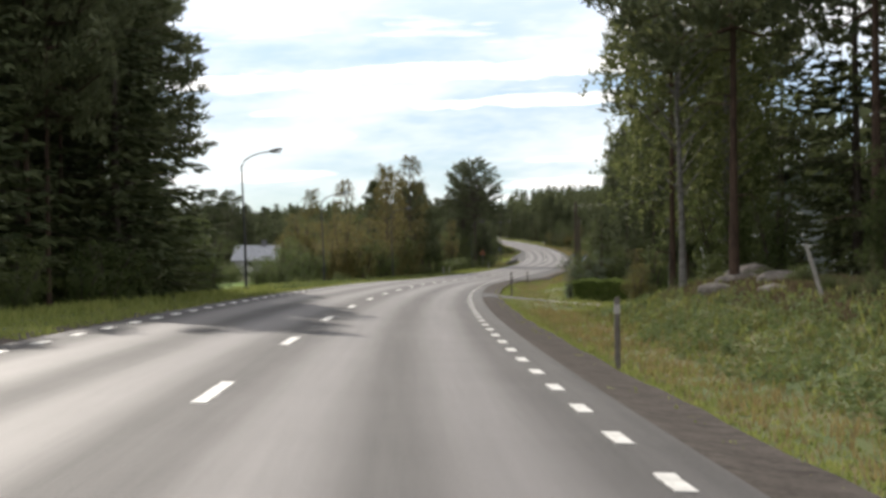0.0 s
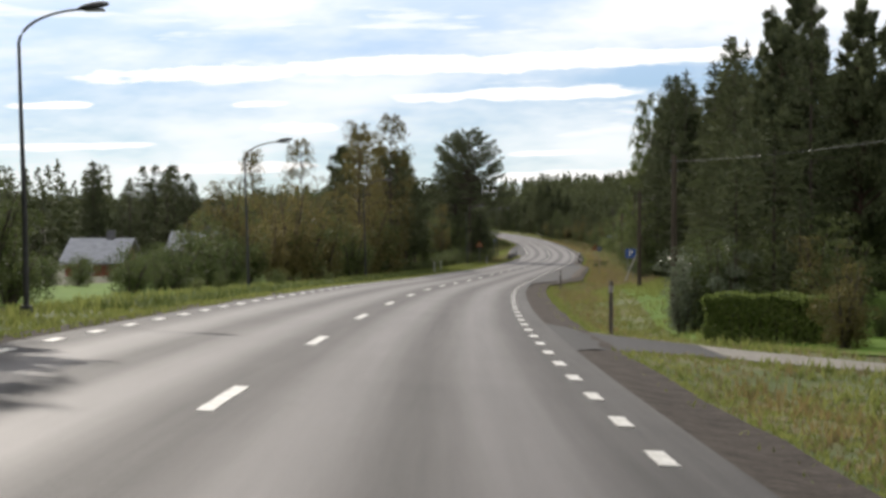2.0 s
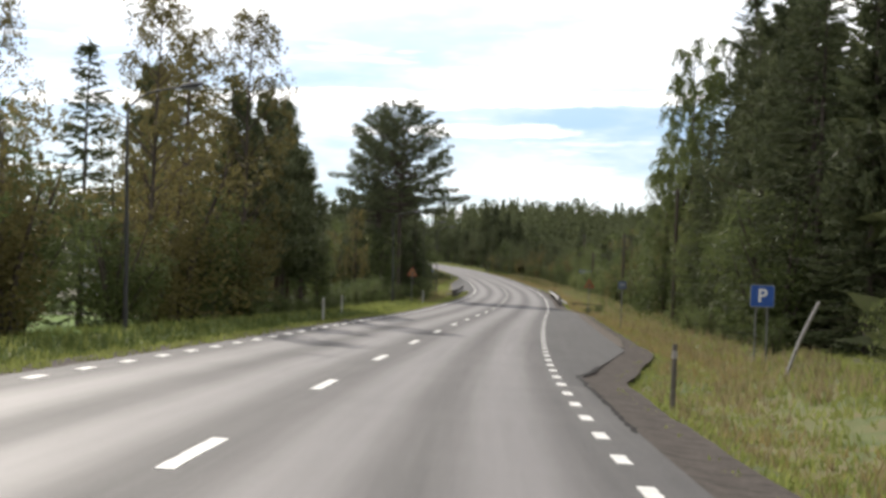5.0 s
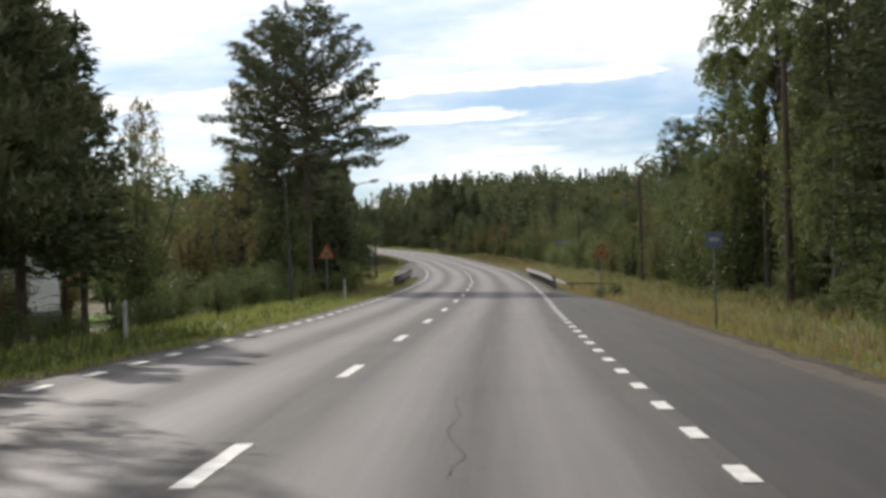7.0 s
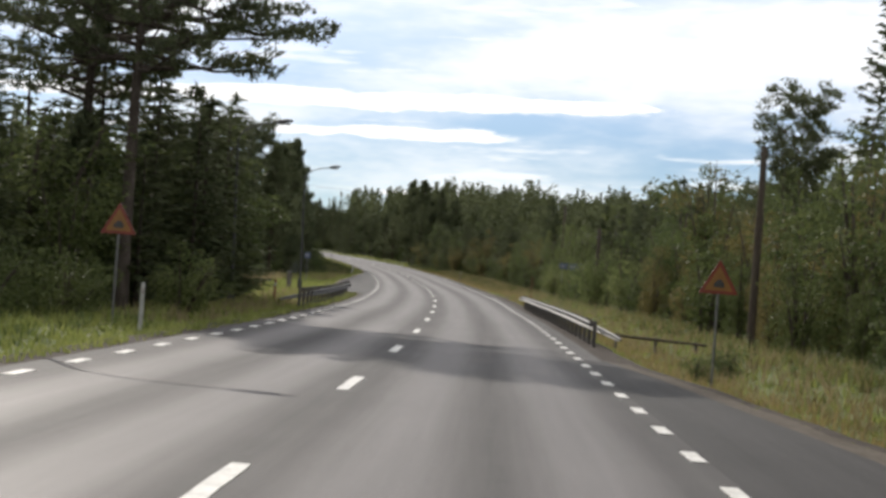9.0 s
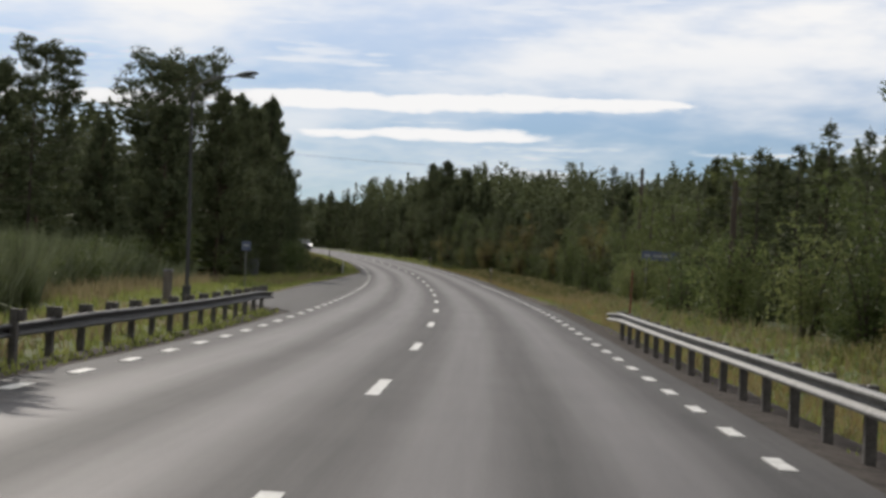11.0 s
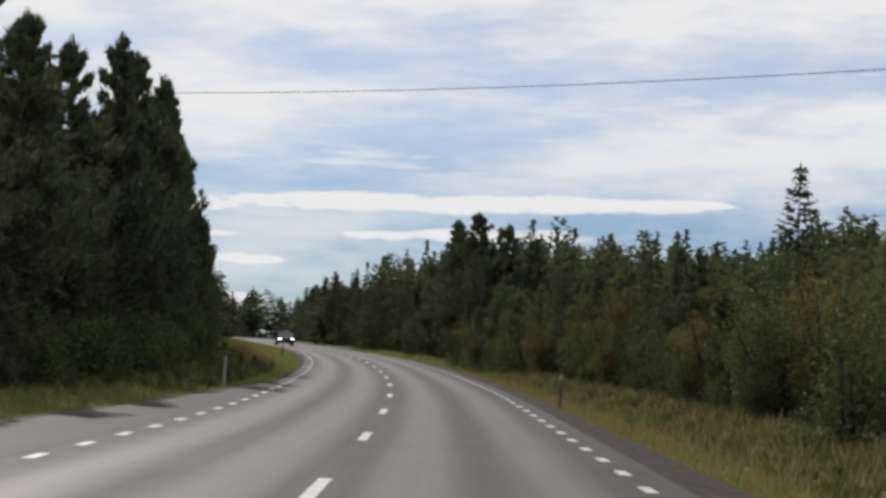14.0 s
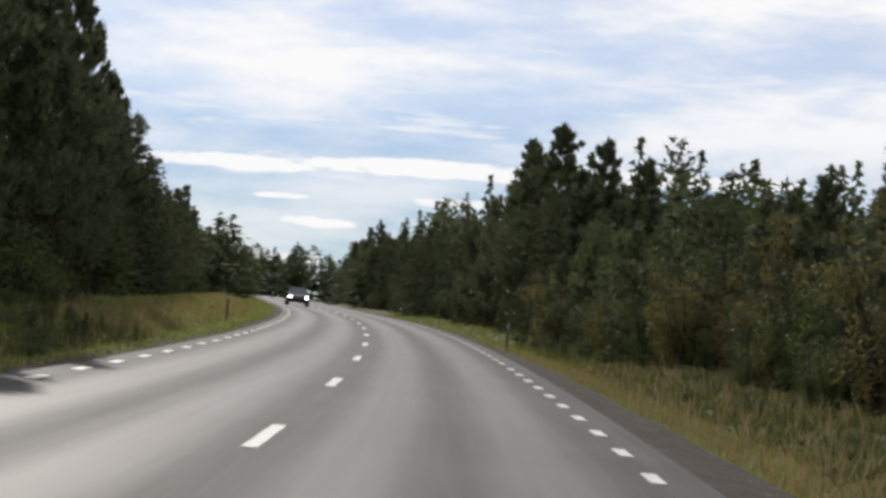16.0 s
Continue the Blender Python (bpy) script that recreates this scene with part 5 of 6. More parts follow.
# ---- guard rails ----
def guard_rail(a, b, n, label, mat, towards, lower=0.0, ramp_=4.0):
    """A W-beam on posts from a to b; towards: the side that the traffic is on."""
    root = tagged(new("guard_rail"), label, "guard rail", "guard rails")
    prof = np.array([(0.02, 0.44), (0.08, 0.45), (0.09, 0.47), (0.08, 0.495), (0.01, 0.515), (0.0, 0.545), (0.01, 0.575), (0.08, 0.595), (0.09, 0.62), (0.08, 0.64), (0.02, 0.65)]) * [towards, 1] + [0, lower]
    ss = np.arange(a, b + 0.1, 1.0)
    drop = np.minimum(1, np.minimum((ss - a) / ramp_, (b - ss) / 4))
    shift = np.where(ss - a < ramp_, (1 - drop) * 0.7, 0) * np.sign(n)
    rows = []
    for s, d, sf in zip(ss, drop, shift):
        f = 0.45 + 0.55 * d if s - a < ramp_ else 0.8 + 0.2 * d
        outer = [over_road(s, n + sf + px, pz * f) for px, pz in prof] + [over_road(s, n + sf + px - 0.006 * towards, pz * f - 0.004) for px, pz in prof[::-1]]
        rows.append(np.array(outer))
    v = np.concatenate(rows)
    c = len(rows[0])
    i = (np.arange(len(ss) - 1)[:, None] * c)
    j = np.arange(c)[None]
    k = (j + 1) % c
    f = np.stack([i + j, i + k, i + k + c, i + j + c], -1).reshape(-1, 4)
    beam = new("beam", quick("beam", v, f, [mat]))
    beam.parent = root
    me = boxed(-0.05, 0.05, -0.07, 0.07, -0.9, 0.6, bevel=0.012)
    post_me = bpy.data.meshes.new("post")
    me.to_mesh(post_me)
    me.free()
    post_me.materials.append(M_railpost)
    blk = boxed(-0.045, 0.045, -0.06, 0.06, 0.45, 0.6, bevel=0.01)
    blk_me = bpy.data.meshes.new("spacer")
    blk.to_mesh(blk_me)
    blk.free()
    blk_me.materials.append(M_railpost)
    for s in np.arange(a + 2, b - 0.5, 2.0):
        po = new("post", post_me)
        po.parent = root
        po.matrix_basis = Matrix.LocRotScale(over_road(s, n - towards * 0.15), Euler((0, 0, -float(turn_at(s)))), None)
        sp = new("spacer", blk_me)
        sp.parent = po
        sp.matrix_basis = Matrix.Translation((towards * 0.1, 0, 0))
    return root


M_railpost = grainy("rail_post_steel", (0.05, 0.045, 0.04), (0.13, 0.12, 0.11), 9.0, 0.7, 0.3, 0.1)
M_beam_dull = grainy("dull_rail_steel", (0.05, 0.05, 0.05), (0.105, 0.105, 0.102), 5.0, 0.7, 0.3, 0.06)
M_rail = grainy("rail_zinc", (0.15, 0.15, 0.145), (0.26, 0.26, 0.25), 5.0, 0.7, 0.2, 0.06)
guard_rail(250.5, 301, 4.3, "galvanised steel guard rail on dark posts along the verge", M_rail, -1, -0.05)
guard_rail(270, 307.5, -4.55, "dull grey steel guard rail with its back to the meadow", M_beam_dull, 1, -0.15, 12.0)
# a log on short stakes beside the rail's end
log = tagged(new("log_barrier"), "weathered log laid on short stakes beside the ditch", "barrier")
p0_, p1_ = spot(261, 5.4, 0.4), spot(259.6, 8.2, 0.3)
pipe_part("log", [p0_, (p0_ + p1_) / 2, p1_], [0.04, 0.045, 0.035], M_pole, log, 8)
for f_ in (0.1, 0.5, 0.9):
    q_ = p0_.lerp(p1_, f_)
    pipe_part("stake", [(q_.x, q_.y + 0.09, q_.z - 0.6), (q_.x, q_.y + 0.09, q_.z + 0.06)], [0.05, 0.045], M_post, log, 6)


# ---- signs ----
M_blue = grainy("sign_blue", (0.012, 0.06, 0.25), (0.02, 0.085, 0.33), 6.0, 0.4, bump=0.02)
M_sign = grainy("sign_white", (0.6, 0.6, 0.6), (0.75, 0.75, 0.75), 6.0, 0.45, bump=0.02)
M_signback = grainy("sign_grey", (0.2, 0.21, 0.22), (0.33, 0.34, 0.36), 6.0, 0.5, 0.4, 0.05)
M_red = grainy("sign_red", (0.13, 0.018, 0.012), (0.19, 0.028, 0.018), 6.0, 0.4, bump=0.02)
M_yellow = grainy("sign_yellow", (0.17, 0.08, 0.016), (0.23, 0.11, 0.02), 6.0, 0.45, bump=0.02)
M_tube = grainy("sign_post_zinc", (0.1, 0.1, 0.1), (0.22, 0.22, 0.21), 7.0, 0.5, 0.6, 0.06)


def plate(pts, y0, y1):
    bm = bmesh.new()
    fr = [bm.verts.new((x, y0, z)) for x, z in pts]
    bk = [bm.verts.new((x, y1, z)) for x, z in pts]
    bm.faces.new(fr)
    bm.faces.new(bk[::-1])
    for i in range(len(pts)):
        j = (i + 1) % len(pts)
        bm.faces.new((fr[j], fr[i], bk[i], bk[j]))
    bmesh.ops.recalc_face_normals(bm, faces=bm.faces)
    return bm


def rounded(w, h, r, cx=0.0, cz=0.0, k=4):
    out = []
    for ax, az, a0 in ((1, 1, 0), (-1, 1, 90), (-1, -1, 180), (1, -1, 270)):
        for q in range(k + 1):
            a = radians(a0 + 90 * q / k)
            out.append((cx + ax * (w / 2 - r) + r * math.cos(a), cz + az * (h / 2 - r) + r * math.sin(a)))
    return out


def letters(text, size, x, y, z, mat, parent, name="letter"):
    cu = bpy.data.curves.new(name, "FONT")
    cu.body, cu.size, cu.align_x, cu.align_y, cu.extrude = text, size, "CENTER", "CENTER", 0.003
    cu.offset = 0.012
    ob = new(name, cu)
    cu.materials.append(mat)
    ob.parent = parent
    ob.matrix_basis = pose(x, y, z, 90, 0, 0)
    return ob


def parking_sign():
    root = new("parking_sign")
    for x in (-0.17, 0.17):
        pipe_part("post", [(x, 0.06, -0.4), (x, 0.06, 2.75)], [0.03, 0.03], M_tube, root, 8)
    panel = part("panel", plate(rounded(0.68, 0.62, 0.05, 0, 2.48), 0.0, 0.02), M_blue, root, "blue square sign panel")
    part("border", plate(rounded(0.72, 0.66, 0.06, 0, 2.48), 0.008, 0.028), M_signback, panel)
    letters("P", 0.56, 0, -0.004, 2.47, M_sign, panel)
    return tagged(root, "blue square parking sign with white letter on two posts", "road sign")


pose_at(parking_sign(), 162, 9.9, -0.42, 0)


def warning_sign(h):
    root = new("warning_sign")
    pipe_part("post", [(0, 0.05, -0.4), (0, 0.05, h + 0.3)], [0.03, 0.03], M_tube, root, 8)

    def tri(w):
        return [(w / 2 * math.cos(a) * 1.15, h + w / 2 * math.sin(a) * 1.15) for a in (radians(90), radians(210), radians(330))]
    rim = part("rim", plate(tri(0.82), 0.0, 0.02), M_red, root, "red triangular rim")
    part("field", plate(tri(0.6), -0.004, 0.01), M_yellow, rim, "yellow field")
    part("symbol", plate([(-0.11, h - 0.1), (0.11, h - 0.1), (0.11, h - 0.02), (0.05, h + 0.06), (-0.02, h + 0.06), (-0.11, h - 0.02)], -0.008, 0.0), M_dark, rim, "plain dark symbol")
    return tagged(root, "yellow warning triangle with red rim on a post", "road sign", "warning signs")


warn = pose_at(warning_sign(2.25), 244, 6.4)
copy_thing(warn, stand(247, -6.7))


def small_sign():
    root = new("stop_sign_plate")
    root.name = "bus_stop_sign"
    pipe_part("post", [(0, 0.04, -0.4), (0, 0.04, 2.6)], [0.028, 0.028], M_tube, root, 8)
    panel = part("panel", plate(rounded(0.42, 0.42, 0.03, 0, 2.4), 0.0, 0.015), M_signblue, root, "grey-blue square plate")
    part("bar", plate(rounded(0.26, 0.1, 0.02, 0, 2.42), -0.004, 0.004), M_signback, panel)
    return tagged(root, "small faded blue square sign on a thin post", "road sign", "small signs")


M_signblue = grainy("faded_blue", (0.05, 0.065, 0.11), (0.085, 0.105, 0.16), 6.0, 0.5, bump=0.02)
stop = pose_at(small_sign(), 204, 7.4)
copy_thing(stop, stand(340, -8.5, -0.5))


def arrow_sign():
    root = new("direction_sign")
    for x in (0.25, 1.6):
        pipe_part("post", [(x, 0.06, -0.4), (x, 0.06, 2.75)], [0.035, 0.035], M_tube, root, 8)
    board = part("board", plate([(0, 2.25), (1.75, 2.25), (1.95, 2.48), (1.75, 2.71), (0, 2.71)], 0.0, 0.03), M_signblue, root, "faded blue-grey arrow board")
    part("tip_mark", plate([(1.62, 2.3), (1.7, 2.3), (1.86, 2.48), (1.7, 2.66), (1.62, 2.66), (1.78, 2.48)], -0.005, 0.005), M_dark, board)
    for x0, x1 in ((0.12, 0.4), (0.55, 1.45)):
        part("text_bar", plate([(x0, 2.42), (x1, 2.42), (x1, 2.55), (x0, 2.55)], -0.005, 0.005), M_signback, board)
    return tagged(root, "faded arrow-shaped direction sign before dark bushes", "road sign")


pose_at(arrow_sign(), 346, 10.0)


# ---- wooden poles and wires ----
M_wire = grainy("black_cable", (0.012, 0.012, 0.012), (0.025, 0.025, 0.025), 6.0, 0.95, bump=0.0)


def utility_pole(h, r=0.11):
    root = new("utility_pole")
    pipe_part("pole", [(0, 0, -0.5), (0, 0, h * 0.5), (0, 0, h)], [r * 1.15, r, r * 0.8], M_pole, root, 10)
    for z in (h - 0.25, h - 0.6):
        part("insulator_arm", boxed(-0.16, 0.16, -0.03, 0.03, z, z + 0.06, bevel=0.01), M_steel, root)
    return tagged(root, "dark tarred wooden pole carrying a telephone wire", "utility pole", "utility poles")


pole_line = [(100, 9.3, 6.0), (135, 9.8, 5.2), (213, 10.6, 7.6), (260, 9.5, 6.0), (317, 9.6, 4.8), (361, 11.7, 7.3)]
for s_, n_, h_ in pole_line:
    pose_at(utility_pole(h_), s_, n_)
for (s0, n0, h0), (s1, n1, h1) in zip(pole_line[:-1], pole_line[1:]):
    a_, b_ = spot(s0, n0, h0 - 0.3), spot(s1, n1, h1 - 0.3)
    t_ = np.linspace(0, 1, 15)
    pts_ = np.array([list(a_.lerp(b_, float(q))) for q in t_])
    pts_[:, 2] -= 0.7 * 4 * t_ * (1 - t_)
    w_ = new("wire", Heap().put(*tube(pts_, np.full(15, 0.006), 4)).mesh("wire", [M_wire], True))
    tagged(w_, "thin sagging telephone wire between wooden poles", "wire", "telephone wires")
wa_, wb_ = spot(100, 9.3, 5.75), spot(84, 18.5, 6.4)
wt_ = np.linspace(0, 1, 15)
wp_ = np.array([list(wa_.lerp(wb_, float(q))) for q in wt_])
wp_[:, 2] -= 0.25 * 4 * wt_ * (1 - wt_)
tagged(new("wire", Heap().put(*tube(wp_, np.full(15, 0.008), 4)).mesh("wire", [M_steel], True)), "pale telephone wire running to the house", "wire", "telephone wires")
stay = tagged(new("leaning_pole"), "grey leaning stay pole beside the parking sign", "pole")
a_ = spot(152, 9.2)
pipe_part("pole", [a_ + Vector((0, 0, -0.3)), a_ + Vector((0.45, 0, 0.98)), a_ + Vector((0.9, 0, 1.95))], [0.05, 0.048, 0.042], M_band, stay, 8)
lean = tagged(new("leaning_stake"), "pale bare stake leaning among the shrubs", "stake")
a_ = spot(17, 9.6)
pipe_part("stake", [a_ + Vector((0.12, 0, -0.2)), a_ + Vector((-0.28, 0, 1.12))], [0.05, 0.04], M_band, lean, 7)


# ---- hedge, drive, lawns ----
def hedge(s0, s1, n0, n1, h, spin=0.0):
    root = tagged(new("hedge"), "trimmed green box-shaped hedge beside the gravel drive", "hedge")
    root.matrix_basis = stand((s0 + s1) / 2, (n0 + n1) / 2, 0, spin)
    L, W = (s1 - s0) / 2, (n1 - n0) / 2
    rng = np.random.default_rng(4)
    wood = Heap()
    for k in range(24):
        x, y = rng.uniform(-W * 0.8, W * 0.8), rng.uniform(-L * 0.7, L * 0.7)
        wood.put(*tube([[x, y, -0.2], [x + rng.normal(0, 0.1), y, h * 0.5], [x + rng.normal(0, 0.2), y, h * 0.9]], [0.03, 0.02, 0.008], 4))
    o = new("stems_inside", wood.mesh("stem", [M_bark]))
    o.name = "branchwork"
    o.parent = root
    m = 15000
    face = rng.choice(5, m, p=[0.3, 0.22, 0.22, 0.13, 0.13])
    u, v, dp = rng.uniform(-1, 1, m), rng.uniform(-1, 1, m), np.abs(rng.normal(0, 0.07, m))
    c = np.zeros((m, 3))
    wob = 0.06 * np.sin(u * 7) + 0.05 * np.sin(v * 5 + u * 3)
    top, f1, f2, e1, e2 = (face == q for q in range(5))
    c[top] = np.stack([u * W, v * L, h + wob - dp], -1)[top]
    zz = (v + 1) / 2 * h
    c[f1] = np.stack([u * W, -L + dp - wob, zz], -1)[f1]
    c[f2] = np.stack([u * W, L - dp + wob, zz], -1)[f2]
    c[e1] = np.stack([-W + dp - wob, u * L, zz], -1)[e1]
    c[e2] = np.stack([W - dp + wob, u * L, zz], -1)[e2]
    c += rng.normal(0, 0.03, (m, 3))
    d = unit(rng.normal(0, 1, (m, 3)))
    sz = rng.uniform(0.03, 0.065, m)
    o = new("foliage", Heap().leaves(c, d * sz[:, None], unit(np.cross(d, rng.normal(0, 1, (m, 3)))) * (sz * 0.6)[:, None]).mesh("foliage", [M_hedge]))
    o.parent = root


M_hedge = leafy("hedge_leaves", (0.08, 0.115, 0.03), (0.2, 0.24, 0.07), 0.5)
hedge(82.6, 84.4, 8.9, 12.1, 1.3, -24)
def drive_sheet(name, ns, half, mat, dz):
    """A side road lying on the ground: ns metres out from the road's middle, half its width there."""
    k = np.linspace(-1, 1, 25)
    s2 = (67.0 - 0.12 * (ns - 6))[:, None] + k[None] * half[:, None]
    n2 = np.repeat(ns[:, None], 25, 1)
    x, y = flat(s2, n2)
    z = ground_z(s2, n2) + dz
    i = (np.arange(len(ns) - 1)[:, None] * 25 + np.arange(24)[None]).ravel()
    return quick(name, np.stack([x, y, z], -1).reshape(-1, 3), np.stack([i, i + 25, i + 26, i + 1], -1), [mat], smooth=True)


apron_n, drive_n = np.linspace(3.9, 7.0, 16), np.linspace(6.95, 34, 60)
tagged(new("driveway", drive_sheet("driveway", apron_n, 2.7 + 4.0 * np.exp(-(apron_n - 3.9) / 0.9), M_layby, 0.02)), "dark asphalt mouth of a side drive", "driveway", kind="structure")
tagged(new("gravel_drive", drive_sheet("gravel_drive", drive_n, 1.9 + 0.8 * np.exp(-(drive_n - 6.9) / 2.5), M_drive, 0.026)), "pale packed gravel drive leading to the house", "driveway", kind="structure")
for nm, a_, b_, n0_, n1_ in (("lawn_house", 73.5, 132, 8.6, 30), ("lawn_left", 84, 178, -22, -8.4), ("lawn_far_left", 186, 232, -26, -12.5)):
    tagged(new(nm, strip(nm, np.arange(a_, b_, 0.75), np.linspace(n0_, n1_, 40), ground_z, [M_lawn], 0.05)), "bright mown grass lawn", "lawn", kind="structure")



# ---- buildings ----
M_board = grainy("grey_blue_boards", (0.19, 0.21, 0.23), (0.29, 0.31, 0.34), 3.0, 0.7, bump=0.25, stretch=(6, 6, 0.3))
M_trim = grainy("white_trim", (0.65, 0.65, 0.64), (0.8, 0.8, 0.79), 4.0, 0.6, bump=0.05)
M_sheet = grainy("grey_sheet_roof", (0.42, 0.43, 0.44), (0.6, 0.6, 0.62), 2.0, 0.5, 0.3, 0.1)
M_tiles = grainy("dark_roof", (0.1, 0.1, 0.11), (0.2, 0.2, 0.22), 2.0, 0.7, bump=0.2)
M_render = grainy("pale_render", (0.42, 0.42, 0.43), (0.56, 0.56, 0.57), 1.5, 0.85, bump=0.1)
M_plinth = grainy("plinth", (0.08, 0.08, 0.085), (0.16, 0.16, 0.165), 4.0, 0.9)
M_oldsheet = grainy("weathered_sheet_roof", (0.22, 0.23, 0.25), (0.36, 0.37, 0.4), 2.0, 0.85, 0.0, 0.1)
M_falu = grainy("red_boards", (0.12, 0.025, 0.015), (0.22, 0.05, 0.03), 4.0, 0.8, stretch=(5, 5, 0.4))
M_pane, nt_, b_ = material("window_pane")
b_.inputs["Base Color"].default_value, b_.inputs["Roughness"].default_value, b_.inputs["Metallic"].default_value = (0.02, 0.025, 0.03, 1), 0.06, 0.0
b_.inputs["Specular IOR Level"].default_value = 0.9


def window(parent, x, y, z, w, h, side="front"):
    """A framed window on a wall; front faces -y, side faces -x."""
    def put(x0, x1, d0, d1, z0, z1, bev=0.01):
        if side == "front":
            return boxed(x0, x1, y + d0, y + d1, z0, z1, bevel=bev)
        return boxed(x + d0, x + d1, y + (x0 - x), y + (x1 - x), z0, z1, bevel=bev)
    bm = put(x, x + w, -0.04, 0.02, z, z + 0.09)
    for a in ((x, x + w, z + h - 0.09, z + h), (x, x + 0.09, z + 0.09, z + h - 0.09), (x + w - 0.09, x + w, z + 0.09, z + h - 0.09), (x + w / 2 - 0.03, x + w / 2 + 0.03, z + 0.09, z + h - 0.09)):
        extra = put(a[0], a[1], -0.04, 0.02, a[2], a[3])
        tmp = bpy.data.meshes.new("tmp")
        extra.to_mesh(tmp)
        extra.free()
        bm.from_mesh(tmp)
        bpy.data.meshes.remove(tmp)
    win = part("window", bm, M_trim, parent, "white window frame")
    part("pane", put(x + 0.05, x + w - 0.05, -0.015, 0.01, z + 0.05, z + h - 0.05, 0.0), M_pane, win, "dark reflecting glass")
    part("sill", put(x - 0.05, x + w + 0.05, -0.09, 0.0, z - 0.05, z - 0.004), M_trim, win)


def gable(name, x0, x1, y0, y1, z0, z1, over, mat, parent, along="y"):
    """A pitched roof of two slabs with its ridge along y or x."""
    t = 0.14
    for sgn in (-1, 1):
        bm = bmesh.new()
        if along == "y":
            xm, xe = (x0 + x1) / 2, (x0 - over if sgn < 0 else x1 + over)
            ze = z0 - over * (z1 - z0) / ((x1 - x0) / 2)
            q = [(xm, y0 - over, z1), (xe, y0 - over, ze), (xe, y1 + over, ze), (xm, y1 + over, z1)]
        else:
            ym, ye = (y0 + y1) / 2, (y0 - over if sgn < 0 else y1 + over)
            ze = z0 - over * (z1 - z0) / ((y1 - y0) / 2)
            q = [(x0 - over, ym, z1), (x0 - over, ye, ze), (x1 + over, ye, ze), (x1 + over, ym, z1)]
        lo, hi = [bm.verts.new(p) for p in q], [bm.verts.new((p[0], p[1], p[2] + t)) for p in q]
        bm.faces.new(lo)
        bm.faces.new(hi)
        for i in range(4):
            j = (i + 1) % 4
            bm.faces.new((lo[i], lo[j], hi[j], hi[i]))
        bmesh.ops.recalc_face_normals(bm, faces=bm.faces)
        part(name, bm, mat, parent)


def gable_wall(x0, x1, y, z0, z1, thick=0.2, along="y"):
    if along == "y":
        return plate([(x0, z0), (x1, z0), ((x0 + x1) / 2, z1)], y, y + thick)
    bm = plate([(x0, z0), (x1, z0), ((x0 + x1) / 2, z1)], 0, thick)
    bmesh.ops.rotate(bm, matrix=Matrix.Rotation(radians(90), 3, "Z"), verts=bm.verts)
    bmesh.ops.translate(bm, vec=(y + thick, 0, 0), verts=bm.verts)
    return bm


def grey_house():
    root = tagged(new("house"), "two-storey grey wooden house with white trim behind the lawn", "house")
    x0, x1, d, h = 0.78, 9.6, 9.0, 5.0
    part("plinth", boxed(x0 - 0.03, x1 + 0.03, -0.03, d + 0.03, -0.8, 0.3), M_plinth, root)
    part("wall", boxed(x0, x1, 0, d, 0.303, h), M_board, root)
    part("gable_end", gable_wall(x0, x1, 0.0, h + 0.002, h + 2.3), M_board, root)
    part("gable_end", gable_wall(x0, x1, d - 0.2, h + 0.002, h + 2.3), M_board, root)
    gable("roof_slab", -0.6, x1 + 1.0, -1.4, d, h + 0.05, h + 2.6, 0.4, M_sheet, root)
    for x in (x0 + 0.0, x1 - 0.12):
        part("corner_board", boxed(x, x + 0.14, -0.025, 0.0 - 0.002, 0.3, h, bevel=0.01), M_trim, root)
    part("band_board", boxed(x0 + 0.15, x1 - 0.15, -0.03, -0.003, 2.75, 2.95, bevel=0.008), M_trim, root)
    for x, z in ((1.5, 1.0), (3.4, 1.0), (6.0, 1.0), (1.5, 3.4), (3.4, 3.4), (6.0, 3.4)):
        window(root, x, 0.0, z, 1.0, 1.3)
    # two-storey bay on the corner, with a ledge between the floors
    bay = part("bay", boxed(-0.7, 0.76, -1.6, 0.28, -0.8, h + 0.1), M_board, root, "two-storey corner bay")
    part("ledge", boxed(-0.95, 0.9, -1.8, 0.24, 2.72, 2.95, bevel=0.03), M_trim, bay)
    part("upper_ledge", boxed(-0.85, 0.85, -1.7, 0.24, h - 0.25, h - 0.08, bevel=0.02), M_trim, bay)
    for x in (-0.72, 0.66):
        part("corner_post", boxed(x, x + 0.12, -1.63, -1.5, -0.8, h - 0.25, bevel=0.01), M_trim, bay)
    window(root, -0.5, -1.6, 0.7, 0.55, 1.6)
    window(root, -0.7, -1.2, 0.7, 0.8, 1.6, "side")
    window(root, -0.7, -1.2, 3.2, 0.8, 1.2, "side")
    pipe_part("downpipe", [(-0.8, -1.7, h - 0.3), (-0.8, -1.7, 0.5), (-0.9, -1.8, 0.2), (-1.9, -2.4, -0.5)], [0.05, 0.05, 0.05, 0.05], M_trim, root, 8, "white downpipe")
    return root


pose_at(grey_house(), 87.2, 17.05, 0.15, -15)


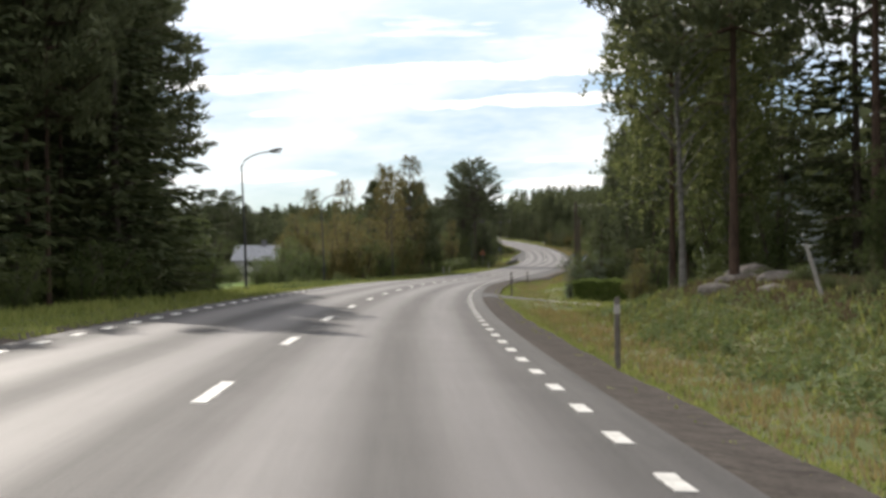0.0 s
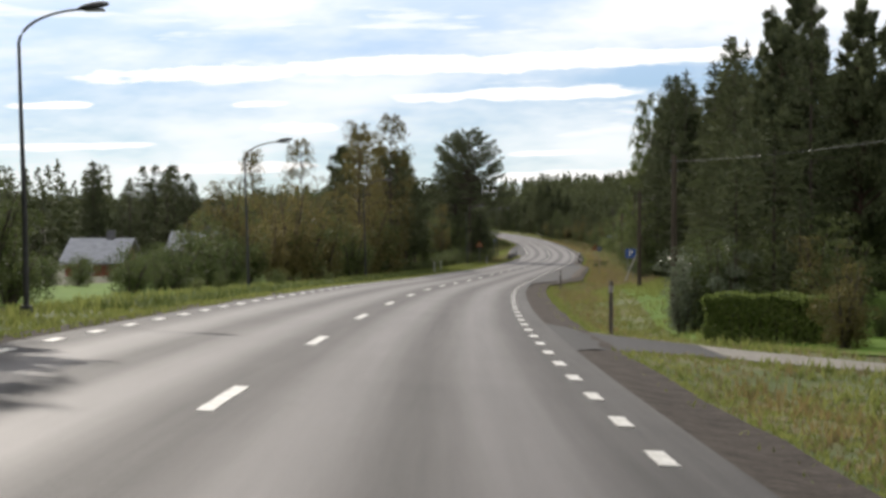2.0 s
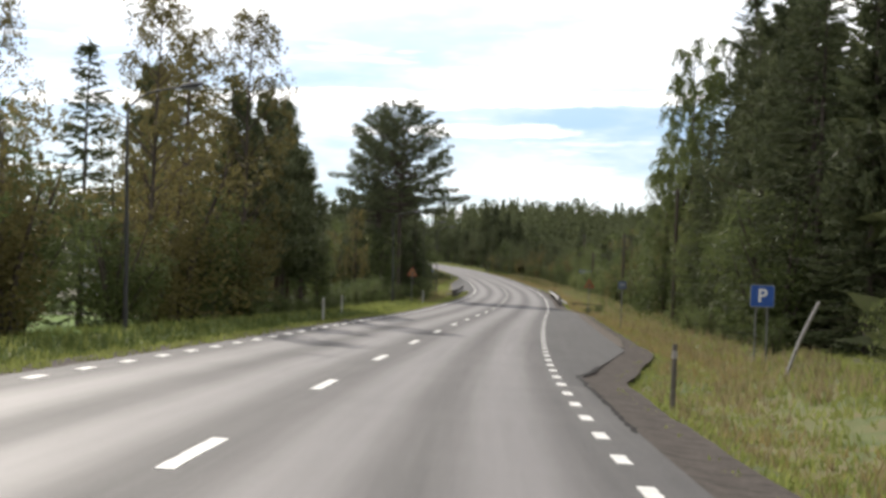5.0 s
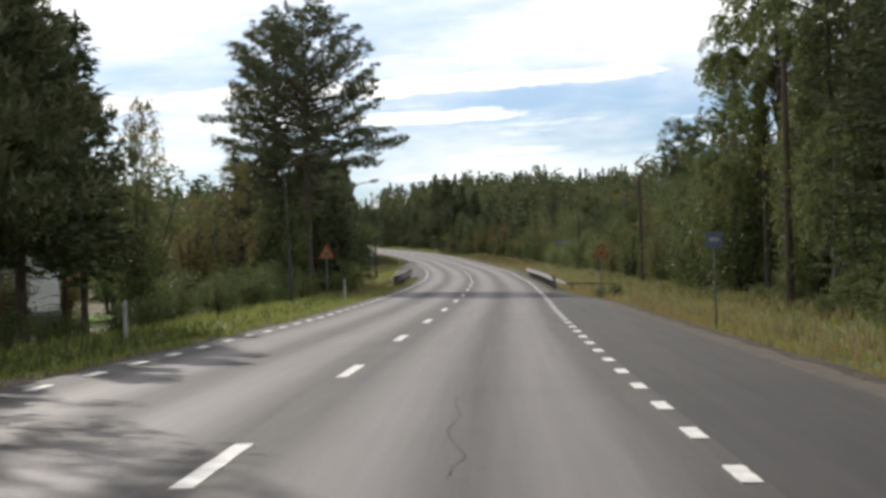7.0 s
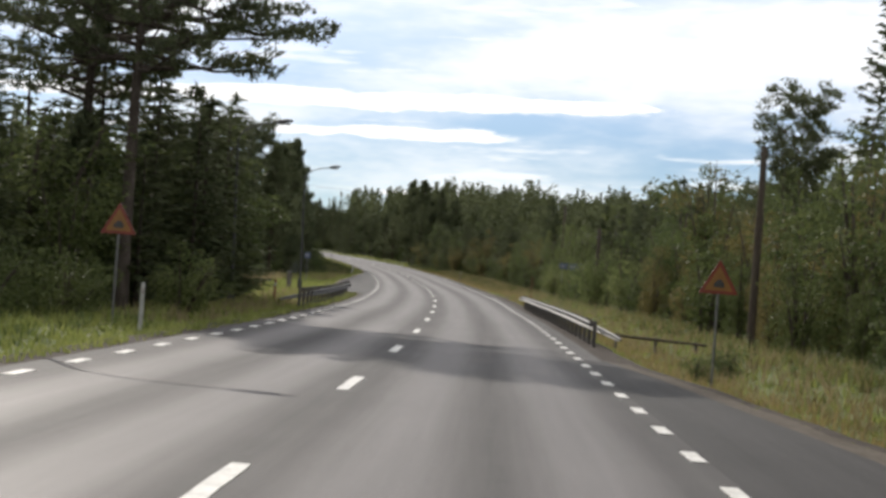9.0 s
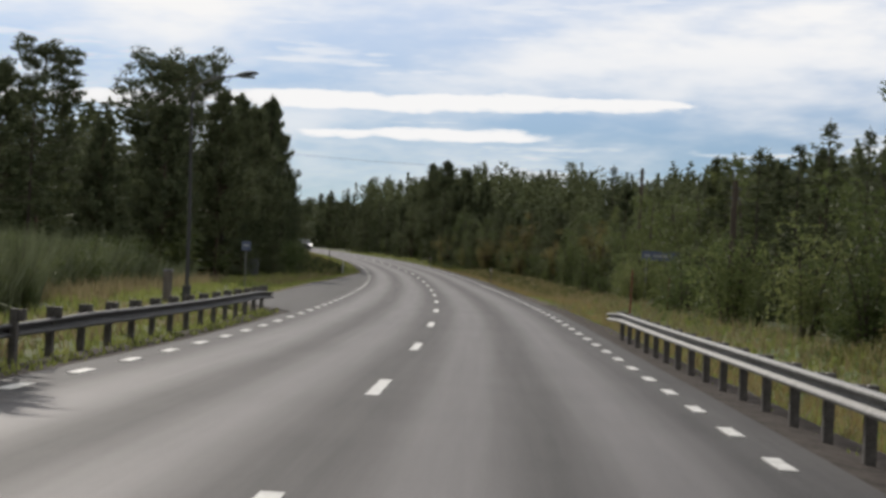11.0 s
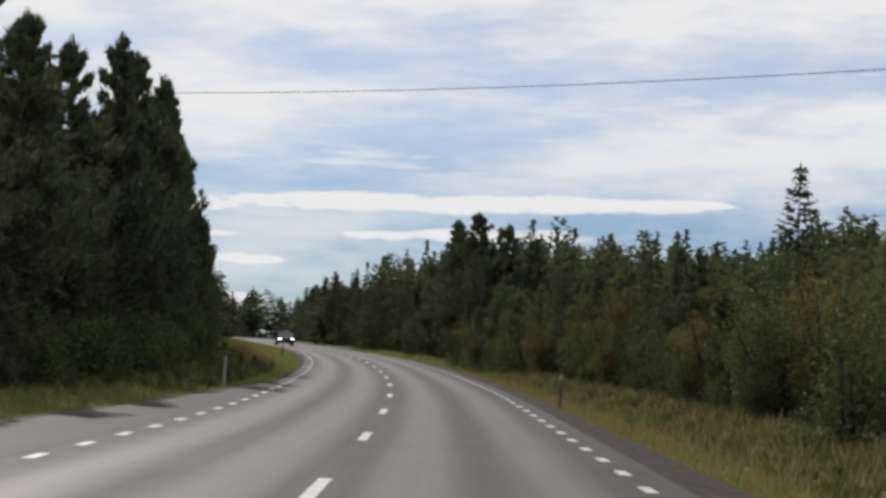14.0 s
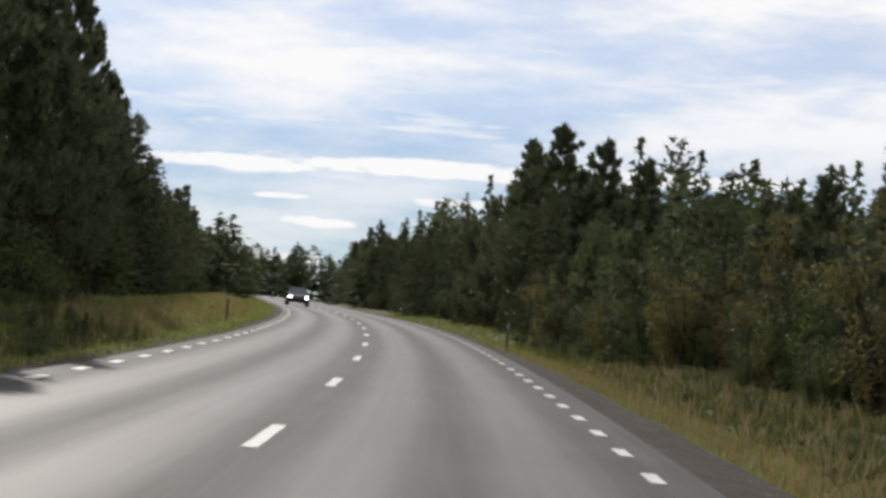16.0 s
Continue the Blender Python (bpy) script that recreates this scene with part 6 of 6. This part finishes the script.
def cottage(w, d, h, rise, wall, roof, label, along="x"):
    root = tagged(new("cottage"), label, "house", "houses behind the bushes")
    part("plinth", boxed(-0.04, w + 0.04, -0.04, d + 0.04, -1.0, 0.45), M_plinth, root)
    part("wall", boxed(0, w, 0, d, 0.453, h), wall, root)
    if along == "x":
        for x in (0.0, w - 0.2):
            part("gable_end", gable_wall(0, d, x, h + 0.002, h + rise - 0.15, 0.2, "x"), wall, root)
    else:
        for y in (0.0, d - 0.2):
            part("gable_end", gable_wall(0, w, y, h + 0.002, h + rise - 0.15), wall, root)
    gable("roof_slab", 0, w, 0, d, h, h + rise, 0.45, roof, root, along)
    for x in np.arange(1.2, w - 1.4, 2.6):
        window(root, float(x), 0.0, 1.1, 1.1, 1.2)
    part("chimney", boxed(w * 0.6, w * 0.6 + 0.6, d / 2 - 0.3, d / 2 + 0.3, h + rise * 0.5, h + rise + 0.8, bevel=0.02), M_plinth, root)
    return root


pose_at(cottage(4.6, 6, 2.2, 1.7, M_falu, M_oldsheet, "red cottage with a grey sheet roof"), 184, -36.0, -0.95)
pose_at(cottage(5, 5, 2.2, 1.6, M_render, M_oldsheet, "small pale outbuilding with a grey roof"), 220, -36)
pose_at(cottage(8, 15, 3.0, 2.6, M_render, M_tiles, "pale rendered house half hidden by spruces", "y"), 208.5, -22.2)


# ---- the car on the far bend ----
def car():
    root = tagged(new("car"), "dark estate car coming round the far bend", "car")
    rows = [(-2.2, 0.45, 0.62, 0.72), (-2.1, 0.3, 0.78, 0.84), (-1.2, 0.28, 0.98, 0.88), (0.0, 0.26, 1.0, 0.89), (1.3, 0.28, 1.0, 0.88), (2.05, 0.32, 0.98, 0.85), (2.15, 0.45, 0.8, 0.76)]
    v, f = [], []
    for y, z0, z1, hw in rows:
        v += [(-hw * 0.92, y, z0), (-hw, y, (z0 + z1) / 2), (-hw * 0.93, y, z1), (hw * 0.93, y, z1), (hw, y, (z0 + z1) / 2), (hw * 0.92, y, z0)]
    for i in range(len(rows) - 1):
        for j in range(6):
            k = (j + 1) % 6
            f.append((i * 6 + j, i * 6 + k, i * 6 + 6 + k, i * 6 + 6 + j))
    bm = bmesh.new()
    vs = [bm.verts.new(q) for q in v]
    for q in f:
        bm.faces.new([vs[i] for i in q])
    bm.faces.new(vs[:6])
    bm.faces.new(vs[-6:])
    bmesh.ops.recalc_face_normals(bm, faces=bm.faces)
    body = part("body", bm, M_carpaint, root)
    bm = bmesh.new()
    lo = [bm.verts.new(q) for q in ((-0.8, -1.15, 0.98), (0.8, -1.15, 0.98), (0.8, 2.0, 1.0), (-0.8, 2.0, 1.0))]
    hi = [bm.verts.new(q) for q in ((-0.62, -0.4, 1.46), (0.62, -0.4, 1.46), (0.62, 1.7, 1.46), (-0.62, 1.7, 1.46))]
    bm.faces.new(hi)
    for i in range(4):
        j = (i + 1) % 4
        bm.faces.new((lo[i], lo[j], hi[j], hi[i]))
    bmesh.ops.recalc_face_normals(bm, faces=bm.faces)
    part("cabin_glass", bm, M_pane, root, "dark car windows")
    part("roof", boxed(-0.62, 0.62, -0.4, 1.72, 1.463, 1.5, bevel=0.015), M_carpaint, root)
    for x in (-0.62, 0.62):
        bm = bmesh.new()
        bmesh.ops.create_uvsphere(bm, u_segments=10, v_segments=6, radius=0.14)
        bmesh.ops.scale(bm, vec=(1.2, 0.5, 0.7), verts=bm.verts)
        bmesh.ops.translate(bm, vec=(x, -2.12, 0.66), verts=bm.verts)
        part("headlight", bm, M_beam, body, "lit headlight")
    part("grille", boxed(-0.4, 0.4, -2.24, -2.18, 0.5, 0.62, bevel=0.01), M_dark, body)
    for x in (-0.78, 0.78):
        for y in (-1.35, 1.3):
            bm = bmesh.new()
            bmesh.ops.create_cone(bm, cap_ends=True, segments=18, radius1=0.32, radius2=0.32, depth=0.2)
            bmesh.ops.rotate(bm, matrix=Matrix.Rotation(radians(90), 3, "Y"), verts=bm.verts)
            bmesh.ops.translate(bm, vec=(x, y, 0.32), verts=bm.verts)
            wheel = part("wheel", bm, M_dark, root)
            bm = bmesh.new()
            bmesh.ops.create_cone(bm, cap_ends=True, segments=14, radius1=0.2, radius2=0.2, depth=0.02)
            bmesh.ops.rotate(bm, matrix=Matrix.Rotation(radians(90), 3, "Y"), verts=bm.verts)
            bmesh.ops.translate(bm, vec=(x + (0.112 if x > 0 else -0.112), y, 0.32), verts=bm.verts)
            part("rim", bm, M_steel, wheel)
    return root


M_carpaint = grainy("dark_car_paint", (0.02, 0.022, 0.026), (0.035, 0.037, 0.042), 3.0, 0.25, 0.3, 0.0)
M_beam, nt_, b_ = material("headlight_glow")
b_.inputs["Emission Color"].default_value, b_.inputs["Emission Strength"].default_value = (1, 0.97, 0.9, 1), 12.0
c_ = car()
c_.matrix_basis = lie(530, -1.75, 0.0)


# ---- boulders on the mound ----
def boulder(s, n, r, seed):
    rng = np.random.default_rng(seed)
    bm = bmesh.new()
    bmesh.ops.create_icosphere(bm, subdivisions=3, radius=1)
    ph = rng.uniform(0, 6, 6)
    for v in bm.verts:
        c = v.co
        k = 1 + 0.14 * math.sin(c.x * 2.3 + ph[0]) + 0.12 * math.sin(c.y * 3.1 + ph[1]) + 0.08 * math.sin(c.z * 5 + ph[2]) + 0.04 * math.sin(c.x * 9 + c.y * 7 + ph[3])
        v.co = Vector((c.x * r * 1.3, c.y * r, c.z * r * 0.62)) * k
    me = bpy.data.meshes.new("boulder")
    bm.to_mesh(me)
    bm.free()
    me.materials.append(M_rock)
    ob = new("boulder", me)
    ob.matrix_basis = stand(s, n, -r * 0.1, rng.uniform(0, 360))
    return tagged(ob, "lichen-grey granite boulder half sunk among shrubs", "boulder", "boulders")


M_rock = grainy("granite", (0.09, 0.08, 0.07), (0.24, 0.22, 0.2), 2.5, 0.9, bump=0.5)
for a in ((31, 10.4, 0.55, 1), (34, 11.2, 0.7, 2), (28, 11.0, 0.5, 3), (24, 10.0, 0.35, 4), (36.5, 11.6, 0.85, 5), (39, 10.8, 0.5, 6), (29, 9.6, 0.45, 7), (196, 11.6, 0.5, 8), (198, 12.4, 0.6, 9), (193, 11.2, 0.35, 10), (200.5, 11.9, 0.4, 11)):
    boulder(*a)


# ---- grass ----
def meadow(name, zones, mat, label, seed):
    """zones: s from, s to, offset from the asphalt's edge inner and outer, tufts to the square metre, blade height, blade width, side."""
    rng = np.random.default_rng(seed)
    hp = Heap()
    for a, b, r0, r1, per, hh, ww, sg in zones:
        m = int((b - a) * (r1 - r0) * per)
        s, r = rng.uniform(a, b, m), rng.uniform(r0, r1, m)
        edge = pave_right(s) if sg > 0 else pave_left(s)
        n = sg * (edge + r)
        keep = ~((s > 67 - 0.12 * (n - 6) - 2.8 - 4 * np.exp(-(n - 3.9) / 0.9)) & (s < 67 - 0.12 * (n - 6) + 2.8 + 4 * np.exp(-(n - 3.9) / 0.9))) if sg > 0 else np.ones(m, bool)
        clump = ripple(s * 1.7, n * 2.1)
        keep &= rng.uniform(-1.6, 1.0, m) < clump + 0.5
        s, n, clump = s[keep], n[keep], clump[keep]
        x, y = flat(s, n)
        z = ground_z(s, n)
        m = len(s)
        k = 3
        base = np.repeat(np.stack([x, y, z], -1), k, 0) + rng.normal(0, 0.05, (m * k, 3)) * [1, 1, 0]
        h = hh * rng.uniform(0.5, 1.25, m * k) * np.repeat(1 + 0.25 * clump, k)
        up = unit(np.concatenate([rng.normal(0, 0.35, (m * k, 2)), np.ones((m * k, 1))], 1))
        az = rng.uniform(0, 6.28, m * k)
        sd = np.stack([np.cos(az), np.sin(az), 0 * az], -1) * (ww * rng.uniform(0.6, 1.3, m * k))[:, None]
        hp.leaves(base + up * (h * 0.45)[:, None], up * (h * 0.55)[:, None], sd)
    tagged(new(name, hp.mesh(name, [mat])), label, "grass", kind="stuff")


M_straw = leafy("dry_grass", (0.16, 0.13, 0.068), (0.31, 0.26, 0.145), 0.45)
M_weed = leafy("green_weeds", (0.055, 0.08, 0.022), (0.14, 0.165, 0.05), 0.45)
M_berry = leafy("bilberry_leaves", (0.07, 0.08, 0.028), (0.17, 0.165, 0.06), 0.45)
M_reed = leafy("reed_leaves", (0.06, 0.075, 0.036), (0.17, 0.19, 0.105), 0.22)
meadow("verge_grass", [(-15, 110, 0.75, 4.6, 36, 0.075, 0.016, 1), (110, 440, 0.85, 3.2, 24, 0.11, 0.018, 1), (-15, 440, 0.55, 0.9, 7, 0.06, 0.014, 1), (-15, 350, 3.2, 6.5, 9, 0.2, 0.024, 1), (440, 560, 0.6, 6, 6, 0.2, 0.035, 1), (128, 172, 5.6, 11, 16, 0.13, 0.022, 1)], M_blade, "short mixed green and yellow verge grass", 31)
meadow("dry_grass", [(-15, 110, 1.4, 8, 9, 0.12, 0.012, 1), (110, 440, 1.2, 3.4, 6, 0.22, 0.014, 1), (140, 440, 2.6, 6.0, 5, 0.4, 0.018, 1)], M_straw, "tall dry straw-coloured grass in the ditch", 32)
meadow("verge_grass", [(-15, 440, 0.3, 2.6, 18, 0.14, 0.02, -1), (20, 440, 2.6, 6.0, 8, 0.25, 0.026, -1), (440, 580, 0.5, 6.5, 7, 0.22, 0.035, -1)], M_blade, "mixed green verge grass beside the road", 33)
meadow("weeds", [(76, 205, 1.2, 3.6, 8, 0.24, 0.03, -1), (205, 262, 1.8, 3.6, 4, 0.16, 0.028, -1)], M_weed, "lush green weeds along the verge", 34)
meadow("mound_plants", [(2, 50, 3.4, 6.0, 45, 0.11, 0.02, 1), (190, 300, 4.6, 7.0, 5, 0.35, 0.035, 1)], M_berry, "broad green undershrubs covering the slope", 35)


# ---- reeds, cracks and painted edge shade, stakes, cabinet ----
meadow("reed_bed", [(292, 338, 6.6, 10.2, 42, 1.6, 0.04, -1), (336, 352, 5.8, 8.6, 8, 1.0, 0.03, -1)], M_reed, "tall pale grey-green reeds in the ditch", 41)
meadow("dry_grass", [(308, 350, 4.2, 7.2, 9, 0.55, 0.02, -1), (250, 308, 1.6, 4.5, 6, 0.3, 0.02, -1), (350, 440, 1.4, 4.5, 5, 0.28, 0.02, -1)], M_straw, "straw-coloured tall grass beside the lay-by", 42)
M_lawnblade = leafy("lawn_blade", (0.08, 0.15, 0.025), (0.17, 0.25, 0.05), 0.5)
M_crack_shade = grainy("crack_and_shade_black", (0.008, 0.008, 0.008), (0.02, 0.019, 0.018), 5.0, 0.9)


def crack_shade_line(points, wide, seed):
    """A black line along points (s, n) on the asphalt, for cracks and for edge shade."""
    rng = np.random.default_rng(seed)
    p = np.array(points, float)
    m = max(8, int(np.abs(np.diff(p, axis=0)).sum() * 3))
    k = np.linspace(0, len(p) - 1, m)
    s, n = np.interp(k, np.arange(len(p)), p[:, 0]), np.interp(k, np.arange(len(p)), p[:, 1])
    s, n = s + rng.normal(0, 0.03, m), n + rng.normal(0, 0.02, m)
    ds, dn = np.gradient(s), np.gradient(n)
    ln = np.hypot(ds, dn)
    w = wide * rng.uniform(0.4, 1.0, m) * np.minimum(1, np.minimum(np.arange(m), np.arange(m)[::-1]) + 0.2)
    v = []
    for sg in (-1, 1):
        s2, n2 = s - sg * dn / ln * w, n + sg * ds / ln * w
        x, y = flat(s2, n2)
        v.append(np.stack([x, y, road_z(s2, n2) + 0.006], -1))
    i = np.arange(m - 1)
    ob = new("crack_shade_line", quick("crack_shade_line", np.concatenate(v), np.stack([i, i + 1, i + 1 + m, i + m], -1), [M_crack_shade]))
    ob.parent = road
    ob.matrix_parent_inverse = road.matrix_world.inverted()


# seam where the lay-by begins, with the asphalt edge's shadow painted in black
crack_shade_line([(141.0, 3.9), (143.4, 4.25), (147.4, 4.62)], 0.09, 3)
crack_shade_line([(167, 1.62), (168.6, 1.7), (170.2, 1.52), (172.5, 1.6), (175, 1.48)], 0.004, 11)
# dark line along the asphalt's right edge
crack_shade_line([(126, 3.95), (133, 3.98), (141, 3.93)], 0.05, 4)

for s_, n_, h_ in ((301.5, 4.85, 1.75), (330, 9.2, 1.5)):
    st_ = tagged(new("marker_stake"), "thin red snow stake standing in the verge", "marker stake", "red stakes")
    st_.matrix_basis = stand(s_, n_)
    pipe_part("stake", [(0, 0, -0.3), (0.02, 0, h_ * 0.5), (0.03, 0.02, h_)], [0.024, 0.023, 0.02], M_redpost, st_, 7)
M_cab = grainy("dark_cabinet_paint", (0.05, 0.053, 0.055), (0.085, 0.09, 0.092), 5.0, 0.6, bump=0.05)
cab = tagged(new("cable_cabinet"), "small grey cable cabinet under the pines", "cabinet")
cab.matrix_basis = stand(372, -10.6)
part("body", boxed(-0.4, 0.4, -0.16, 0.16, 0.0, 1.15, bevel=0.02), M_cab, cab)
part("door", boxed(-0.36, 0.36, -0.175, -0.162, 0.12, 1.05, bevel=0.004), M_cab, cab)
part("lid", boxed(-0.44, 0.44, -0.2, 0.2, 1.153, 1.2, bevel=0.015), M_cab, cab)

M_edge = grainy("pale_shoulder_gravel", (0.07, 0.06, 0.048), (0.16, 0.138, 0.115), 3.0, 0.95, bump=0.5)
edge_s = np.arange(163, 243, 0.5)
tagged(new("layby_edge", strip("layby_edge", edge_s, lambda s: pave_right(s) + np.array([-0.02, 0.12, 0.3, 0.48 + 0.05 * math.sin(s * 1.3)]) * min(1.0, (s - 160) / 12), lambda s, n: np.maximum(ground_z(s, n), road_z(s, n) - 0.07) + 0.035, [M_edge])),
       "pale brown gravel strip along the lay-by", "shoulder", kind="structure")

fallen = tagged(new("fallen_branch"), "pale bare birch branch lying at the wood's edge", "branch")
f0_, f1_ = spot(341.0, 9.9, 0.32), spot(338.5, 9.3, 0.03)
pipe_part("branch", [f0_, f0_.lerp(f1_, 0.4) + Vector((0, 0, 0.08)), f1_], [0.06, 0.05, 0.03], M_bbark, fallen, 7)
pipe_part("twig", [f0_.lerp(f1_, 0.5), f0_.lerp(f1_, 0.5) + Vector((0.3, 0.2, 0.35))], [0.02, 0.008], M_bbark, fallen, 5)

meadow("lawn_blades", [(73.5, 100, 4.7, 13, 60, 0.05, 0.012, 1), (100, 132, 4.7, 8.5, 40, 0.06, 0.014, 1)], M_lawnblade, "close-cut bright green lawn grass", 43)

wa_, wb_ = spot(361, 11.7, 7.0), spot(386.2, -15.8, 8.75)
wt_ = np.linspace(0, 1, 15)
wp_ = np.array([list(wa_.lerp(wb_, float(q))) for q in wt_])
wp_[:, 2] -= 0.4 * 4 * wt_ * (1 - wt_)
tagged(new("wire", Heap().put(*tube(wp_, np.full(15, 0.008), 4)).mesh("wire", [M_wire], True)), "thin telephone wire crossing high over the road", "wire", "telephone wires")
M_heath = leafy("brown_heather", (0.08, 0.06, 0.038), (0.17, 0.13, 0.08), 0.35)
meadow("heather", [(-6, 46, 5.0, 8.8, 45, 0.17, 0.022, 1)], M_heath, "brown heather over the stony bank", 44)


# ---- plants and ground cover by the road ----
def herbs(name, zones, mat, label, seed):
    """Leafy stems: zones of s from, s to, offset inner and outer, plants to the square metre, height, leaf length, side."""
    rng = np.random.default_rng(seed)
    hp = Heap()
    for a, b, r0, r1, per, hh, lf, sg in zones:
        m = int((b - a) * (r1 - r0) * per)
        s, r = rng.uniform(a, b, m), rng.uniform(r0, r1, m)
        n = sg * ((pave_right(s) if sg > 0 else pave_left(s)) + r)
        keep = rng.uniform(-1.4, 1.0, m) < ripple(s * 0.9, n * 1.3) + 0.4
        s, n = s[keep], n[keep]
        x, y = flat(s, n)
        k = 9
        h = np.repeat(hh * rng.uniform(0.5, 1.25, len(s)), k)
        u = np.tile(np.linspace(0.15, 1.0, k), len(s))
        az = rng.uniform(0, 6.28, len(h))
        out = np.stack([np.cos(az), np.sin(az), rng.uniform(-0.35, 0.5, len(h))], -1)
        size = lf * rng.uniform(0.6, 1.2, len(h)) * (1.15 - 0.5 * u)
        c = np.repeat(np.stack([x, y, ground_z(s, n)], -1), k, 0) + np.array([0, 0, 1.0]) * (u * h)[:, None] + out * (size * 0.9)[:, None]
        d = unit(out)
        hp.leaves(c, d * size[:, None], unit(np.cross(d, rng.normal(0, 0.4, (len(h), 3)) + [0, 0, 1])) * (size * 0.4)[:, None])
    tagged(new(name, hp.mesh(name, [mat])), label, "plants", kind="stuff")


M_herb = leafy("pale_broad_leaves", (0.065, 0.1, 0.032), (0.18, 0.225, 0.09), 0.45, 0.7)
herbs("broadleaf_plants", [(-12, 26, 3.0, 5.3, 13, 0.4, 0.08, 1), (26, 46, 3.4, 5.2, 7, 0.32, 0.075, 1), (76, 200, 1.5, 3.6, 4, 0.28, 0.065, -1), (228, 258, 2.6, 3.6, 3, 0.25, 0.06, -1), (196, 300, 4.2, 6.6, 2.5, 0.45, 0.08, 1), (306, 350, 3.6, 6.0, 3, 0.4, 0.08, 1)], M_herb, "leafy pale green herbs on the verge", 51)
M_rust = leafy("rusty_grass", (0.19, 0.14, 0.06), (0.33, 0.265, 0.12), 0.45)
meadow("rusty_grass", [(-15, 62, 1.9, 3.6, 12, 0.2, 0.012, 1), (76, 135, 1.8, 3.6, 7, 0.18, 0.013, 1), (243, 352, 1.3, 3.2, 7, 0.26, 0.014, 1), (352, 480, 1.3, 2.9, 15, 0.24, 0.014, 1), (150, 243, 1.0, 4.0, 6, 0.28, 0.014, 1), (425, 520, 1.6, 4.5, 12, 0.26, 0.02, -1)], M_rust, "rust and ochre dry grass in the verge", 52)
meadow("wood_edge_plants", [(352, 470, 3.0, 6.6, 30, 0.2, 0.03, 1), (384, 424, 1.4, 5.6, 22, 0.22, 0.03, -1)], M_berry, "low dark bilberry plants at the wood's edge", 53)
# pale gravel beside the bus lay-by, a dirt entrance and a tarred repair
tagged(new("layby_edge_left", strip("layby_edge_left", np.arange(309, 391, 0.5), lambda s: -pave_left(s) - np.array([-0.02, 0.1, 0.26, 0.42 + 0.05 * math.sin(s * 1.7)]), lambda s, n: np.maximum(ground_z(s, n), road_z(s, n) - 0.07) + 0.035, [M_edge])),
       "pale gravel strip along the bus lay-by", "shoulder", kind="structure")
tagged(new("dirt_entrance", strip("dirt_entrance", np.arange(331, 351, 0.5), lambda s: 4.2 + np.linspace(0, 1, 10) * 2.6 * max(0.05, math.sin((s - 330.5) / 20.5 * math.pi)) ** 0.8, lambda s, n: ground_z(s, n) + 0.02, [M_edge])),
       "bare dirt patch where a track leaves the road", "shoulder", kind="structure")
